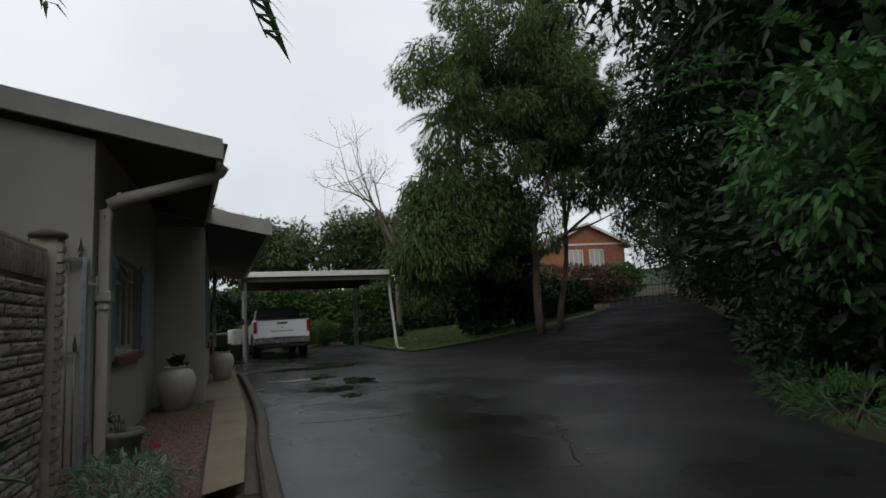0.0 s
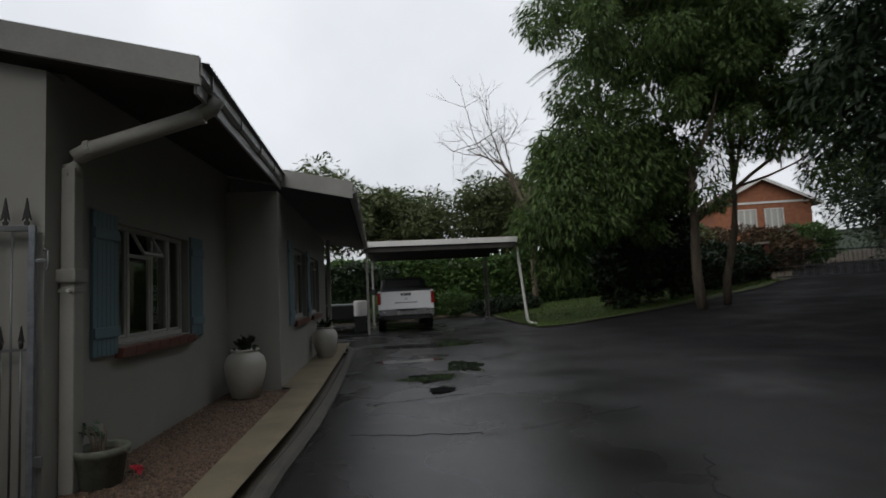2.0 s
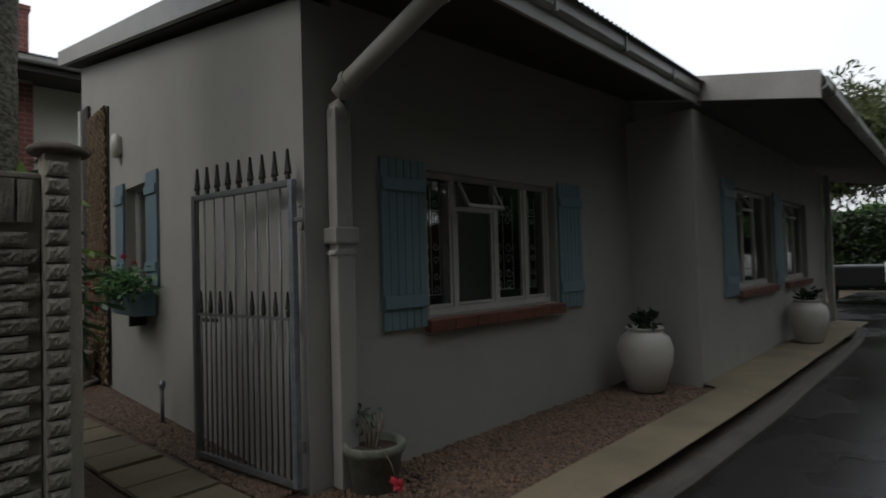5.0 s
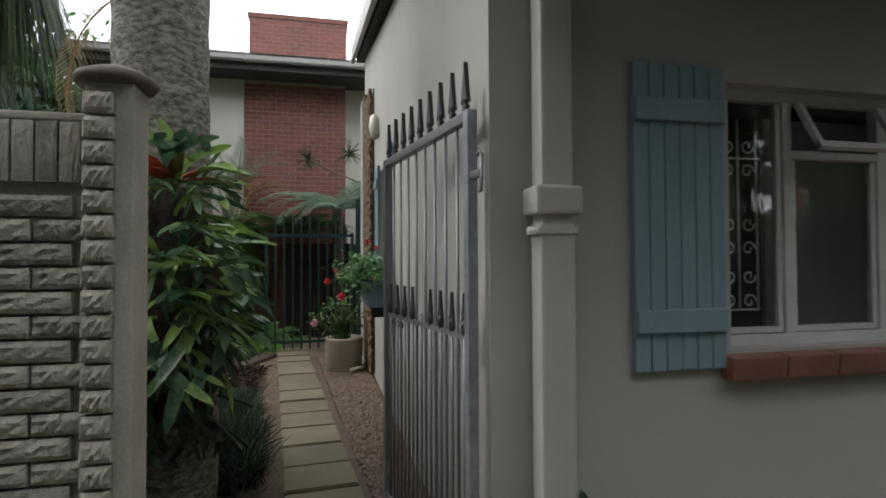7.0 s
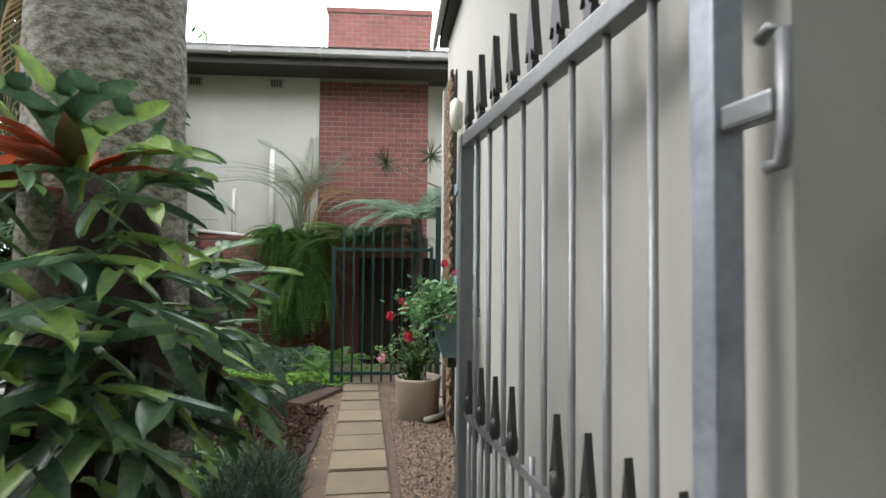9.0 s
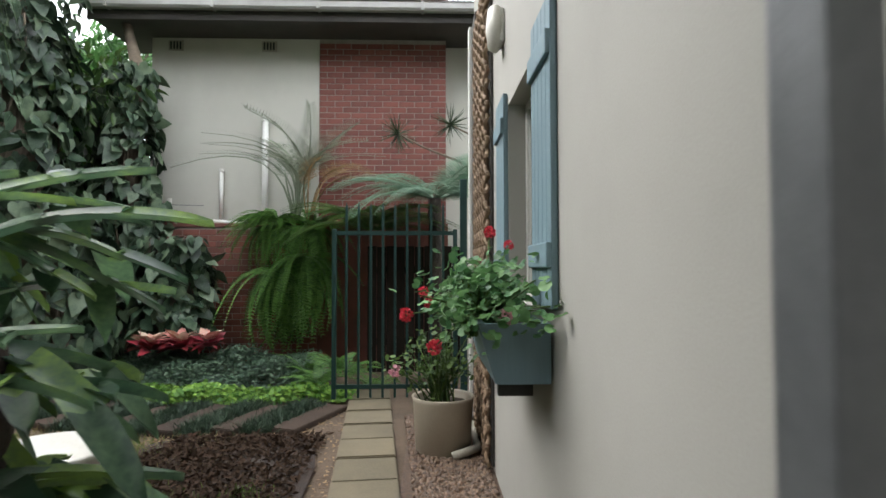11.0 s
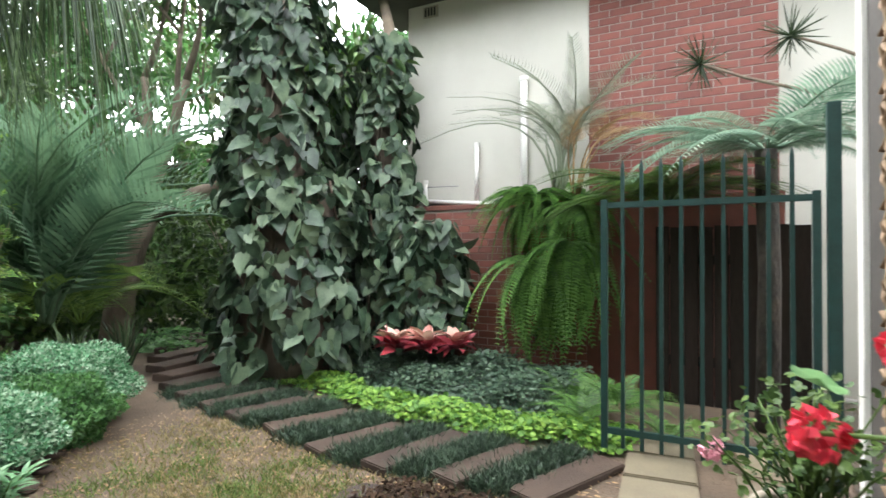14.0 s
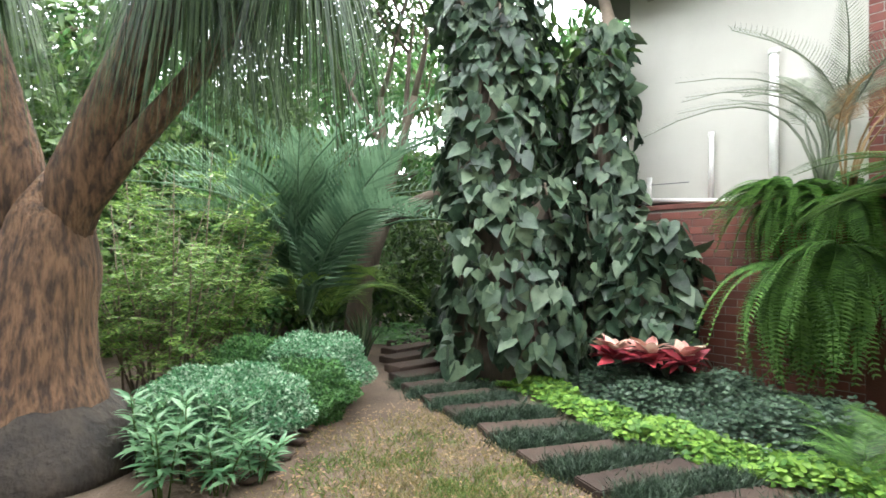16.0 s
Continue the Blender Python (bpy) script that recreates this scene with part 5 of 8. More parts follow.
# tall trees whose crowns close the sky over the driveway; the last five are added to block light, three of them unseen
for k, (x, y, hh, c, rr, n) in enumerate(((16.4, 11.8, 11, (-1.2, 0.6, 7.4), (3.9, 3.9, 4.2), 130), (23.5, 19.4, 12, (-1.2, 0.8, 8.4), (3.9, 3.9, 4.6), 110), (9.6, 2.6, 11, (-0.6, 0.8, 7.4), (3.6, 3.6, 3.8), 110), (6.2, -6.0, 10, (0, 0.5, 6.5), (4.0, 4.0, 3.0), 60), (11.2, 5.6, 13, (-0.4, 0.2, 9.8), (4.2, 4.2, 4.6), 130), (14.6, 9.4, 14, (-0.2, 0.2, 10.6), (4.0, 4.0, 5.0), 130), (5.4, -10.5, 15, (0, 0.4, 10.0), (4.8, 4.4, 5.4), 150), (10.5, -3.0, 15, (-0.4, 0.4, 10.0), (4.4, 4.4, 5.4), 150))):
    r_ = rng(300 + k)
    pts_, _ = blob(r_, n, c, rr, 0.35, 0.3)
    tree("canopy_tree", (x, y, gz(x, y)), hh, 0.28, leaf_deep, grey_bark, 310 + k, "tall dark tree whose wide crown blocks sky light by the driveway", per=85, clump=0.95, size=0.30, aspect=0.33, droop=0.7, spread=0.6, depth=2, extra=list(pts_), group="canopy trees")
fp = thing("feather_palm", (11.0, 25.0, gz(11.0, 25.0)), 0, "tall feather palm showing behind the weeping tree", "palm")
v, f = tube_np([(0, 0, -0.05), (0.1, 0, 5), (0, 0, 10.6)], [0.22, 0.17, 0.14], 10)
mesh_np("trunk", v, f, grey_bark, fp)
_fr = pinnate(30, 0.8, 0.30, 60, 0.03, 0.5, 0.4)
_r = rng(320)
_a = np.linspace(0, 6.28, 16, endpoint=False) + _r.random(16) * 0.3
v, f = strew(_fr, np.tile((0, 0, 10.6), (16, 1)), np.c_[np.cos(_a), np.sin(_a), 0.1 + 0.9 * _r.random(16)], np.tile((0, 0, 1.0), (16, 1)), 2.6)
mesh_np("crown", v, f, leaf_palm, fp, smooth=False)
# rain puddles and cracks on the driveway
def puddle(x, y, rx, ry, seed):
    bm = bmesh.new()
    n = 40
    vs = []
    for k in range(n):
        a = 2 * math.pi * k / n
        q = 1 + 0.45 * noise.noise(Vector((math.cos(a) * 1.7 + seed, math.sin(a) * 1.7, 0))) + 0.25 * noise.noise(Vector((math.cos(a) * 5 + seed, math.sin(a) * 5, 3)))
        vs.append(bm.verts.new((x + rx * q * math.cos(a), y + ry * q * math.sin(a), -0.0075)))
    bm.faces.new(vs)
    tagged(part("puddle", bm, water_mat), "shallow rain puddle on the asphalt", "puddle", "rain puddles")


for k, (x, y, rx, ry) in enumerate(((2.5, 11.2, 0.30, 0.75), (1.75, 10.1, 0.40, 0.42), (1.9, 9.0, 0.18, 0.30), (1.5, 12.3, 0.65, 0.3), (2.2, 15.2, 1.3, 0.5))):
    puddle(x, y, rx, ry, 10 + k)
_r = rng(330)
for k, (x0, y0, x1, y1) in enumerate(((0.8, 6.9, 2.3, 6.6), (2.4, 6.7, 3.9, 7.3), (1.0, 8.3, 2.2, 8.6), (2.6, 3.6, 3.6, 5.6))):
    t_ = np.linspace(0, 1, 26)
    pts_ = np.c_[x0 + (x1 - x0) * t_ + _r.normal(size=26) * 0.025, y0 + (y1 - y0) * t_ + _r.normal(size=26) * 0.03, np.full(26, -0.009)]
    v, f = tube_np(pts_, 0.003 + 0.006 * _r.random(26), 5, 0.35)
    tagged(mesh_np("asphalt_crack", v, f, rubber), "dark tar-filled crack in the asphalt", "crack", "asphalt cracks", kind="structure")
shrub("lavender_bush", (-0.62, 4.30, 0.0), (0.34, 0.30, 0.17), leaf_varieg, 1500, 0.07, 340, "low grey-green feathery bush on the gravel", "bush", template=LANCE, aspect=0.12, stems=4)
# wooded hills in the distance
bm = bmesh.new()
_n = 60
_h = [(150 * math.cos(a), 150 * math.sin(a), 13 + 5 * math.sin(a * 7) + 3 * math.sin(a * 17 + 1)) for a in np.linspace(-0.3, 2.3, _n)]
for (x0, y0, h0), (x1, y1, h1) in zip(_h, _h[1:]):
    bm.faces.new([bm.verts.new(c) for c in ((x0, y0, -2), (x1, y1, -2), (x1 * 1.15, y1 * 1.15, h1), (x0 * 1.15, y0 * 1.15, h0))])
tagged(part("backdrop", bm, leaf_deep), "wooded hillside in the distance", "hillside", kind="structure")

# ---- house details ----
def shutter(name, at, rz, w, h, label, boards=6):
    """A ledged board shutter; its face is on -y, its back on y = 0."""
    t = thing(name, at, rz, label, "shutter", "window shutters")
    for k in range(boards):
        part("board", cube(k * w / boards + 0.002, -0.028, 0, (k + 1) * w / boards - 0.002, -0.004, h, 0.004), shutter_paint, t)
    for z in (0.145, h - 0.225):
        part("batten", cube(0.004, -0.045, z, w - 0.004, -0.026, z + 0.09, 0.006), shutter_paint, t)
    part("backing", cube(0.01, -0.006, 0.01, w - 0.01, 0.004, h - 0.01), shutter_paint, t)
    return t


def curl(c, r0, a0, turn, n=14):
    """A spiral in the xz plane."""
    return [(c[0] + r0 * (1 - 0.75 * k / n) * math.cos(radians(a0 + turn * k / n)), 0, c[1] + r0 * (1 - 0.75 * k / n) * math.sin(radians(a0 + turn * k / n))) for k in range(n + 1)]


def grille(parent, x0, x1, z0, z1):
    """A scrolled burglar grille between two uprights."""
    w, m = x1 - x0, (x0 + x1) / 2
    items = [tube_np([(m, 0, z0), (m, 0, z1)], 0.005, 6), tube_np([(x1, 0, z0), (x1, 0, z1)], 0.005, 6), tube_np([(x0, 0, z0), (x1, 0, z0)], 0.005, 6)]
    for z in (z0 + 0.05, z0 + 0.28, z0 + 0.62):
        for s in (-1, 1):
            for up in (-1, 1):
                c = (m + s * w * 0.26, z + up * 0.055 + 0.04)
                items.append(tube_np(curl(c, w * 0.18, 90 * (1 - s) + 0, -s * up * 400), 0.0045, 5))
    items.append(tube_np([(x0, 0, z0 + 0.66), (x1 + 0.02, 0, z0 + 0.66)], 0.004, 5))
    v, f = join_np(items)
    return mesh_np("burglar_grille", v, f, white_paint, parent, "white scrolled iron grille")


def window(name, m, w, h, cuts, label, open_light=None, grilles=(), sill=True):
    """A white steel-framed window in an opening: x along the wall, outer face on -y, its frame 0.10 inside."""
    t = thing(name, (0, 0, 0), 0, label, "window", kind="structure")
    t.matrix_world = m
    fr = bmesh.new()
    d0, d1 = 0.075, 0.125
    box(fr, 0, d0, 0, w, d1, 0.045)
    box(fr, 0, d0, h - 0.04, w, d1, h)
    box(fr, 0, d0, 0.045, 0.04, d1, h - 0.04)
    box(fr, w - 0.04, d0, 0.045, w, d1, h - 0.04)
    part("window_frame", fr, window_paint, t)
    edges = [0.02, *cuts, w - 0.02]
    for c in cuts:
        part("mullion", cube(c - 0.022, d0 + 0.002, 0.045, c + 0.022, d1 - 0.002, h - 0.04, 0.004), window_paint, t)
    for k, (a, b) in enumerate(zip(edges, edges[1:])):
        top = h - 0.04
        if open_light is not None and k == open_light:
            z = h * 0.74
            part("transom", cube(a + 0.02, d0 + 0.004, z, b - 0.02, d1 - 0.004, z + 0.035, 0.004), window_paint, t)
            lt = part("top_light", cube(a + 0.03, -0.012, -(h * 0.22), b - 0.03, 0.012, -(h * 0.22) + 0.03), window_paint, t, "small top light hinged open")
            lt.matrix_basis = pose(0, 0.06, h - 0.05, -28, 0, 0)
            for e in (a + 0.03, b - 0.055):
                part("light_stile", cube(e, -0.012, -(h * 0.22), e + 0.025, 0.012, 0), window_paint, lt)
            g = part("pane", cube(a + 0.05, -0.003, -(h * 0.21), b - 0.05, 0.001, -0.005), glass_mat, lt)
            g.visible_shadow = False
            top = z
        sash = bmesh.new()
        box(sash, a + 0.025, d0 + 0.012, 0.05, a + 0.048, d1 - 0.008, top - 0.004)
        box(sash, b - 0.048, d0 + 0.012, 0.05, b - 0.025, d1 - 0.008, top - 0.004)
        box(sash, a + 0.048, d0 + 0.012, 0.05, b - 0.048, d1 - 0.008, 0.073)
        part("sash", sash, window_paint, t)
        g = part("pane", cube(a + 0.04, 0.100, 0.06, b - 0.04, 0.104, top - 0.01), glass_mat, t)
        g.visible_shadow = False
        if k in grilles:
            gr = grille(t, a + 0.07, b - 0.08, 0.14, h - 0.1)
            gr.location = (0, 0.165, 0)
    if sill:
        n = max(3, int(w / 0.22))
        for k in range(n):
            s = part("sill_tile", cube(k * (w + 0.1) / n - 0.05 + 0.002, -0.075, -0.105, (k + 1) * (w + 0.1) / n - 0.05 - 0.002, 0.075, -0.015, 0.008), sill_tile, t, "red-brown sloping sill tile" if k == 0 else "")
            s.matrix_basis = pose(0, 0, 0, 6, 0, 0)
    return t


FRONT = pose(-1.10, 5.77, 0, 0, 0, 90)
window("window_1", FRONT @ pose(0.78, 0, 0.98), 1.64, 1.07, (0.36, 0.86, 1.28), "white steel window with scrolled grilles and red sill", 1, (0, 2, 3))
tagged(part("curtain", cube(-1.75, 7.3, 0.9, -1.72, 8.1, 2.1), curtain), "pale curtain hanging inside the window", "curtain")
shutter("shutter", (-1.10, 6.11, 0.915), 90, 0.40, 1.18, "blue-grey board shutter open beside the window")
shutter("shutter", (-1.10, 8.22, 0.915), 90, 0.40, 1.18, "blue-grey board shutter in deep shade")
window("window_2", F2 @ pose(1.35, 0, 0.95), 1.70, 1.25, (0.55, 1.1), "white steel window under the far eaves", 0, ())
window("window_3", F2 @ pose(3.75, 0, 0.95), 1.70, 1.25, (0.55, 1.1), "second white steel window under the far eaves", 0, ())
for u in (0.82, 3.12):
    s = shutter("shutter", (0, 0, 0), 0, 0.48, 1.38, "blue-grey board shutter beside the far window")
    s.matrix_world = F2 @ pose(u, 0, 0.88)
GAB = pose(-6.95, 5.55, 0)
window("window_4", GAB @ pose(2.08, 0.02, 1.20), 0.78, 1.07, (0.39,), "narrow gable window with white grille", None, (0, 1), False)
shutter("shutter", (-4.09, 5.55, 1.22), 0, 0.34, 1.12, "blue-grey board shutter on the gable wall", 5)
shutter("shutter", (-5.20, 5.55, 1.22), 0, 0.32, 1.12, "blue-grey board shutter beside the trellis", 5)


def downpipe():
    t = thing("downpipe", (-1.04, 5.765, 0), 0, "painted square downpipe with a swan-neck to the gutter", "downpipe")
    part("pipe", cube(-0.05, -0.065, 0.02, 0.05, 0.065, 1.47, 0.012), pipe_paint, t)
    part("upper_pipe", cube(-0.048, -0.06, 1.45, 0.048, 0.06, 2.34, 0.012), pipe_paint, t)
    c = part("socket_collar", cube(-0.07, -0.088, 1.50, 0.07, 0.088, 1.60, 0.012), pipe_paint, t)
    part("strap", cube(-0.056, -0.075, 1.43, 0.056, 0.075, 1.455, 0.004), pipe_paint, c)
    part("strap_screw", lathe([(0.012, 0), (0.014, 0.03)], 8), white_paint, c).matrix_basis = pose(0.03, -0.075, 1.443, 90, 0, 0)
    v, f = tube_np([(0, 0, 2.28), (0.0, 0, 2.36), (0.03, 0, 2.43), (0.12, 0, 2.48), (0.5, 0, 2.60), (0.88, 0, 2.72), (1.0, 0, 2.79), (1.04, 0, 2.86)], [0.062] * 8, 12)
    mesh_np("swan_neck", v, f, pipe_paint, t)
    for p, q in ((0.12, 2.485), (0.92, 2.735)):
        part("neck_collar", lathe([(0.07, -0.02), (0.07, 0.02)], 14), pipe_paint, t).matrix_basis = pose(p, 0, q, 0, 78, 0)


downpipe()
t = thing("downpipe", (-0.42, 16.45, 0), 0, "slim grey downpipe at the far corner", "downpipe")
part("pipe", cube(-0.05, -0.05, 0, 0.05, 0.05, 2.85, 0.01), pipe_paint, t)


def spear(parent, x, z, s=1.0, rz=0.0):
    """A cast spearhead with collar and side barbs."""
    bm = bmesh.new()
    for prof, wy in (([(-0.011, 0), (0.011, 0), (0.016, 0.025), (0.006, 0.03), (0.006, 0.05), (0.015, 0.052), (0.026, 0.034), (0.021, 0.066), (0.012, 0.11), (0, 0.19), (-0.012, 0.11), (-0.021, 0.066), (-0.026, 0.034), (-0.015, 0.052), (-0.006, 0.05), (-0.006, 0.03), (-0.016, 0.025)], 0.009),):
        lo = [bm.verts.new((a * s, -wy * s, b * s)) for a, b in prof]
        hi = [bm.verts.new((a * s, wy * s, b * s)) for a, b in prof]
        bm.faces.new(lo)
        bm.faces.new(hi[::-1])
        n = len(prof)
        for k in range(n):
            bm.faces.new((lo[k], hi[k], hi[(k + 1) % n], lo[(k + 1) % n]))
    bmesh.ops.recalc_face_normals(bm, faces=bm.faces)
    ob = part("spearhead", bm, iron_black, parent, "black cast spearhead")
    ob.location = (x, 0, z)
    return ob


def iron_gate():
    a, b = Vector((-1.14, 5.49, 0)), Vector((-2.19, 5.31, 0))
    w = (b - a).length
    t = thing("iron_gate", (a.x, a.y, 0.06), math.degrees(math.atan2(b.y - a.y, b.x - a.x)), "grey wrought-iron gate with black spearheads folded open against the wall", "gate")
    H = 1.83
    part("hinge_stile", cube(-0.02, -0.02, 0, 0.02, 0.02, H, 0.004), galv, t, "worn grey steel stile")
    part("latch_stile", cube(w - 0.02, -0.02, 0, w + 0.02, 0.02, H, 0.004), iron_grey, t)
    part("top_rail", cube(0.02, -0.018, H - 0.04, w - 0.02, 0.018, H, 0.004), iron_grey, t)
    part("bottom_rail", cube(0.02, -0.018, 0.0, w - 0.02, 0.018, 0.04, 0.004), iron_grey, t)
    part("middle_rail", cube(0.02, -0.006, 0.985, w - 0.02, 0.006, 1.005), iron_grey, t)
    for k in range(9):
        x = 0.035 + (w - 0.07) * k / 8
        spear(t, x, H)
    for k in range(8):
        x = w * (k + 1) / 9
        v, f = tube_np([(x, 0, 0.03), (x, 0, H - 0.02)], 0.007, 8)
        mesh_np("bar", v, f, iron_grey, t)
    for k in range(9):
        x = w * (k + 0.5) / 9
        v, f = tube_np([(x, 0, 0.03), (x, 0, 1.04)], 0.007, 8)
        bar = mesh_np("short_bar", v, f, iron_grey, t)
        if k not in (4,):
            spear(bar, x, 1.02, 0.72)
            v, f = tube_np([(x, 0, 1.0), (x, 0, 1.015), (x, 0, 1.04), (x, 0, 1.055)], [0.008, 0.015, 0.015, 0.008], 8)
            mesh_np("knuckle", v, f, iron_black, bar)
    lt = part("latch", cube(-0.088, -0.012, 1.572, 0.02, 0.012, 1.60, 0.005), iron_grey, t, "grey slam latch")
    v, f = tube_np([(-0.062, 0, 1.655), (-0.078, 0, 1.665), (-0.092, 0, 1.655), (-0.092, 0, 1.555), (-0.088, 0, 1.525), (-0.07, 0, 1.525)], 0.0075, 8)
    mesh_np("latch_handle", v, f, iron_grey, lt)
    part("hinge_pin", cube(-0.07, -0.012, 0.22, -0.015, 0.012, 0.29, 0.004), iron_grey, t)
    part("lock_bolt", cube(w - 0.22, -0.03, 0.94, w - 0.03, -0.006, 0.965, 0.004), iron_black, t)


iron_gate()


def urn(name, at, s, label):
    t = thing(name, at, 0, label, "urn", "cream glazed urns")
    part("body", lathe([(0.13 * s, 0), (0.20 * s, 0.03 * s), (0.29 * s, 0.34 * s), (0.305 * s, 0.50 * s), (0.27 * s, 0.62 * s), (0.20 * s, 0.675 * s), (0.185 * s, 0.70 * s), (0.215 * s, 0.72 * s), (0.205 * s, 0.735 * s), (0.17 * s, 0.70 * s)], 32), ceramic, t, smooth=True)
    part("soil", lathe([(0.02, 0.69 * s), (0.18 * s, 0.695 * s)], 20), compost, t)
    r = rng(int(at[1] * 10))
    n = 60
    p = np.tile((0, 0, 0.70 * s), (n, 1)) + r.normal(size=(n, 3)) * (0.06, 0.06, 0.05) + (0, 0, 0.06)
    d = r.normal(size=(n, 3)) + (0, 0, 0.6)
    v, f = strew(OVAL, p, d, r.normal(size=(n, 3)), 0.11, 0.05)
    v2, f2 = join_np([tube_np([(0, 0, 0.68 * s), (0.02 * k - 0.04, 0.03, 0.85 * s)], 0.006, 5) for k in range(4)])
    mesh_np("stem", v2, f2, twig_mat, t)
    tagged(mesh_np("plant", v, f, leaf_deep, t, "dark dry plant"), kind="stuff")


urn("urn", (-0.72, 9.15, 0.02), 0.88, "cream glazed urn on the gravel with a withered plant")
urn("urn", (-0.17, 13.30, 0.05), 0.86, "cream glazed urn standing on the path by the wall")

# small stone pot with a red flower
t = thing("flower_pot", (-0.88, 5.86, 0.02), 20, "mossy patterned stone pot with a straggly plant", "pot")
part("pot", lathe([(0.12, 0), (0.135, 0.01), (0.165, 0.22), (0.185, 0.23), (0.19, 0.275), (0.175, 0.285), (0.155, 0.27), (0.15, 0.24)], 28), stone_pot, t, smooth=True)
part("soil", lathe([(0.01, 0.243), (0.152, 0.24)], 18), compost, t)
_r = rng(5)
v, f = join_np([tube_np([(0.02 * k - 0.05, 0, 0.24), (0.03 * k - 0.07, 0.02 * k, 0.36), (0.04 * k - 0.12, 0.03 * k, 0.42)], [0.012, 0.009, 0.005], 6) for k in range(4)] + [tube_np([(0.05, -0.05, 0.25), (0.12, -0.12, 0.30), (0.2, -0.14, 0.22), (0.24, -0.15, 0.13)], 0.003, 5)])
mesh_np("stem", v, f, twig_mat, t)
p = np.array([(-0.10, 0.03, 0.41)]) + _r.normal(size=(40, 3)) * (0.05, 0.05, 0.04)
v, f = strew(OVAL, p, _r.normal(size=(40, 3)), _r.normal(size=(40, 3)) + (0, 0, 1), 0.05, 0.035)
mesh_np("foliage", v, f, leaf_dark_gc, t)
p = np.array([(0.24, -0.15, 0.12)]) + _r.normal(size=(40, 3)) * 0.012
v, f = strew(SMALL, p, _r.normal(size=(40, 3)), _r.normal(size=(40, 3)), 0.04, 0.03)
mesh_np("blossom", v, f, petal_red, t, "drooping red blossom")

# wall lamp, garden tap, air bricks, pipe by the gable
t = thing("wall_lamp", (-5.05, 5.50, 2.78), 0, "oval cream bulkhead lamp on the gable wall", "lamp")
part("base", cube(-0.07, 0.02, -0.10, 0.07, 0.05, 0.10, 0.012), white_paint, t)
b = lathe([(0.02, -0.14), (0.07, -0.11), (0.09, 0), (0.07, 0.11), (0.02, 0.14)], 20)
bmesh.ops.scale(b, vec=(1, 0.6, 1), verts=b.verts)
part("diffuser", b, ceramic, t, smooth=True)
t = thing("garden_tap", (-3.42, 5.45, 0), 0, "short grey standpipe with a tap by the wall", "tap")
v, f = tube_np([(0, 0, 0), (0, 0, 0.34)], 0.018, 10)
mesh_np("standpipe", v, f, iron_grey, t)
part("tap_head", lathe([(0.028, 0.33), (0.03, 0.37), (0.015, 0.40)], 12), galv, t)
t = thing("drain_pipe", (-6.05, 5.42, 0.03), 0, "white plastic waste pipe lying along the wall foot", "pipe")
v, f = tube_np([(-0.4, 0.05, 0.04), (0.2, 0.05, 0.04), (0.3, -0.05, 0.04), (0.32, -0.14, 0.02)], 0.03, 10)
mesh_np("pipe", v, f, concrete, t)
for y in (1.45, 2.80):
    t = thing("air_vent", (WX + 0.005, y, 4.55), 90, "small brown slotted air vent in the wall", "vent", "air vents")
    part("frame", cube(-0.11, -0.012, 0, 0.11, 0.01, 0.15, 0.004), concrete, t)
    for k in range(4):
        part("slot", cube(-0.085 + k * 0.045, -0.016, 0.02, -0.06 + k * 0.045, -0.010, 0.13), car_dark, t)


# woven lattice panel on the gable wall
def lattice():
    t = thing("trellis_panel", (-6.42, 5.53, 0.05), 0, "weathered woven cane lattice panel fixed to the wall", "trellis")
    W, H = 0.90, 3.3
    items, r = [], rng(12)
    step, slope = 0.075, 0.62
    cross = step / (2 * slope)
    for s in (-1, 1):
        k, i = -slope * H if s > 0 else 0.0, 0
        while k < (W if s > 0 else W + slope * H):
            zs = np.arange(0, H, cross / 2)
            x = k + s * slope * zs
            ok = (x >= 0) & (x <= W)
            if ok.sum() > 3:
                zz, xx = zs[ok], x[ok]
                wave = -0.026 - s * 0.010 * np.cos(math.pi * zz / cross + math.pi * i)
                items.append(tube_np(np.c_[xx, wave, zz], 0.016 + 0.002 * r.random(), 5, 0.5))
            k, i = k + step, i + 1
    v, f = join_np(items)
    mesh_np("cane_weave", v, f, lattice_wood, t, smooth=False)
    # added dark board that puts shade into the gaps of the weave
    part("backing", cube(0.0, 0.004, 0, W, 0.018, H), soffit_paint, t)
    part("side_post", cube(-0.40, -0.05, 0, -0.30, 0.02, H + 0.2, 0.01), white_paint, t, "white painted edge post")
    part("edge_strip", cube(-0.30, -0.022, 0, -0.0, 0.018, H + 0.2, 0.004), soffit_paint, t)


lattice()

# ---- precast boundary wall of rock-faced blocks ----
bw = thing("boundary_wall", (-1.10, 0.62, 0), 90, "precast boundary wall of rock-faced concrete blocks", "wall")
part("core", cube(0, 0.015, 0, 3.648, 0.07, 1.79), concrete, bw)
part("coping", cube(0, -0.005, 1.775, 3.648, 0.08, 1.80, 0.006), concrete, bw)
_up = [brick_mesh("upright_panel", 0.056, 0.185, 0.05, 0, 0.011, s + 30) for s in range(3)]
for m in _up:
    m.materials.append(block_mat)
for k in range(57):
    ob = new("upright_panel", _up[k % 3])
    ob.parent = bw
    ob.matrix_basis = Matrix.Translation((0.036 + k * 0.0635, 0.012, 1.677))
_bl = [brick_mesh("block", 0.215, 0.063, 0.05, 0, 0.014, s) for s in range(4)]
for m in _bl:
    m.materials.append(block_mat)
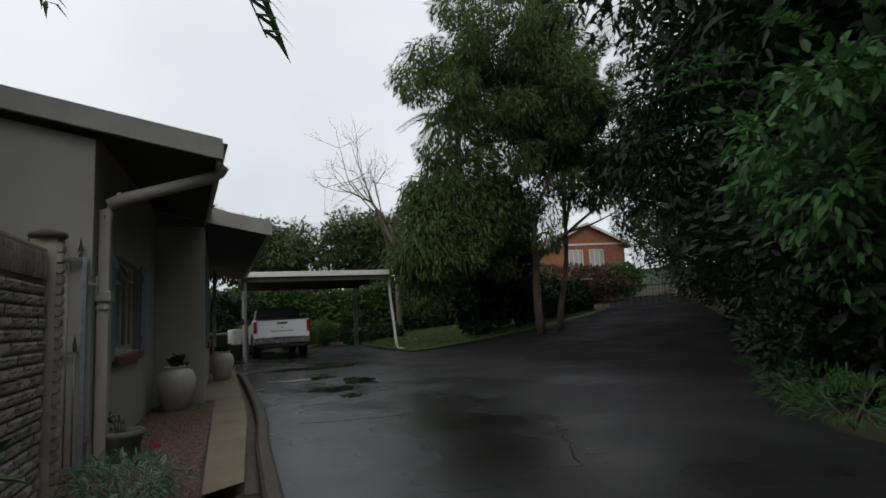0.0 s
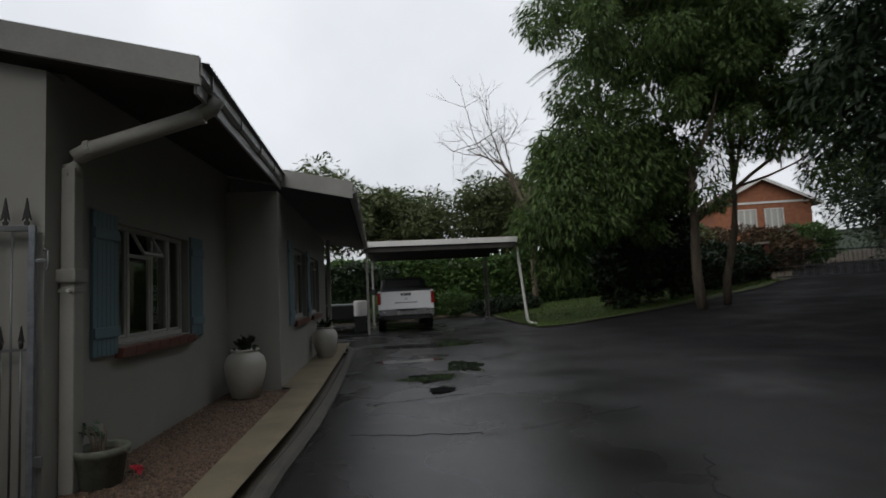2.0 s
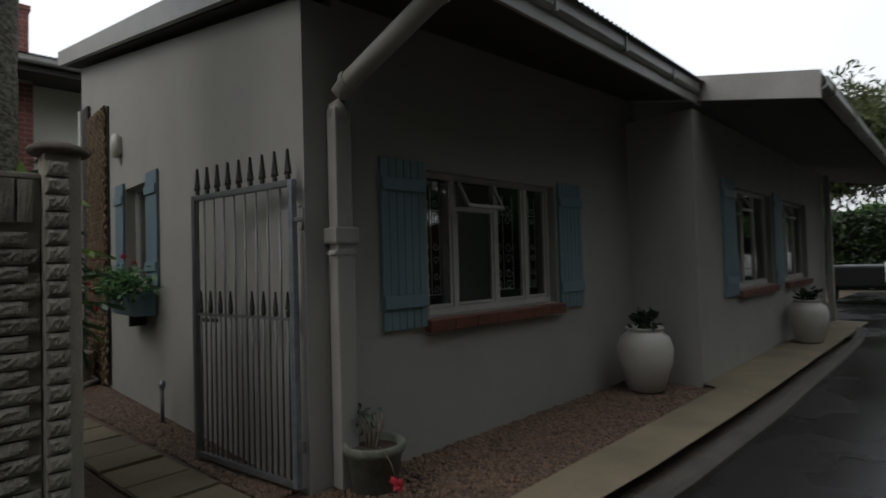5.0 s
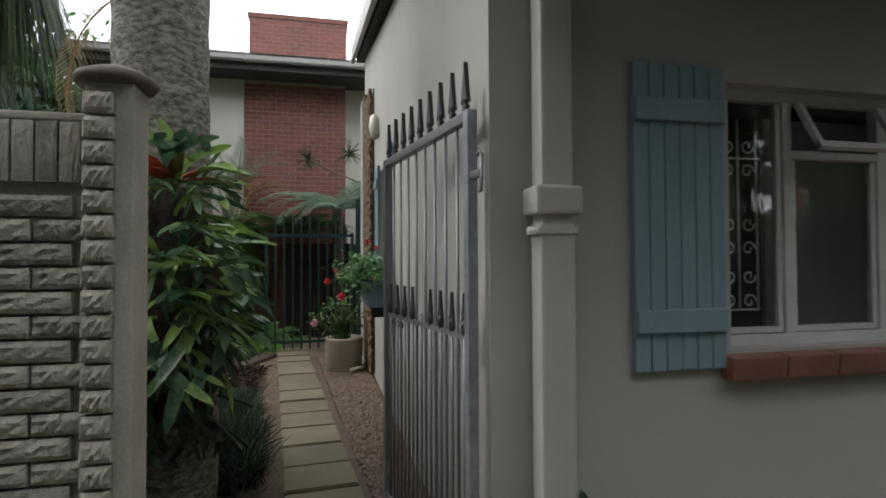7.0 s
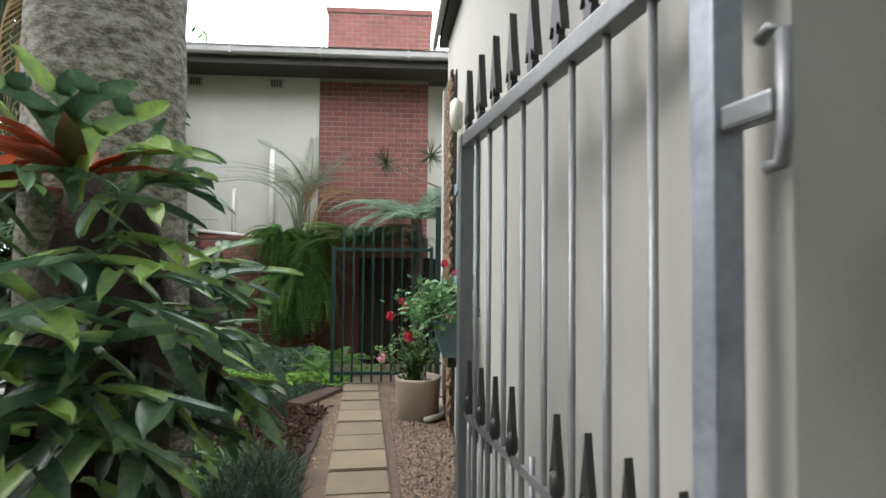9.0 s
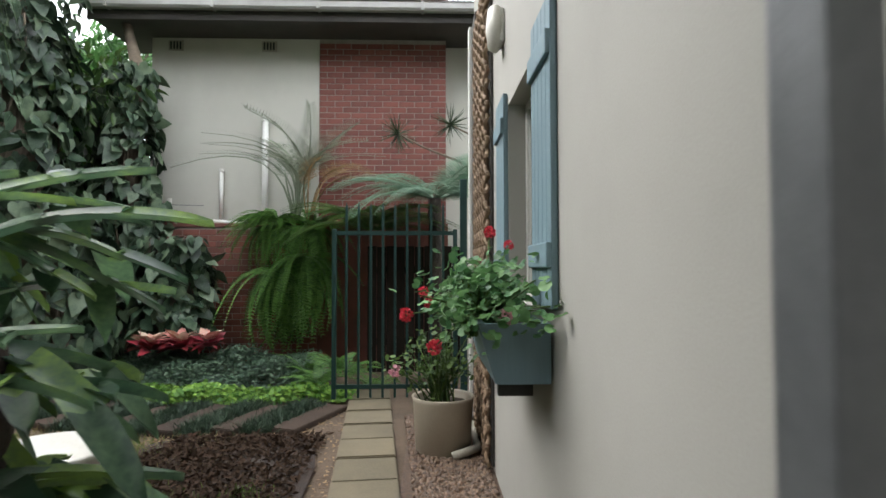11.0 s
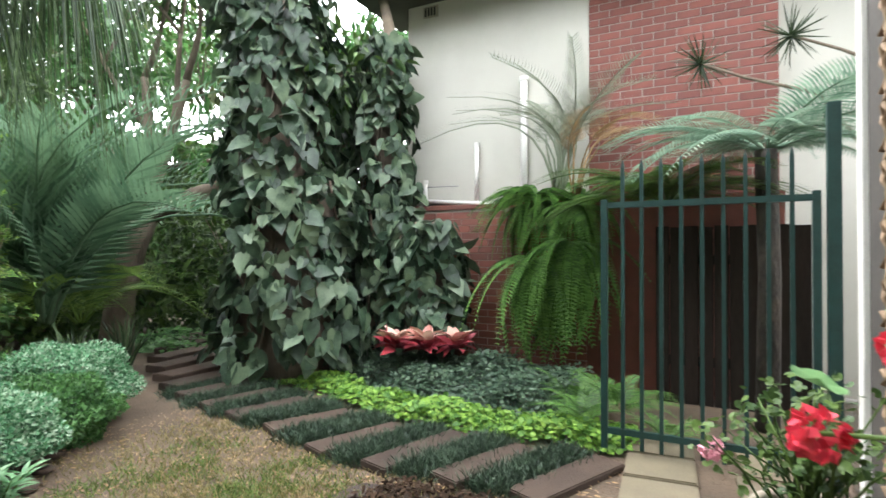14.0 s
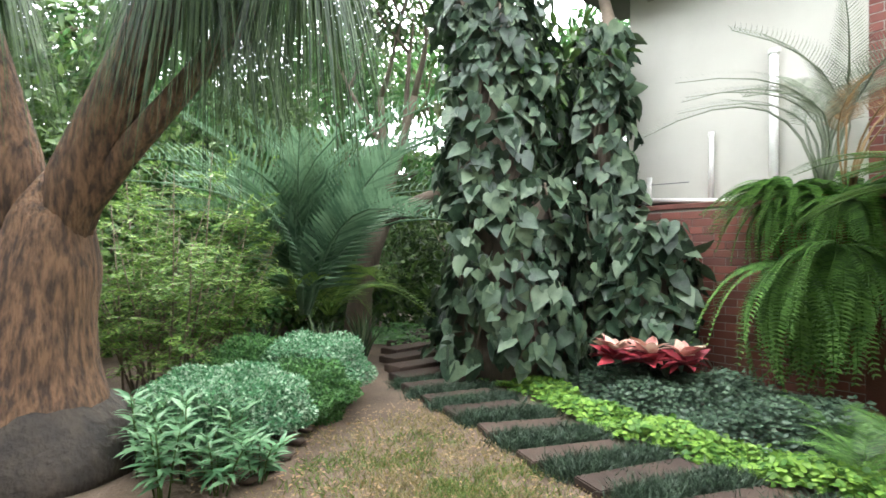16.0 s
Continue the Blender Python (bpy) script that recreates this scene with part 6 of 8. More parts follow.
courses(bw, "block", _bl, 0.01, 3.64, 0.02, 1.585, lambda u, z: Matrix.Translation((u, 0.012, z)), 0.215, 0.063, 0.010, 3)
# the end pillar with its cap
bp_ = thing("gate_pillar", (-1.02, 4.26, 0), 0, "slim block-faced pillar with a domed cap", "pillar")
part("shaft", cube(-0.165, 0.010, 0, -0.018, 0.145, 1.885, 0.006), concrete, bp_)
_pb = [brick_mesh("block", 0.082, 0.063, 0.04, 0, 0.014, s + 9) for s in range(3)]
for m in _pb:
    m.materials.append(block_mat)
for k in range(25):
    ob = new("block", _pb[k % 3])
    ob.parent = bp_
    ob.matrix_basis = pose(-0.012, 0.055, 0.05 + k * 0.0735, 0, 0, 90)
b = lathe([(0.08, 1.880), (0.108, 1.884), (0.120, 1.898), (0.112, 1.918), (0.07, 1.938), (0.02, 1.946)], 24)
part("cap", b, cap_concrete, bp_, "weathered domed cap", smooth=True).matrix_basis = pose(-0.09, 0.075, 0)

# ---- brick panel and chimney of the garden wing ----
bpn = thing("wall_brick", (WX, 3.53, 0), 90, "red face-brick panel on the garden wing wall", "wall", kind="structure")
part("backing", cube(0.0, -0.009, 0.0, 1.86, 0.22, 4.74), mortar, bpn)
_bk = [brick_mesh("brick", 0.222, 0.075, 0.10, 0.003)]
_bk[0].materials.append(brick_mat)
courses(bpn, "brick", _bk, 0.003, 1.857, 2.02, 4.72, lambda u, z: Matrix.Translation((u, 0.035, z)), 0.222, 0.075, 0.011, 5)
ch = thing("chimney", (WX - 0.9, 3.5, 5.0), 90, "red brick chimney above the wing roof", "chimney")
part("core", cube(0.01, 0.001, 0, 1.94, 0.74, 1.42), mortar, ch)
courses(ch, "brick", _bk, 0.0, 1.95, 0.1, 1.30, lambda u, z: Matrix.Translation((u, 0.045, z)), 0.222, 0.075, 0.011, 6)
part("top_course", cube(-0.03, -0.03, 1.32, 1.98, 0.78, 1.42, 0.01), brick_dark, ch)
part("flue", cube(0.75, 0.25, 1.42, 1.2, 0.6, 1.52, 0.01), brick_dark, ch)
rw = thing("retaining_wall", (WX + 0.42, 1.2, 0), 90, "mossy red brick retaining wall behind the plants", "wall")
part("backing", cube(0.0, -0.009, 0, 2.4, 0.30, 1.93), mortar, rw)
_bd = [brick_mesh("brick", 0.222, 0.075, 0.10, 0.003)]
_bd[0].materials.append(brick_dark)
courses(rw, "brick", _bd, 0.0, 2.4, 0.1, 1.94, lambda u, z: Matrix.Translation((u, 0.035, z)), 0.222, 0.075, 0.007, 7)
part("capping", cube(-0.02, -0.03, 1.93, 4.2, 0.32, 1.985, 0.008), brick_dark, rw)
part("plain_face", cube(2.4, -0.01, 0, 4.2, 0.02, 1.93), brick_dark, rw)
# service pipes on the wing wall
sp = thing("service_pipe", (WX + 0.07, 0, 0), 0, "white painted service pipes on the wing wall", "pipe")
for y, z0, z1, r0 in ((2.77, 1.7, 3.52, 0.045), (2.15, 2.05, 2.78, 0.028), (1.42, 2.05, 2.35, 0.025)):
    v, f = tube_np([(0, y, z0), (0, y, z1)], r0, 10)
    mesh_np("riser", v, f, white_paint, sp)
    part("riser_cap", lathe([(r0 * 1.25, -0.03), (r0 * 1.25, 0.02)], 12), white_paint, sp).location = (0, y, z1)
v, f = tube_np([(0, 1.3, 2.10), (0.02, 2.2, 2.03), (0.02, 2.8, 1.97)], 0.03, 10)
mesh_np("cross_pipe", v, f, white_paint, sp)
v, f = tube_np([(0, 1.42, 2.28), (0, 1.9, 2.27)], 0.006, 6)
mesh_np("valve_rod", v, f, iron_grey, sp)


# ---- planter box with geraniums ----
def geranium(parent, base, n, spread, h, seed, blooms, leafmat=leaf_ger, size=0.10):
    r = rng(seed)
    stems, ps, ds, us = [], [], [], []
    for k in range(n):
        tip = np.array(base) + (r.normal() * spread[0], r.normal() * spread[1], h * (0.3 + 0.7 * r.random()))
        b0 = np.array(base) + (r.normal() * spread[0] * 0.6, r.normal() * spread[1] * 0.5, 0)
        mid = (b0 + tip) / 2 + (0, 0, 0.04)
        stems.append(tube_np([b0, mid, tip], [0.006, 0.005, 0.003], 5))
        m = 7
        ps.append(tip + r.normal(size=(m, 3)) * 0.05)
        d = r.normal(size=(m, 3))
        d[:, 2] *= 0.3
        ds.append(d)
        us.append(np.tile((0.15, -0.55, 0.8), (m, 1)) + r.normal(size=(m, 3)) * 0.5)
    p = np.vstack(ps)
    ln = size * (0.55 + 0.7 * r.random(len(p)))
    v, f = strew(SCALLOP, p - np.vstack(ds) / np.linalg.norm(np.vstack(ds), axis=1)[:, None] * ln[:, None] / 2, np.vstack(ds), np.vstack(us), ln, ln, ln)
    mesh_np("foliage", v, f, leafmat, parent, "round scalloped green leaves")
    for bx in blooms:
        c = np.array(bx[:3])
        stems.append(tube_np([np.array(base) + ((c[0] - base[0]) * 0.4, (c[1] - base[1]) * 0.3, 0), (np.array(base) + c) / 2 + (0, 0, 0.06), c], [0.005, 0.004, 0.003], 5))
        m = 70
        d = unit(r, m)
        pp = c + d * 0.035 * bx[3]
        v, f = strew(SMALL, pp, d + r.normal(size=(m, 3)) * 0.6, d, 0.034 * bx[3], 0.034 * bx[3], 0.02)
        mesh_np("blossom", v, f, bx[4], parent, "cluster of red petals" if bx[4] == petal_red else "cluster of pale pink petals", smooth=False)
    v, f = join_np(stems)
    tagged(mesh_np("stem", v, f, leaf_hedge, parent), kind="stuff")


pb = thing("window_box", (-4.50, 5.54, 0.95), 0, "blue-grey wooden window box on the gable wall", "planter")
part("front_board", loft([[(0.02, -0.20, 0), (0.64, -0.20, 0), (0.68, -0.26, 0.215), (-0.02, -0.26, 0.215)], [(0.02, -0.175, 0), (0.64, -0.175, 0), (0.68, -0.235, 0.215), (-0.02, -0.235, 0.215)]]), shutter_paint, pb)
for x in (0.0, 0.65):
    part("end_board", loft([[(x - 0.012, -0.2, 0.0), (x - 0.012, 0.0, 0.0), (x - 0.012, 0.0, 0.215), (x - 0.012, -0.265, 0.215)], [(x + 0.012, -0.2, 0.0), (x + 0.012, 0.0, 0.0), (x + 0.012, 0.0, 0.215), (x + 0.012, -0.265, 0.215)]]), shutter_paint, pb)
part("bottom_board", cube(0.01, -0.19, -0.004, 0.65, 0.0, 0.016), shutter_paint, pb)
part("back_board", cube(0.01, -0.015, 0.0, 0.65, 0.002, 0.215), shutter_paint, pb)
part("bracket", cube(0.30, -0.15, -0.12, 0.34, 0.0, -0.004, 0.01), iron_black, pb)
part("soil", cube(0.02, -0.22, 0.12, 0.64, -0.02, 0.18), compost, pb)
gp = thing("geranium", (-4.17, 5.42, 1.16), 0, "straggly red-flowering geraniums filling the window box", "plant")
geranium(gp, (0.02, -0.09, -0.06), 135, (0.20, 0.085), 0.23, 7, [(-0.08, -0.05, 0.36, 0.45, petal_red), (0.0, 0.02, 0.30, 0.36, petal_red), (-0.1, -0.05, 0.14, 0.5, petal_red), (-0.13, -0.415, 0.0, 0.55, petal_red), (-0.13, -0.31, 0.05, 0.5, petal_red), (-0.13, -0.34, 0.10, 0.4, petal_red), (-0.13, -0.293, -0.143, 0.6, petal_red), (0.36, -0.05, 0.03, 0.5, petal_pink)], size=0.041)
pt = thing("plant_pot", (-5.98, 5.22, 0.015), 0, "round beige pot holding a thin flowering bush", "pot")
part("pot", lathe([(0.19, 0), (0.205, 0.01), (0.225, 0.37), (0.235, 0.40), (0.22, 0.405), (0.205, 0.39), (0.20, 0.34)], 36), beige_pot, pt, smooth=True)
part("soil", lathe([(0.01, 0.35), (0.203, 0.345)], 24), compost, pt)
r_ = thing("potted_shrub", (-5.98, 5.2, 0.36), 0, "thin dark-leaved bush with one pale pink flower", "plant")
geranium(r_, (0, 0, 0), 58, (0.13, 0.12), 0.52, 9, [(0.0, -0.34, 0.24, 0.8, petal_pink)], leaf_hedge, 0.038)

# ---- garden: paths ----
def slab_piece(name, parent, quad, z, mat, thick=0.05, seed=0):
    bm = bmesh.new()
    lo = [bm.verts.new((x, y, z - thick)) for x, y in quad]
    hi = [bm.verts.new((x, y, z)) for x, y in quad]
    bm.faces.new(hi)
    bm.faces.new(lo[::-1])
    for k in range(len(quad)):
        q = (k + 1) % len(quad)
        bm.faces.new((lo[k], lo[q], hi[q], hi[k]))
    bmesh.ops.recalc_face_normals(bm, faces=bm.faces)
    bmesh.ops.bevel(bm, geom=[e for e in bm.edges if all(v.co.z > z - 0.01 for v in e.verts)], offset=0.008, segments=2, affect="EDGES")
    return part(name, bm, mat, parent)


sl = thing("slab_path", (0, 0, 0), 0, "single row of worn rectangular paving slabs", "path", kind="structure")
_dir = Vector((-1, -0.088, 0)).normalized()
_side = Vector((0.088, -1, 0)).normalized()
_o = Vector((-1.25, 5.28, 0))
_rr = random.Random(3)
u = 0.0
while u < 6.5:
    ln = 0.40 + _rr.uniform(-0.02, 0.02)
    a, b = _o + _dir * (u + 0.01), _o + _dir * (u + ln)
    q = [a, b, b + _side * 0.42, a + _side * 0.42]
    slab_piece("slab", sl, [(p.x, p.y) for p in q], 0.035 + _rr.uniform(-0.006, 0.006), slab_mat)
    u += ln + 0.015
for (x0, x1) in ((-7.35, -6.75), (-7.98, -7.37)):
    slab_piece("slab", sl, [(x0, 4.96), (x1, 5.01), (x1, 5.4), (x0, 5.36)], 0.032, slab_mat)

# sleeper steps with tufts between
st = thing("stepping_path", (0, 0, 0), 0, "dark stone sleepers laid like rungs across the path", "path", kind="structure")
_steps = [(-6.48, 3.80, -7.26, 4.12), (-6.48, 3.30, -7.22, 3.58), (-6.43, 2.82, -7.25, 3.06), (-6.50, 2.28, -7.22, 2.55), (-6.70, 1.68, -7.34, 1.98), (-6.78, 1.14, -7.46, 1.36), (-6.86, 0.72, -7.58, 0.90), (-6.95, 0.28, -7.72, 0.40), (-7.08, -0.14, -7.92, -0.10), (-7.30, -0.56, -8.1, -0.60), (-7.5, -0.98, -8.4, -1.1), (-7.8, -1.4, -8.75, -1.6), (-8.2, -1.85, -9.1, -2.15), (-8.7, -2.25, -9.4, -2.75)]
for k, (ax, ay, bx, by) in enumerate(_steps):
    d = Vector((bx - ax, by - ay, 0))
    s = Vector((d.y, -d.x, 0)).normalized() * (0.24 if k < 5 else 0.30)
    s = s if s.y > 0 else -s
    slab_piece("sleeper", st, [(ax, ay), (bx, by), (bx + s.x, by + s.y), (ax + s.x, ay + s.y)], 0.05 + 0.004 * (k % 3) + max(0, k - 5) * 0.012, sleeper_mat, 0.08)


def tufts(name, spots, n, length, mat, seed, label, spread=0.10, width=0.007, category="grass", lean=0.9):
    r = rng(seed)
    idx = r.integers(0, len(spots), n)
    p = np.array(spots)[idx] + np.c_[r.normal(size=(n, 2)) * spread, np.zeros(n)]
    d = np.c_[r.normal(size=(n, 2)) * lean, 0.7 + 0.5 * r.random(n)]
    u = r.normal(size=(n, 3)) + (0, 0, 1)
    ln = length * (0.6 + 0.7 * r.random(n))
    v, f = strew(BLADE, p, d, u, ln, width, ln * 0.8)
    return tagged(mesh_np(name, v, f, mat, smooth=False), label, category, kind="stuff")


_sp = []
for (ax, ay, bx, by), (cx, cy, dx, dy) in zip(_steps[:8], _steps[1:9]):
    for k in np.linspace(0.0, 1, 16):
        for w in (0.35, 0.65):
            x = ax + (bx - ax) * k
            y = ay + (by - ay) * k
            x2, y2 = cx + (dx - cx) * k, cy + (dy - cy) * k
            _sp.append((x * (1 - w) + x2 * w, (y2 + 0.24) * w + y * (1 - w), 0.01))
tufts("mondo_grass", _sp, 34000, 0.095, leaf_mondo, 21, "dark mondo grass between the sleepers", 0.055)
_r = rng(31)
_edge = [(-2.6 - 1.9 * t, 4.66 - 0.32 * t - 0.12 - 0.35 * _r.random(), 0.0) for t in _r.random(220)]
tufts("mondo_grass", _edge, 12000, 0.22, leaf_mondo, 22, "blue-grey mondo grass edging the slab path", 0.06, 0.008)
tufts("sparse_grass", [(-5.5 - 1.2 * a, 1.0 + 2.6 * b, 0.0) for a, b in _r.random((260, 2))] + [(-4.6 - 1.4 * a, 1.9 + 1.0 * b, 0) for a, b in _r.random((200, 2))], 8500, 0.045, straw, 23, "thin dry grass on the bare soil", 0.10, 0.005)
tufts("lawn_tuft", [(-4.7 - 0.5 * a, 3.1 + 1.0 * b, 0.02) for a, b in _r.random((12, 2))] + [(-5.0 - 1.4 * a, 1.5 + 1.6 * b, 0.0) for a, b in _r.random((60, 2))], 3600, 0.055, grass_mat, 24, "small green grass tufts on the soil", 0.07, 0.006)


def cover(name, poly_fn, n, size, height, mat, seed, label, template=OVAL, aspect=0.8, lump=0.05, rise=0.0):
    """Low leafy ground cover; poly_fn maps two numbers 0..1 to a place."""
    r = rng(seed)
    ab = r.random((n, 2))
    p = np.array([poly_fn(a, b) for a, b in ab])
    hgt = height * (0.55 + 0.45 * np.sin(p[:, 0] * 7.3 + seed) * np.sin(p[:, 1] * 6.1)) * (0.25 + 0.75 * np.sqrt(r.random(n)))
    edge = np.minimum(1, 5 * np.minimum(ab[:, 1], 1 - ab[:, 1]) + 0.25)
    pos = np.c_[p + r.normal(size=(n, 2)) * lump, hgt * edge + 0.02 + rise * ab[:, 1]]
    d = np.c_[r.normal(size=(n, 2)), r.random(n) * 0.3]
    u = r.normal(size=(n, 3)) * 0.35 + (0.3, 0.1, 1)
    ln = size * (0.6 + 0.7 * r.random(n))
    v, f = strew(template, pos, d, u, ln, ln * aspect, ln)
    return tagged(mesh_np(name, v, f, mat, smooth=False), label, "ground cover", kind="stuff")


_front = [(-8.15, -0.25), (-7.92, 0.5), (-7.80, 1.3), (-7.45, 2.2), (-7.36, 2.8), (-7.38, 3.5), (-7.42, 4.25)]
_fy = np.linspace(0, 1, len(_front))


def _lime(a, b):
    x, y = np.interp(a, _fy, [p[0] for p in _front]), np.interp(a, _fy, [p[1] for p in _front])
    return x - 0.02 - 0.42 * b, y + 0.06 * b


def _darkgc(a, b):
    x, y = _lime(a * 0.9, 1.0)
    return x - 0.95 * b, y - 0.25 * b + 0.02


cover("lime_creeper", _lime, 15000, 0.042, 0.15, leaf_lime, 41, "bright lime-green creeping ground cover", ROUND, 1.0)
cover("dark_creeper", _darkgc, 46000, 0.042, 0.24, leaf_dark_gc, 42, "dark glossy ground cover behind the lime band", SMALL, 0.6, 0.07, 0.22)
cover("green_creeper", lambda a, b: (-3.1 - 1.7 * a, 4.15 - 0.65 * b - 0.2 * a), 3800, 0.06, 0.16, leaf_hedge, 43, "soft green ground cover beside the slab path", OVAL, 0.7, 0.08)
cover("green_creeper", lambda a, b: (-8.3 - 1.4 * a, -1.2 - 2.2 * b), 5000, 0.08, 0.2, leaf_bright, 44, "green ground cover at the path's bend", OVAL, 0.6, 0.08)

# gravel pebbles along the walls
_r = rng(61)


def pebbles(name, fn, n, seed, label):
    r = rng(seed)
    ico = bmesh.new()
    bmesh.ops.create_icosphere(ico, subdivisions=1, radius=1)
    tv = np.array([v.co[:] for v in ico.verts])
    tf = np.array([[v.index for v in f.verts] for f in ico.faces])
    ico.free()
    p = np.array([fn(a, b) for a, b in r.random((n, 2))])
    pos = np.c_[p, 0.012 + 0.010 * r.random(n)]
    s = 0.009 + 0.010 * r.random(n)
    v, f = strew((tv, tf), pos, r.normal(size=(n, 3)), r.normal(size=(n, 3)), s * 1.3, s, s * 0.7)
    return tagged(mesh_np(name, v, f, gravel_mat, smooth=True), label, "gravel", kind="stuff")


pebbles("gravel", lambda a, b: (-1.08 + 0.9 * b, 4.3 + 5.3 * a), 17000, 62, "loose brown gravel in front of the house")
pebbles("gravel", lambda a, b: (-1.2 - 5.7 * a, 5.52 - (0.20 + 0.42 * a) * b), 13000, 63, "loose brown gravel along the gable wall")

_r = rng(64)
_p = np.array([(-4.25 - 2.1 * a, 2.95 + 1.35 * b) for a, b in _r.random((9000, 2))])
_p = _p[(_p[:, 1] > 2.9 + 0.25 * np.abs(_p[:, 0] + 5.3)) & (_p[:, 1] < 4.32)]
n = len(_p)
v, f = strew(OVAL, np.c_[_p, 0.025 + 0.02 * _r.random(n)], np.c_[_r.normal(size=(n, 2)), 0.35 * _r.normal(size=n)], _r.normal(size=(n, 3)) * 0.6 + (0, 0, 1), 0.02 + 0.045 * _r.random(n), 0.02, 0.04)
tagged(mesh_np("mulch_chips", v, f, mulch_chip, smooth=False), "dark wet bark chips covering the bed", "mulch", kind="stuff")

# edging stones by the bushes
for k in range(9):
    x, y = -4.9 - 0.17 * k, 1.62 - 0.09 * k - 0.02 * k * k
    s = random.Random(k)
    bm = bmesh.new()
    bmesh.ops.create_icosphere(bm, subdivisions=2, radius=0.055)
    for v in bm.verts:
        v.co = Vector((v.co.x * s.uniform(1.0, 1.4), v.co.y * 1.0, v.co.z * 0.6)) + Vector(noise.noise_vector(v.co * 9 + Vector((k, 0, 0)))) * 0.018
    ob = part("edging_stone", bm, sleeper_mat, None, smooth=True)
    ob.matrix_world = pose(x, y, 0.03, 0, 0, 40 * k)
    tagged(ob, "rough grey edging stone half sunk in soil", "stone", "edging stones")

# ---- palm trunk with staghorn fern ----
pm = thing("palm_tree", (-2.47, 4.12, 0), 0, "tall smooth-ringed palm with lichen-grey bark", "palm")
z = np.linspace(-0.05, 5.6, 60)
rad = 0.245 + 0.012 * np.sin(z * 2.1) + 0.008 * np.abs(np.sin(z * 9.5)) - 0.01 * np.maximum(0, z - 3)
v, f = tube_np(np.c_[0.03 * np.sin(z * 0.7), 0.02 * np.cos(z), z], rad, 28)
mesh_np("trunk", v, f, palm_bark, pm)
FROND = pinnate(34, 0.7, 0.36, 60, 0.04, 0.35, 0.5)
_r = rng(71)
n = 16
a = np.linspace(0, 6.28, n, endpoint=False) + _r.random(n) * 0.3
v, f = strew(FROND, np.tile((0, 0, 5.55), (n, 1)), np.c_[np.cos(a), np.sin(a), np.where(np.arange(n) == 0, -0.1, 0.3 + 0.9 * _r.random(n))], np.tile((0, 0, 1.0), (n, 1)), np.where(np.arange(n) == 0, 3.3, 2.6), 2.2, 2.4)
mesh_np("crown", v, f, leaf_palm, pm, smooth=False)


def antler(seed):
    """A staghorn frond: a broad strap that forks twice into pointed, drooping lobes."""
    r = rng(seed)

    def strip(line, widths):
        line = np.array(line, float)
        d = np.gradient(line, axis=0)
        s = np.cross(d, (0, 0, 1.0))
        s /= np.linalg.norm(s, axis=1)[:, None] + 1e-9
        w = np.array(widths)[:, None]
        vv = np.empty((len(line) * 3, 3))
        vv[0::3], vv[1::3], vv[2::3] = line + s * w + (0, 0, 0.02), line - (0, 0, 0.012), line - s * w + (0, 0, 0.02)
        ff = []
        for k in range(len(line) - 1):
            q = 3 * k
            ff += [(q, q + 1, q + 4), (q, q + 4, q + 3), (q + 1, q + 2, q + 5), (q + 1, q + 5, q + 4)]
        return vv, np.array(ff)
    dr = 1.35 * r.random()

    def arch(x, y):
        return (x * (1 - 0.30 * dr * x), y, 0.55 * x - (0.30 + 0.80 * dr) * x * x)
    items = [strip([arch(t, 0.03 * math.sin(5 * t + seed)) for t in np.linspace(0, 0.55, 8)], [0.026, 0.034, 0.042, 0.050, 0.062, 0.078, 0.096, 0.12])]
    for s in (-1, 1):
        x0, l = 0.50, 0.20 + 0.08 * r.random()
        items.append(strip([arch(x0 + l * t, s * (0.04 + 0.17 * t)) for t in np.linspace(0, 1, 4)], [0.062, 0.056, 0.054, 0.068]))
        for q in (-1, 1):
            l2 = 0.13 + 0.15 * r.random()
            x1, y1 = x0 + l * 0.92, s * (0.04 + 0.156) + q * 0.022
            items.append(strip([arch(x1 + l2 * t, y1 + (0.13 * q + 0.05 * s) * t) for t in np.linspace(0, 1, 5)], [0.050, 0.056, 0.052, 0.040, 0.008]))
    return join_np(items)


sg = thing("staghorn_fern", (-2.10, 4.22, 1.40), 0, "large staghorn fern with forked fronds mounted on the palm trunk", "fern")
_r = rng(72)
items = []
for k in range(52):
    a = _r.uniform(-1.8, 2.7)
    z0 = 0.28 - 0.8 * _r.random() ** 1.2
    d = np.array([math.cos(a), 0.85 * math.sin(a), 0.7 * _r.random() + z0 * 0.8 + (0.45 * _r.random() if z0 > 0.12 else 0.0)])
    ln = _r.uniform(0.40, 0.66)
    p = np.array([0.10 * math.cos(a), 0.08 * math.sin(a), z0])
    if z0 > 0.05:
        ln *= 0.66
    if p[1] + d[1] / np.linalg.norm(d) * ln > 0.46:
        ln *= 0.62
    v, f = strew(antler(k % 9), [p], [d], [np.array([0, 0, 1.0]) + _r.normal(size=3) * 0.2], ln)
    items.append((v, f))
v, f = join_np(items)
mesh_np("frond_spray", v, f, leaf_stag, sg)
# older fronds trailing below, their shade put into a darker leaf colour
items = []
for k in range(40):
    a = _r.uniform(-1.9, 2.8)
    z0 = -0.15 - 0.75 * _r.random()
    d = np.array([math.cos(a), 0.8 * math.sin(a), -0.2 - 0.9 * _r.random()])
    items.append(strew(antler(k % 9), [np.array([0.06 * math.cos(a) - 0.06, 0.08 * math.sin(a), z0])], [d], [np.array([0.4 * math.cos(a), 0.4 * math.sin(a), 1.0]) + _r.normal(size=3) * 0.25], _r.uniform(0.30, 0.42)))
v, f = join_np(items)
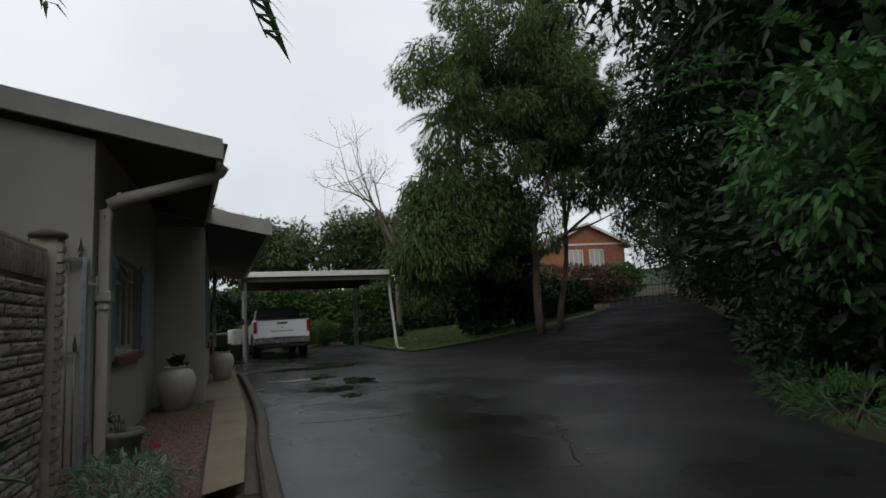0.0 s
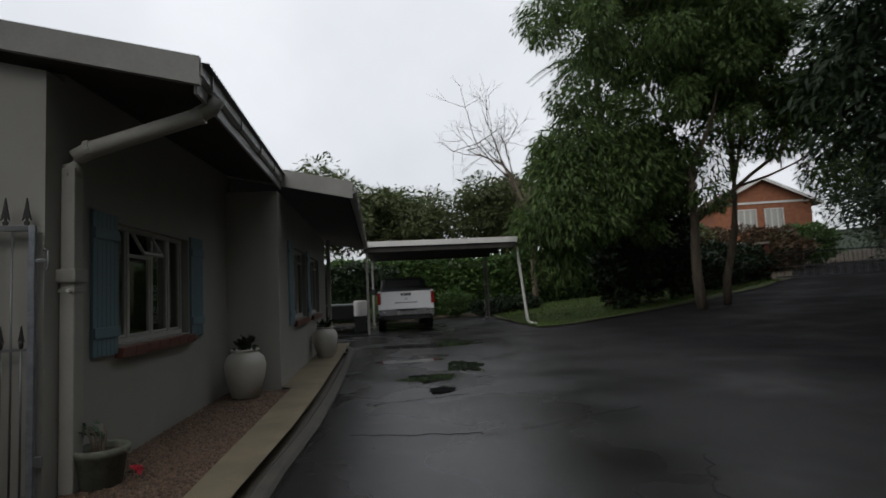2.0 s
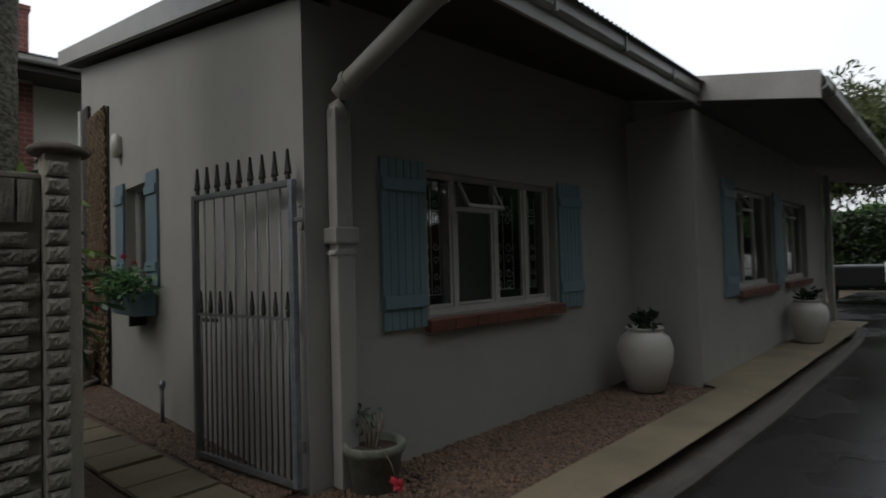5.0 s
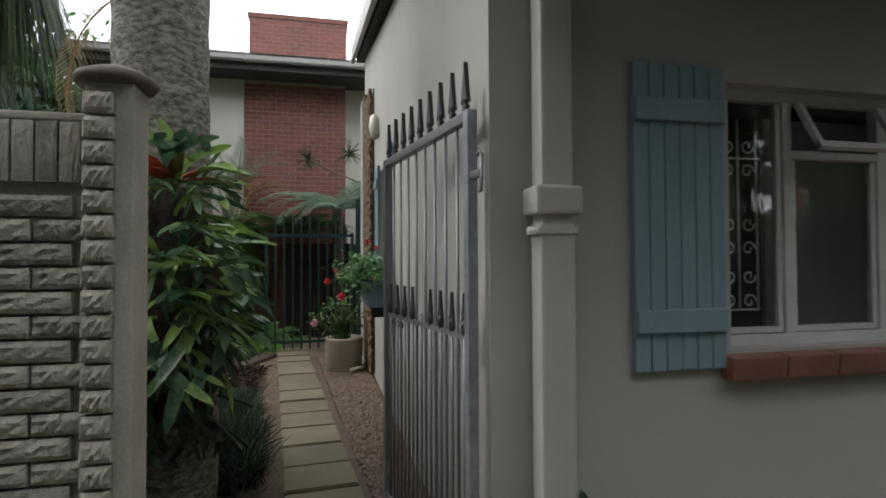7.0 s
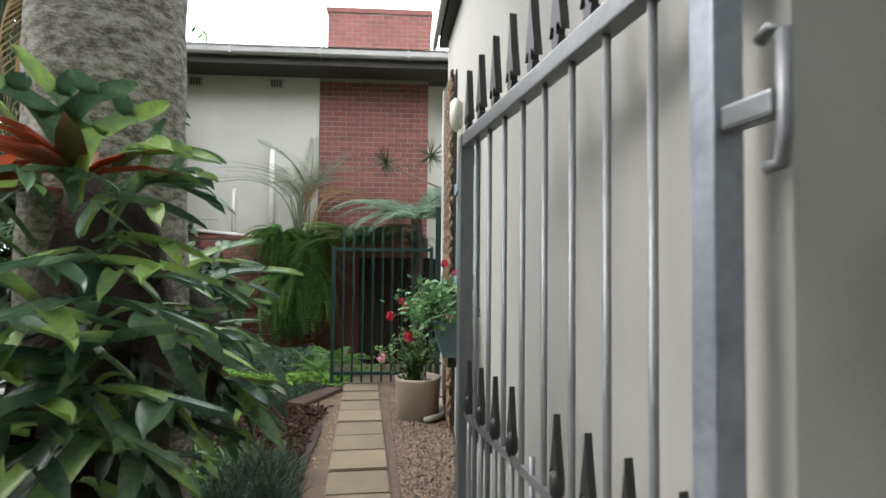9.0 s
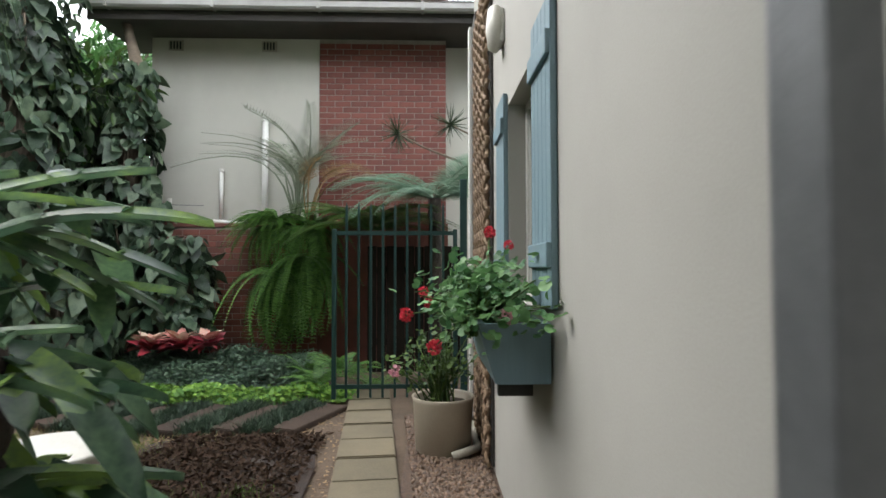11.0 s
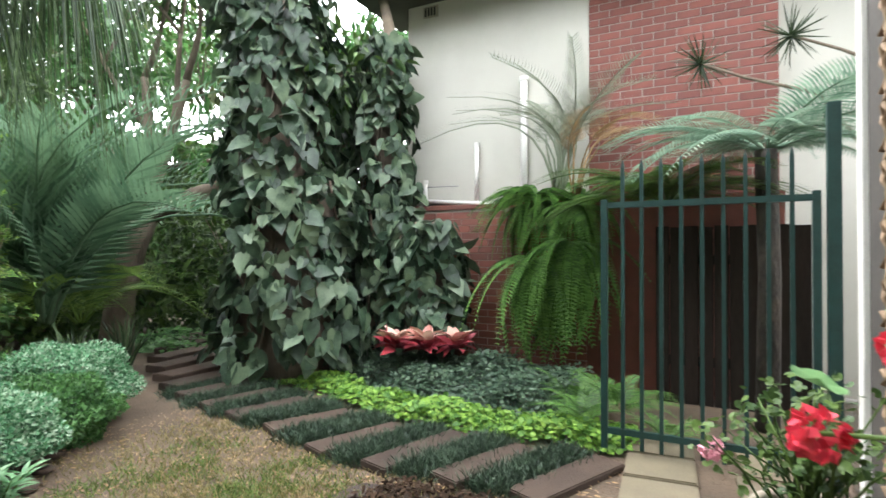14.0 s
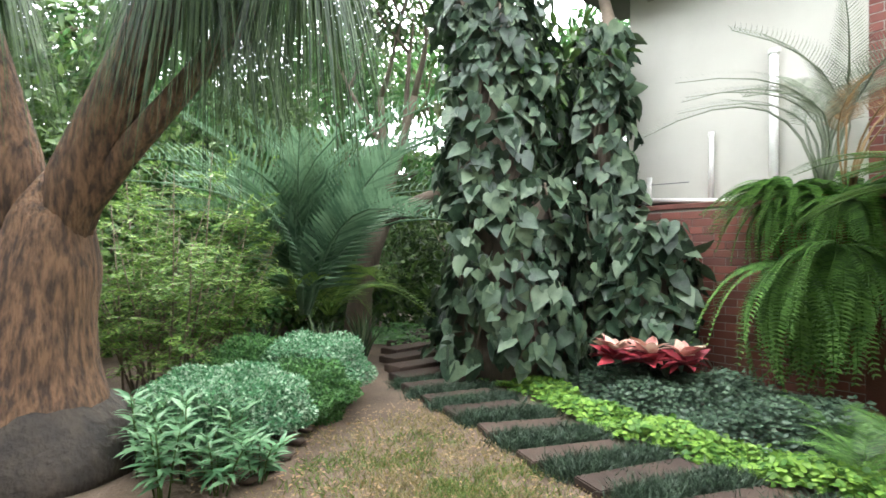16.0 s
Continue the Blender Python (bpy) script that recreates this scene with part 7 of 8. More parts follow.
mesh_np("hanging_frond_spray", v, f, leaf_deep, sg, "older fronds hanging down, shade put into their dark green")
# its old brown mass
bm = bmesh.new()
bmesh.ops.create_icosphere(bm, subdivisions=3, radius=0.21)
for q in bm.verts:
    q.co = Vector((q.co.x * 0.9 - 0.14, q.co.y * 0.9, q.co.z * 3.0 - 0.28)) + Vector(noise.noise_vector(q.co * 11)) * 0.08
part("root_mass", bm, mulch, sg, "dark fibrous root mass", smooth=True)
# red-leaved bromeliads rooted in the top of the fern
for k, (x, y, z0) in enumerate(((-2.12, 3.92, 1.66), (-2.02, 4.26, 1.70), (-2.18, 3.62, 1.60))):
    t = thing("bromeliad", (x, y, z0), 0, "rust-red strap-leaved bromeliad growing on the palm trunk", "bromeliad", "trunk bromeliads")
    r = rng(700 + k)
    n = 16
    a = r.random(n) * 6.28
    v, f = strew(LANCE, np.zeros((n, 3)), np.c_[np.cos(a), np.sin(a), 0.5 + 0.9 * r.random(n)], np.tile((0, 0, 1.0), (n, 1)), 0.26, 0.075, 0.25)
    mesh_np("leaf_whorl", v, f, leaf_rust, t)
# second fern behind the trunk, reaching over the slab path
sg = thing("staghorn_fern", (-2.80, 4.18, 1.15), 0, "second staghorn fern clinging behind the palm trunk", "fern")
items = []
_r = rng(73)
for k in range(34):
    a = _r.uniform(1.2, 4.2)
    d = np.array([math.cos(a), 0.8 * math.sin(a), 0.5 * _r.random() - 0.1])
    ln = _r.uniform(0.48, 0.78)
    p = np.array([0, 0, _r.uniform(-0.4, 0.25)])
    if d[1] > 0.2:
        ln *= 0.75
    items.append(strew(antler(k % 9), [p], [d], [np.array([0, 0, 1.0]) + _r.normal(size=3) * 0.15], ln))
v, f = join_np(items)
mesh_np("frond_spray", v, f, leaf_stag, sg)
bm = bmesh.new()
bmesh.ops.create_icosphere(bm, subdivisions=3, radius=0.2)
for q in bm.verts:
    q.co = Vector((q.co.x, q.co.y, q.co.z * 1.8)) + Vector(noise.noise_vector(q.co * 6)) * 0.05
part("root_mass", bm, mulch, sg, "dark fibrous root mass", smooth=True)
# undergrowth at the foot of the palm
for k, (x, y, w, h, m, t0, asp) in enumerate(((-2.0, 3.2, 0.5, 0.5, leaf_deep, OVAL, 0.4), (-2.6, 3.5, 0.6, 0.4, leaf_hedge, OVAL, 0.4), (-2.0, 2.4, 0.9, 0.8, leaf_tree, OVAL, 0.3))):
    shrub("undergrowth", (x, y, 0), (w, w, h), m, 1600, 0.16, 110 + k, "leafy undergrowth at the foot of the palm", "shrub", template=t0, aspect=asp, group="undergrowth", stems=3)

t = thing("bird_bath", (-3.74, 3.84, 0.14), 0, "white stone bird bath half hidden in the bed", "bird bath")
part("bowl", lathe([(0.05, 0.5), (0.14, 0.52), (0.19, 0.60), (0.205, 0.625), (0.19, 0.635), (0.15, 0.60), (0.02, 0.57)], 28), ceramic, t, smooth=True)
part("stem", lathe([(0.13, -0.2), (0.12, -0.1), (0.06, 0.05), (0.05, 0.4), (0.08, 0.52)], 20), ceramic, t, smooth=True)

# ---- green barred gate across the path ----
gg = thing("garden_gate", (-7.40, 4.17, 0.12), 90, "dark green barred metal gate closing the path", "gate")
W = 1.22
part("left_post", cube(-0.022, -0.022, -0.1, 0.022, 0.022, 1.64, 0.004), iron_green, gg)
part("right_post", cube(W - 0.022, -0.022, -0.1, W + 0.022, 0.022, 1.64, 0.004), iron_green, gg)
part("tall_post", cube(W + 0.05, -0.03, -0.1, W + 0.12, 0.03, 2.15, 0.006), iron_green, gg)
part("top_rail", cube(0.022, -0.018, 1.58, W - 0.022, 0.018, 1.62), iron_green, gg)
part("bottom_rail", cube(0.022, -0.018, 0.04, W - 0.022, 0.018, 0.08), iron_green, gg)
for k in range(9):
    x = (k + 1) * W / 10
    b = cube(x - 0.012, -0.012, -0.05, x + 0.012, 0.012, 1.86)
    bmesh.ops.create_cone(b, segments=4, radius1=0.017, radius2=0, depth=0.06, cap_ends=True, matrix=pose(x, 0, 1.89, 0, 0, 45))
    part("bar", b, iron_green, gg)
# added boards: a dark backing in place of the shade behind the gate
t = thing("boarded_screen", (-9.1, 4.32, 0), 90, "added near-black boards standing for the shaded passage behind the green gate", "screen")
for k in range(10):
    part("board", cube(k * 0.125, 0.002 * (k % 3), 0, k * 0.125 + 0.118, 0.03 + 0.002 * (k % 3), 1.66 - 0.01 * (k % 2), 0.003), passage_dark, t)
for z in (0.35, 1.3):
    part("rail", cube(0, 0.034, z, 1.24, 0.07, z + 0.09, 0.004), passage_dark, t)


# ---- ferns and cycad by the retaining wall ----
def fountain(name, at, template, n, length, mat, seed, label, category, tilt=(0.2, 1.0), size=(1, 1), part_name="frond", back=None, stem=0.0, down=0.0, extra=None):
    t = thing(name, at, 0, label, category)
    r = rng(seed)
    a = np.linspace(0, 6.28, n, endpoint=False) + r.random(n) * 0.5
    e = r.uniform(*tilt, n)
    d = np.c_[np.cos(a), np.sin(a), e]
    if back is not None:
        d[:, :2] += np.array(back)
    ln = length * (0.75 + 0.4 * r.random(n))
    up_ = np.tile((0, 0, 1.0), (n, 1)) + r.normal(size=(n, 3)) * 0.15
    o_ = np.tile((0, 0, stem), (n, 1)) + d * 0.04
    if template is BLADE:
        mesh_np(part_name, *strew(template, o_, d, up_, ln, ln * size[0], ln * size[1]), mat, t, smooth=False)
    else:
        for k in range(n):
            mesh_np(part_name, *strew(template, o_[k:k + 1], d[k:k + 1], up_[k:k + 1], ln[k:k + 1], ln[k:k + 1] * size[0], ln[k:k + 1] * size[1]), mat, t, smooth=False)
    if stem:
        v, f = tube_np([(0, 0, -0.05), (0, 0, stem * 0.5), (0, 0, stem)], [0.10, 0.09, 0.08], 10)
        mesh_np("stem", v, f, swollen_bark, t)
    return t


SWORD = pinnate(34, 0.85, 0.17, 80, 0.042, 0.22, 0.15)
TREEF = pinnate(38, 0.30, 0.31, 70, 0.017, 0.25, 0.12)
CYC = pinnate(36, 0.50, 0.21, 64, 0.008, 0.9, 0.10, 0.42)
PALMF = pinnate(36, 0.6, 0.26, 58, 0.02, 0.6, 0.2)
fountain("sword_fern", (-9.28, 3.05, 1.96), SWORD, 90, 0.58, leaf_fern, 81, "dense sword fern spilling over the retaining wall", "fern", (-0.9, 0.9), (1.0, 1.0), back=(0.5, 0))
fountain("sword_fern", (-9.22, 3.55, 1.90), SWORD, 70, 0.60, leaf_fern, 82, "sword fern trailing down the retaining wall", "fern", (-1.2, 0.7), back=(0.6, 0))
fountain("sword_fern", (-9.05, 3.2, 1.35), SWORD, 60, 0.80, leaf_fern, 83, "dark hanging fern fronds below the wall top", "fern", (-1.6, 0.1), back=(0.6, 0))
fountain("sword_fern", (-9.05, 3.5, 1.5), SWORD, 80, 0.75, leaf_fern, 89, "lower hanging fern filling the corner by the gate", "fern", (-1.6, 0.2), back=(0.6, 0))
for k, (x, y, z, s) in enumerate(((-7.75, 3.95, 0.12, 0.34), (-8.05, 4.15, 0.15, 0.42), (-8.2, 3.75, 0.1, 0.38), (-7.62, 4.55, 0.1, 0.26))):
    fountain("ground_fern", (x, y, z), TREEF, 14, s, leaf_fern, 84 + k, "small fresh fern at the gate's foot", "fern", (0.2, 1.2))
cy = fountain("cycad_palm", (-9.25, 3.35, 1.95), CYC, 17, 1.45, leaf_cycad, 91, "grey-green feathery cycad standing on the wall", "cycad", (1.0, 3.0), (1.0, 0.8), back=(0, -0.15))
cd = fountain("dry_frond_spray", (-9.2, 3.5, 1.95), CYC, 6, 1.35, leaf_dry, 92, "brown dried fronds of the cycad", "fronds", (1.4, 2.4), (0.9, 0.8), back=(0, 0.8))
tf = fountain("tree_fern", (-8.55, 5.2, 2.22), TREEF, 22, 1.2, leaf_treefern, 93, "wide-spreading tree fern over the green gate", "tree fern", (0.0, 0.45), (0.95, 0.9))
v, f = tube_np([(0, 0, -2.25), (0.03, 0.02, -1.0), (0, 0, 0)], [0.09, 0.08, 0.08], 10)
mesh_np("trunk", v, f, swollen_bark, tf)
fountain("tree_fern", (-8.75, 4.45, 1.85), TREEF, 30, 1.0, leaf_tree, 94, "dark lower tree fern behind the gate", "tree fern", (0.0, 0.5), (0.95, 0.9))
for k, (y, z) in enumerate(((4.72, 3.15), (5.42, 3.28))):
    t = thing("dracaena", (-9.05, y, 0), 0, "spiky dracaena rosette on a long bare stem", "dracaena", "dracaenas")
    v, f = tube_np([(0.0, 1.6, 1.6), (0, 0.9, 2.75), (0, 0.35, z - 0.18), (0, 0, z)], [0.025, 0.018, 0.014, 0.012], 6)
    mesh_np("stem", v, f, twig_mat, t)
    r = rng(96 + k)
    d = unit(r, 60)
    v, f = strew(BLADE, np.tile((0, 0, z), (60, 1)), d, r.normal(size=(60, 3)), 0.30, 0.016, 0.05)
    mesh_np("rosette", v, f, leaf_deep, t, "dark narrow leaf rosette")

# red and cream cordyline clumps
for k, (x, y, s) in enumerate(((-8.22, 1.93, 1.0), (-8.30, 2.25, 1.1), (-8.46, 2.50, 1.0))):
    t = thing("bromeliad", (x, y, 0.36), 0, "crimson bromeliad with cream-pink inner leaves", "bromeliad", "bromeliads")
    r = rng(130 + k)
    n = 22
    a = r.random(n) * 6.28
    v, f = strew(LANCE, np.zeros((n, 3)) + (0, 0, 0.08), np.c_[np.cos(a), np.sin(a), 0.1 + 1.1 * r.random(n)], np.tile((0, 0, 1.0), (n, 1)) + r.normal(size=(n, 3)) * 0.3, 0.25 * s, 0.115 * s, 0.25)
    mesh_np("outer_leaf_whorl", v, f, leaf_red, t)
    n = 14
    a = r.random(n) * 6.28
    v, f = strew(LANCE, np.zeros((n, 3)) + (0, 0, 0.16), np.c_[np.cos(a), np.sin(a), 0.5 + 1.2 * r.random(n)], np.tile((0, 0, 1.0), (n, 1)) + r.normal(size=(n, 3)) * 0.3, 0.20 * s, 0.105 * s, 0.2)
    mesh_np("inner_leaf_whorl", v, f, leaf_cream, t)


# ---- vine-covered trees ----
def vine(name, at, cols, n, size, seed, label):
    t = thing(name, at, 0, label, "vine")
    r = rng(seed)
    ps, ds, us, st_ = [], [], [], []
    for (x, y, z0, z1, r0, r1), share in cols:
        m = int(n * share)
        a, k = r.random(m) * 6.28, r.random(m)
        z = z0 + (z1 - z0) * k
        rr = (r0 + (r1 - r0) * k) * (0.78 + 0.30 * np.sin(3 * a + 2.2 * z) * np.sin(1.7 * z + seed) + 0.12 * np.sin(7 * a + 5 * z) + 0.24 * r.random(m))
        ps.append(np.c_[x + rr * np.cos(a), y + rr * np.sin(a), z])
        o = np.c_[np.cos(a), np.sin(a), np.zeros(m)]
        ds.append(o * 0.4 + np.array([0, 0, -1.0]) + r.normal(size=(m, 3)) * 0.55)
        us.append(o + r.normal(size=(m, 3)) * 0.45 + (0, 0, 0.35))
        for _ in range(9):
            a0 = r.random() * 6.28
            zz = np.linspace(max(0, z0 - 0.1), z1, 9)
            rad_ = np.interp(zz, [z0, z1], [r0, r1]) * 0.7
            st_.append(tube_np(np.c_[x + rad_ * np.cos(a0 + 0.3 * np.sin(zz * 2)), y + rad_ * np.sin(a0 + 0.3 * np.sin(zz * 2)), zz], 0.014, 5))
        zz = np.linspace(-0.05, z1, 8)
        st_.append(tube_np(np.c_[x + 0 * zz, y + 0 * zz, zz], np.interp(zz, [0, z1], [r0 * 0.55, r1 * 0.5]), 9))
    p, d, u = np.vstack(ps), np.vstack(ds), np.vstack(us)
    ln = size * (0.55 + 0.75 * r.random(len(p)))
    v, f = strew(HEART, p, d, u, ln, ln * 0.9, ln)
    mesh_np("foliage", v, f, leaf_vine, t, "grey-green heart-shaped leaves")
    v, f = join_np(st_)
    mesh_np("stem", v, f, grey_bark, t)


vine("climbing_vine", (-8.35, 0.55, 0), [((0, 0, 0.25, 2.2, 0.88, 0.72), 0.42), ((0.12, -0.2, 2.0, 4.2, 0.66, 0.55), 0.34), ((0.15, -0.4, 4.0, 6.4, 0.58, 0.75), 0.24)], 3300, 0.19, 141, "heart-leaved climbing vine smothering a tree trunk")
vine("climbing_vine", (-9.12, 1.22, 0), [((0, 0, 0.4, 2.2, 0.55, 0.42), 0.5), ((0.0, -0.05, 2.0, 4.05, 0.38, 0.30), 0.5)], 1250, 0.185, 142, "climbing vine on a post at the wall corner")
vine("climbing_vine", (-8.95, 1.85, 0), [((0, 0, 0.45, 1.75, 0.52, 0.36), 1.0)], 760, 0.18, 143, "low end of the climbing vine on the brick wall")
t = thing("dead_branch", (-9.45, 1.0, 0), 0, "pale bent dead branch above the vine", "branch")
v, f = tube_np([(0.2, 0.2, 3.2), (0.15, 0.15, 4.2), (0.0, -0.1, 4.9), (-0.1, -0.6, 5.5), (-0.1, -1.2, 6.0)], [0.09, 0.085, 0.075, 0.07, 0.05], 10)
mesh_np("branch_wood", v, f, twig_mat, t)

# multi-stemmed tree beyond the bend
r = rng(150)
t = thing("forked_tree", (-7.95, -2.3, 0), 0, "pale multi-stemmed tree leaning over the path", "tree")
out, tips = [tube_np([(0, 0, -0.05), (-0.04, 0.04, 0.8), (-0.14, 0.16, 1.5), (-0.25, 0.30, 2.02)], [0.24, 0.18, 0.17, 0.17], 10)], []
for d, rad_, ln_ in (((0.62, -0.72, 0.62), 0.085, 1.3), ((0.06, -0.06, 1.0), 0.085, 1.9), ((-0.12, 0.16, 1.0), 0.10, 1.9), ((-0.60, 0.70, 0.42), 0.14, 1.5)):
    limb(r, (-0.25, 0.30, 1.92), d, ln_, rad_, 3, out, tips, 0.45, 0.2, 2, 8, 0.07)
v, f = join_np(out)
mesh_np("trunk", v, f, grey_bark, t)
v, f = crown(r, tips, 70, 0.5, 0.17, 0.4, OVAL, 0.35)
mesh_np("crown", v, f, leaf_tree, t, smooth=False)
fountain("cycad", (-6.60, -1.25, 0.62), PALMF, 36, 2.5, leaf_cycblue, 151, "tall arching blue-green cycad among the shrubs", "cycad", (1.0, 4.2), (1.0, 0.75), stem=0.0)
fountain("cycad", (-7.05, -1.45, 0.6), PALMF, 14, 1.3, leaf_gold, 152, "yellow-green arching fronds beside the path", "cycad", (0.3, 1.2), (1.0, 0.8))
for k, (x, y) in enumerate(((-6.5, -0.6), (-7.2, -0.9), (-5.9, -0.7))):
    fountain("strap_lily", (x, y, 0.02), BLADE, 60, 0.6, leaf_strap, 160 + k, "clump of narrow strap leaves at the path edge", "lily", (0.6, 2.4), (0.035, 0.7))
# fine yellow-green shrub
r = rng(170)
t = thing("feathery_shrub", (-5.0, -0.75, 0), 0, "tall feathery yellow-green shrub with thin stems", "shrub")
st_, ps, ds, us = [], [], [], []
for k in range(34):
    a = r.random() * 6.28
    b = np.array([0.55 * math.cos(a) * r.random(), 0.45 * math.sin(a) * r.random(), 0])
    e = b + (0.95 * math.cos(a) * r.random(), 0.8 * math.sin(a) * r.random(), 0.9 + 1.5 * r.random())
    m = (b + e) / 2 + r.normal(size=3) * 0.08
    st_.append(tube_np([b, m, e], [0.012, 0.008, 0.003], 5))
    # flat sprays of tiny leaflets on thin side twigs
    for q in range(15):
        w = 0.25 + 0.75 * r.random()
        o = b + (e - b) * w + (m - (b + e) / 2) * 4 * w * (1 - w)
        h = r.random() * 6.28
        d = np.array([math.cos(h), math.sin(h), 0.45 * r.normal() + 0.15])
        l_ = 0.22 + 0.30 * r.random()
        tip = o + d * l_ - (0, 0, 0.05)
        st_.append(tube_np([o, (o + tip) / 2 + (0, 0, 0.02), tip], [0.003, 0.0025, 0.0015], 3))
        n = 34
        u = np.linspace(0.12, 1, n)
        side = np.cross(d, (0, 0, 1.0))
        side /= np.linalg.norm(side)
        sg_ = np.where(np.arange(n) % 2, 1.0, -1.0)
        ps.append(o + np.outer(u, tip - o) + (0, 0, 0.01) + r.normal(size=(n, 3)) * 0.012)
        ds.append(np.outer(sg_, side) + d * 0.5 + r.normal(size=(n, 3)) * 0.25)
        us.append(np.tile((0, 0, 1.0), (n, 1)) + r.normal(size=(n, 3)) * 0.35)
v, f = join_np(st_)
mesh_np("stem", v, f, twig_mat, t)
_p = np.vstack(ps)
v, f = strew(SMALL, _p, np.vstack(ds), np.vstack(us), 0.045 + 0.04 * r.random(len(_p)), 0.020, 0.03)
mesh_np("foliage", v, f, leaf_gold, t, smooth=False)
# variegated low bushes
shrub("variegated_bush", (-5.02, 0.84, 0), (0.58, 0.52, 0.28), leaf_varieg, 30000, 0.026, 171, "low mounded bush with tiny cream-edged leaves", "bush", template=SMALL, aspect=0.7, group="mounded bushes", lump=0.13)
shrub("variegated_bush", (-6.0, 0.22, 0), (0.55, 0.52, 0.32), leaf_varieg, 26000, 0.026, 172, "mounded pale green bush by the path", "bush", template=SMALL, aspect=0.7, group="mounded bushes", lump=0.13)
shrub("mounded_bush", (-5.72, 0.62, 0), (0.46, 0.42, 0.24), leaf_bright, 22000, 0.026, 173, "low mounded fresh green bush", "bush", template=SMALL, aspect=0.7, group="mounded bushes", lump=0.13)
shrub("mounded_bush", (-5.55, -0.05, 0), (0.55, 0.45, 0.30), leaf_bright, 16000, 0.030, 174, "fresh green bush behind the pale mounds", "bush", template=SMALL, aspect=0.6, group="mounded bushes", lump=0.15)
# broad-leaved sage shoots in front of the mounds
for k, (x, y, h) in enumerate(((-4.62, 1.30, 0.50), (-4.82, 1.42, 0.42), (-4.45, 1.55, 0.40), (-4.70, 1.68, 0.32), (-4.95, 1.62, 0.26), (-4.42, 1.10, 0.50))):
    t = thing("grey_sage", (x, y, 0), 0, "soft grey-green perennial with whorls of long leaves", "plant", "perennials")
    r = rng(175 + k)
    st_, ps, ds = [], [], []
    for q in range(5):
        e = np.array([r.normal() * 0.09, r.normal() * 0.09, h * (0.7 + 0.4 * r.random())])
        st_.append(tube_np([(e[0] * 0.3, e[1] * 0.3, 0), e * 0.6, e], [0.006, 0.005, 0.003], 5))
        n = 20
        u = 0.35 + 0.65 * np.linspace(0, 1, n)
        a = np.arange(n) * 2.4 + r.random()
        ps.append(np.outer(u, e))
        ds.append(np.c_[np.cos(a), np.sin(a), 0.1 + 1.3 * (u - 0.35)])
    v, f = join_np(st_)
    mesh_np("stem", v, f, leaf_hedge, t)
    _p = np.vstack(ps)
    v, f = strew(LANCE, _p, np.vstack(ds), np.tile((0, 0, 1.0), (len(_p), 1)) + r.normal(size=_p.shape) * 0.2, 0.10 + 0.05 * r.random(len(_p)), 0.032, 0.10)
    mesh_np("foliage", v, f, leaf_sage, t)

# ---- ponytail palm with a swollen base ----
pp = thing("ponytail_palm", (-3.96, 0.55, 0), 0, "old ponytail palm with a swollen cracked base and forked trunks", "tree")
v, f = tube_np([(0, 0, -0.05), (0, 0, 0.06), (0, 0, 0.18), (0, 0, 0.30), (0, 0, 0.42), (0, 0, 0.52)], [0.60, 0.62, 0.58, 0.50, 0.40, 0.26], 32)
v = v + np.array([noise.noise_vector(Vector(q * 5)) for q in v]) * 0.035
mesh_np("caudex", v, f, swollen_bark, pp, "dark swollen base")
zz = np.linspace(0.30, 1.88, 22)
v, f = tube_np(np.c_[0.02 * np.sin(zz * 3), 0.02 * np.cos(zz * 2), zz], np.interp(zz, [0.30, 0.45, 0.65, 0.95, 1.3, 1.6, 1.88], [0.42, 0.385, 0.335, 0.30, 0.29, 0.24, 0.05]), 30)
v = v + np.array([noise.noise_vector(Vector((q[0] * 7, q[1] * 7, q[2] * 3))) for q in v]) * 0.022
mesh_np("trunk", v, f, rough_bark, pp)
heads = []
# limbs spread in the plane that faces the path: (sideways, height)
for run, rr in ((((0.02, 1.12), (0.2, 1.85), (0.55, 2.65), (0.95, 3.5)), 0.20), (((0.04, 1.30), (0.48, 2.0), (1.03, 2.65), (1.58, 3.45)), 0.095), (((-0.02, 1.12), (-0.24, 1.95), (-0.5, 2.8), (-0.62, 3.5)), 0.19)):
    pts = [(-0.77 * w, 0.64 * w, z_) for w, z_ in run]
    v, f = tube_np(pts, [rr * 0.6, rr * 0.92, rr * 0.75, rr * 0.65], 14)
    mesh_np("limb", v, f, rough_bark, pp)
    heads.append(pts[-1])
v, f = tube_np([(-0.72, 0.60, 3.45), (-0.66, 1.0, 3.8), (-0.5, 1.6, 4.1)], [0.10, 0.085, 0.07], 12)
mesh_np("limb", v, f, rough_bark, pp)
heads += [(-0.72, 0.60, 3.5), (-0.5, 1.6, 4.1), (-0.3, 1.9, 3.9)]
r = rng(180)
items = []
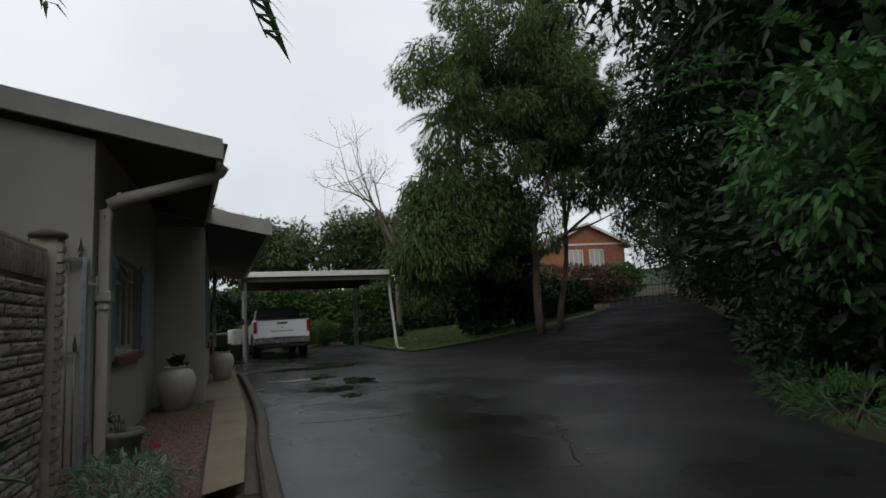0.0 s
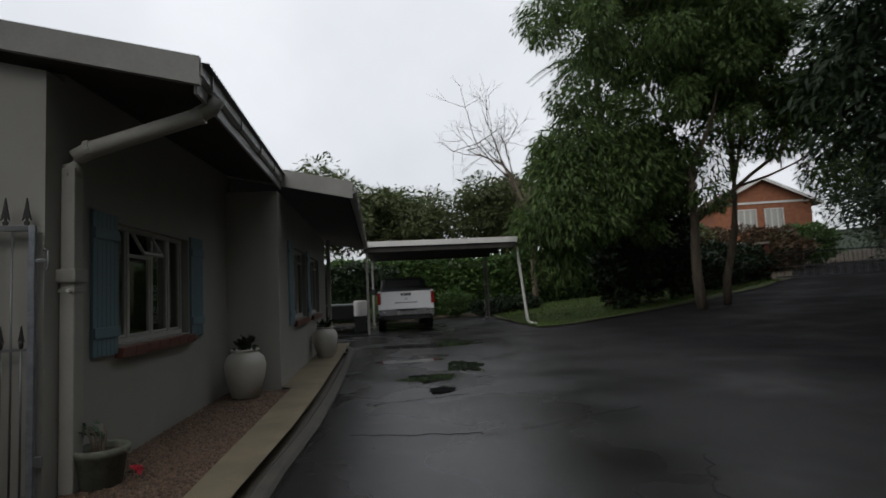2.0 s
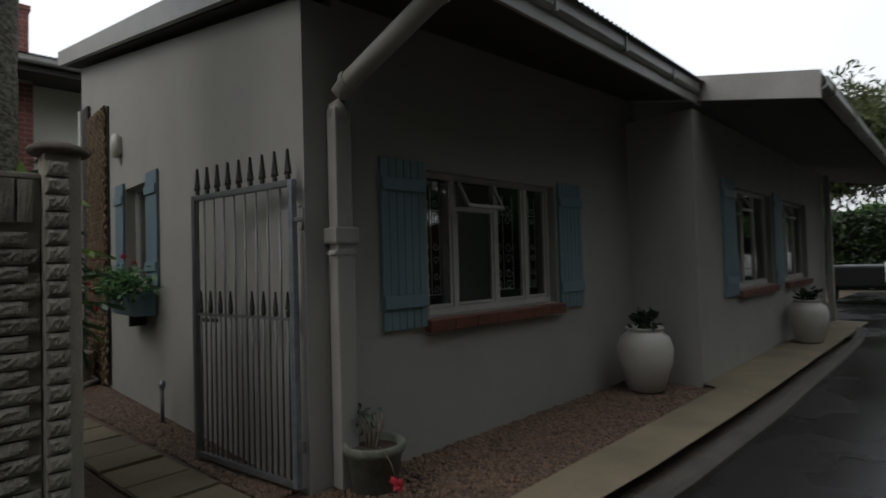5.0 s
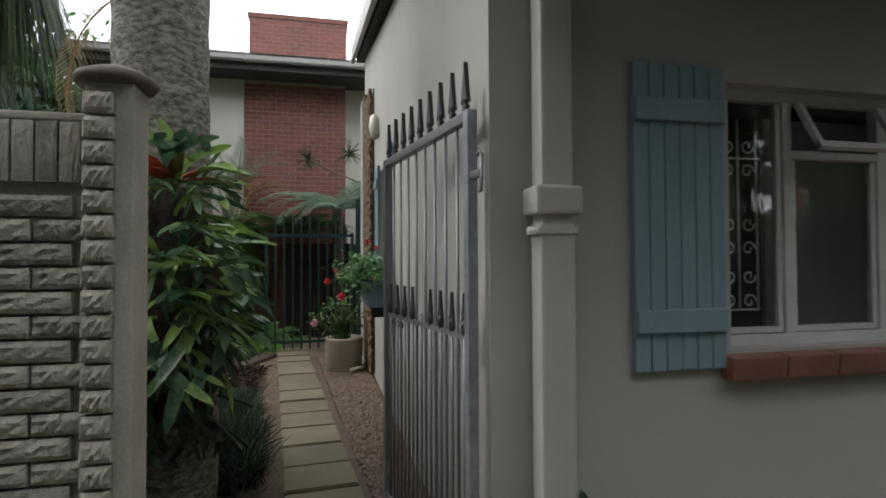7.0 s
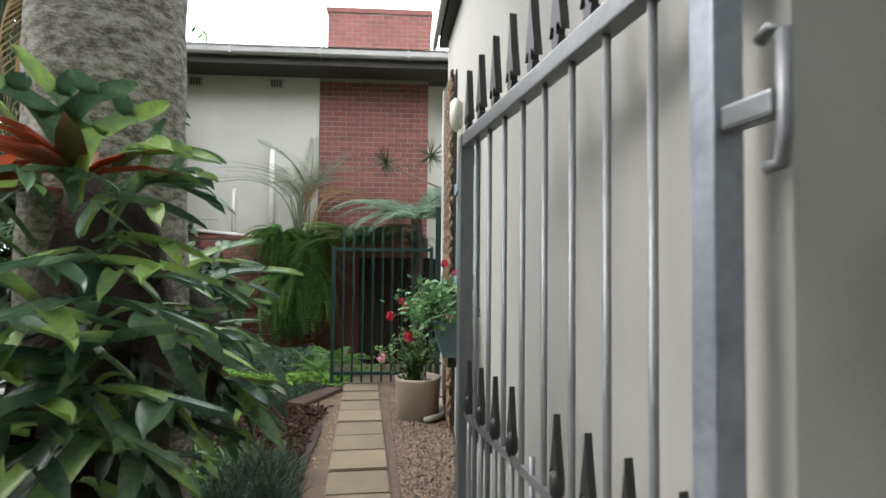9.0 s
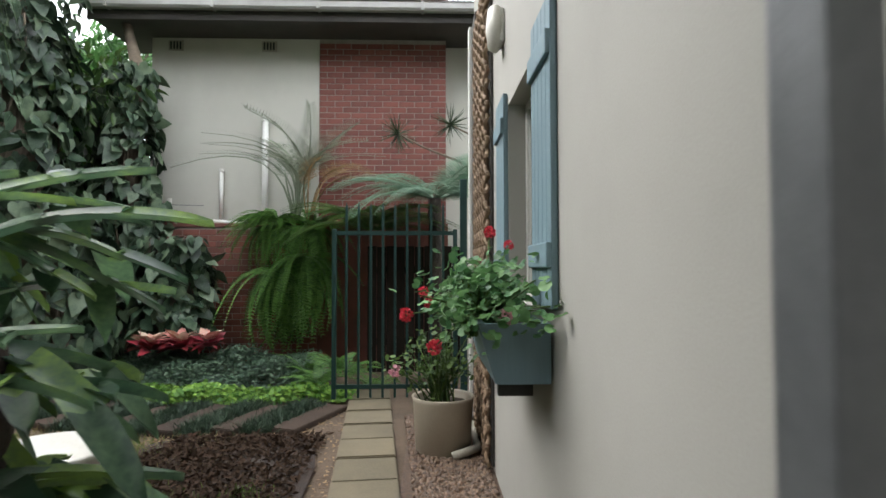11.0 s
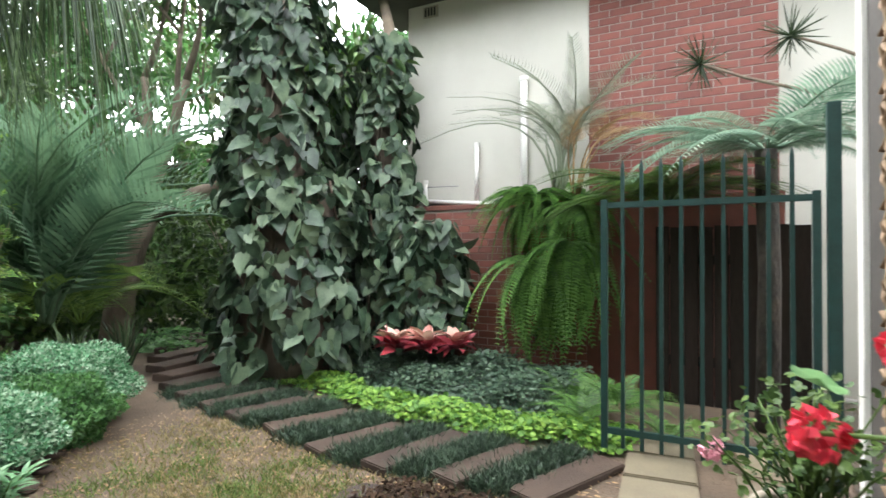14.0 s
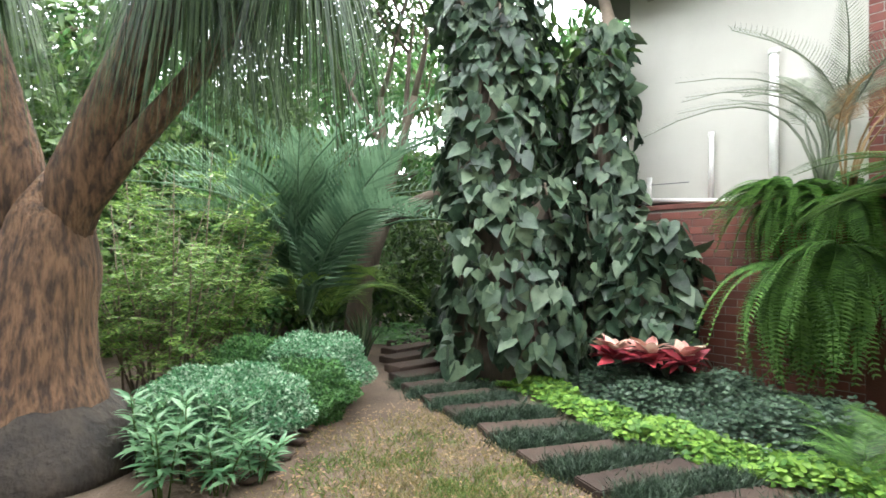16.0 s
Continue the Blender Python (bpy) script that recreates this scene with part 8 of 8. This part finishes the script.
for h in heads:
    n = 430
    d = unit(r, n)
    d[:, 2] = np.abs(d[:, 2]) * 0.8 + 0.1
    ln = 0.9 + 0.7 * r.random(n)
    line_t = np.linspace(0, 1, 7)
    for q in range(n):
        pts = np.array(h) + np.outer(line_t * 0.55 * ln[q], d[q]) + np.c_[0 * line_t, 0 * line_t, -1.25 * ln[q] * line_t**2.2]
        s = np.cross(d[q], (0, 0, 1.0))
        s = s / (np.linalg.norm(s) + 1e-9) * 0.0065
        w = np.array([1, 1, 0.95, 0.85, 0.7, 0.45, 0.05])[:, None]
        vv = np.empty((14, 3))
        vv[0::2], vv[1::2] = pts + s * w, pts - s * w
        ff = []
        for z_ in range(6):
            ff += [(2 * z_, 2 * z_ + 1, 2 * z_ + 3), (2 * z_, 2 * z_ + 3, 2 * z_ + 2)]
        items.append((vv, np.array(ff)))
v, f = join_np(items)
mesh_np("crown", v, f, leaf_strap, pp, "long drooping strap leaves", smooth=False)

# dry hanging frond beside the palm trunk
t = fountain("dry_palm_frond", (-3.0, 3.75, 3.1), pinnate(30, 0.6, 0.34, 40, 0.012, 0.3, 0.5), 3, 0.9, leaf_dry, 190, "brown dead palm frond hanging by the trunk", "frond", (-2.5, -1.2), (0.8, 0.9))
# ---- background planting that closes the garden ----
_bg = [(-3.0, -3.4, 1.6, 2.4, leaf_tree), (-4.6, -4.0, 1.5, 1.8, leaf_hedge), (-6.4, -4.4, 1.5, 1.5, leaf_bright), (-8.0, -5.2, 1.4, 0.9, leaf_hedge), (-9.6, -4.6, 1.4, 1.0, leaf_tree), (-11.3, -3.4, 1.5, 1.6, leaf_tree), (-10.8, -1.4, 1.2, 1.4, leaf_bright), (-2.6, -1.6, 1.2, 1.6, leaf_tree), (-2.2, 0.6, 0.7, 1.2, leaf_deep), (-10.4, -0.1, 0.9, 2.3, leaf_bright)]
for k, (x, y, w, h, m) in enumerate(_bg):
    shrub("garden_shrub", (x, y, -0.02), (w, w, h), m, 5200, 0.15, 200 + k, "dense leafy shrub closing the garden", "shrub", aspect=0.42, lump=0.35, group="background shrubs")
for k, (x, y, hh, m) in enumerate(((-6.2, -6.8, 7.5, leaf_bright), (-10.5, -6.0, 8.0, leaf_bright), (-12.6, -1.5, 7.0, leaf_bright), (-3.2, -6.0, 8.0, leaf_tree), (-14, -6, 9.0, leaf_olive), (-8.4, -9.5, 9.0, leaf_olive))):
    tree("garden_tree", (x, y, 0), hh, 0.16, m, grey_bark, 220 + k, "leafy garden tree behind the shrubs", per=80, clump=0.75, size=0.22, aspect=0.32, spread=0.7, trunk_part=0.38, group="garden trees")

hedge("hedge", (-1.4, -7.0), (-15, -8.2), 4.2, 1.8, leaf_tree, 12000, 0.24, 230, "tall loose hedge at the end of the garden")
# leaf litter on the soil
_r = rng(240)
n = 3200
_p = np.c_[-4.6 - 2.6 * _r.random(n), 0.6 + 3.9 * _r.random(n), np.full(n, 0.016)]
v, f = strew(OVAL, _p, np.c_[_r.normal(size=(n, 2)), np.zeros(n)], _r.normal(size=(n, 3)) * 0.25 + (0, 0, 1), 0.018 + 0.03 * _r.random(n), 0.014, 0.02)
tagged(mesh_np("leaf_litter", v, f, leaf_dry, smooth=False), "small dry fallen leaves on the soil", "leaf litter", kind="stuff")
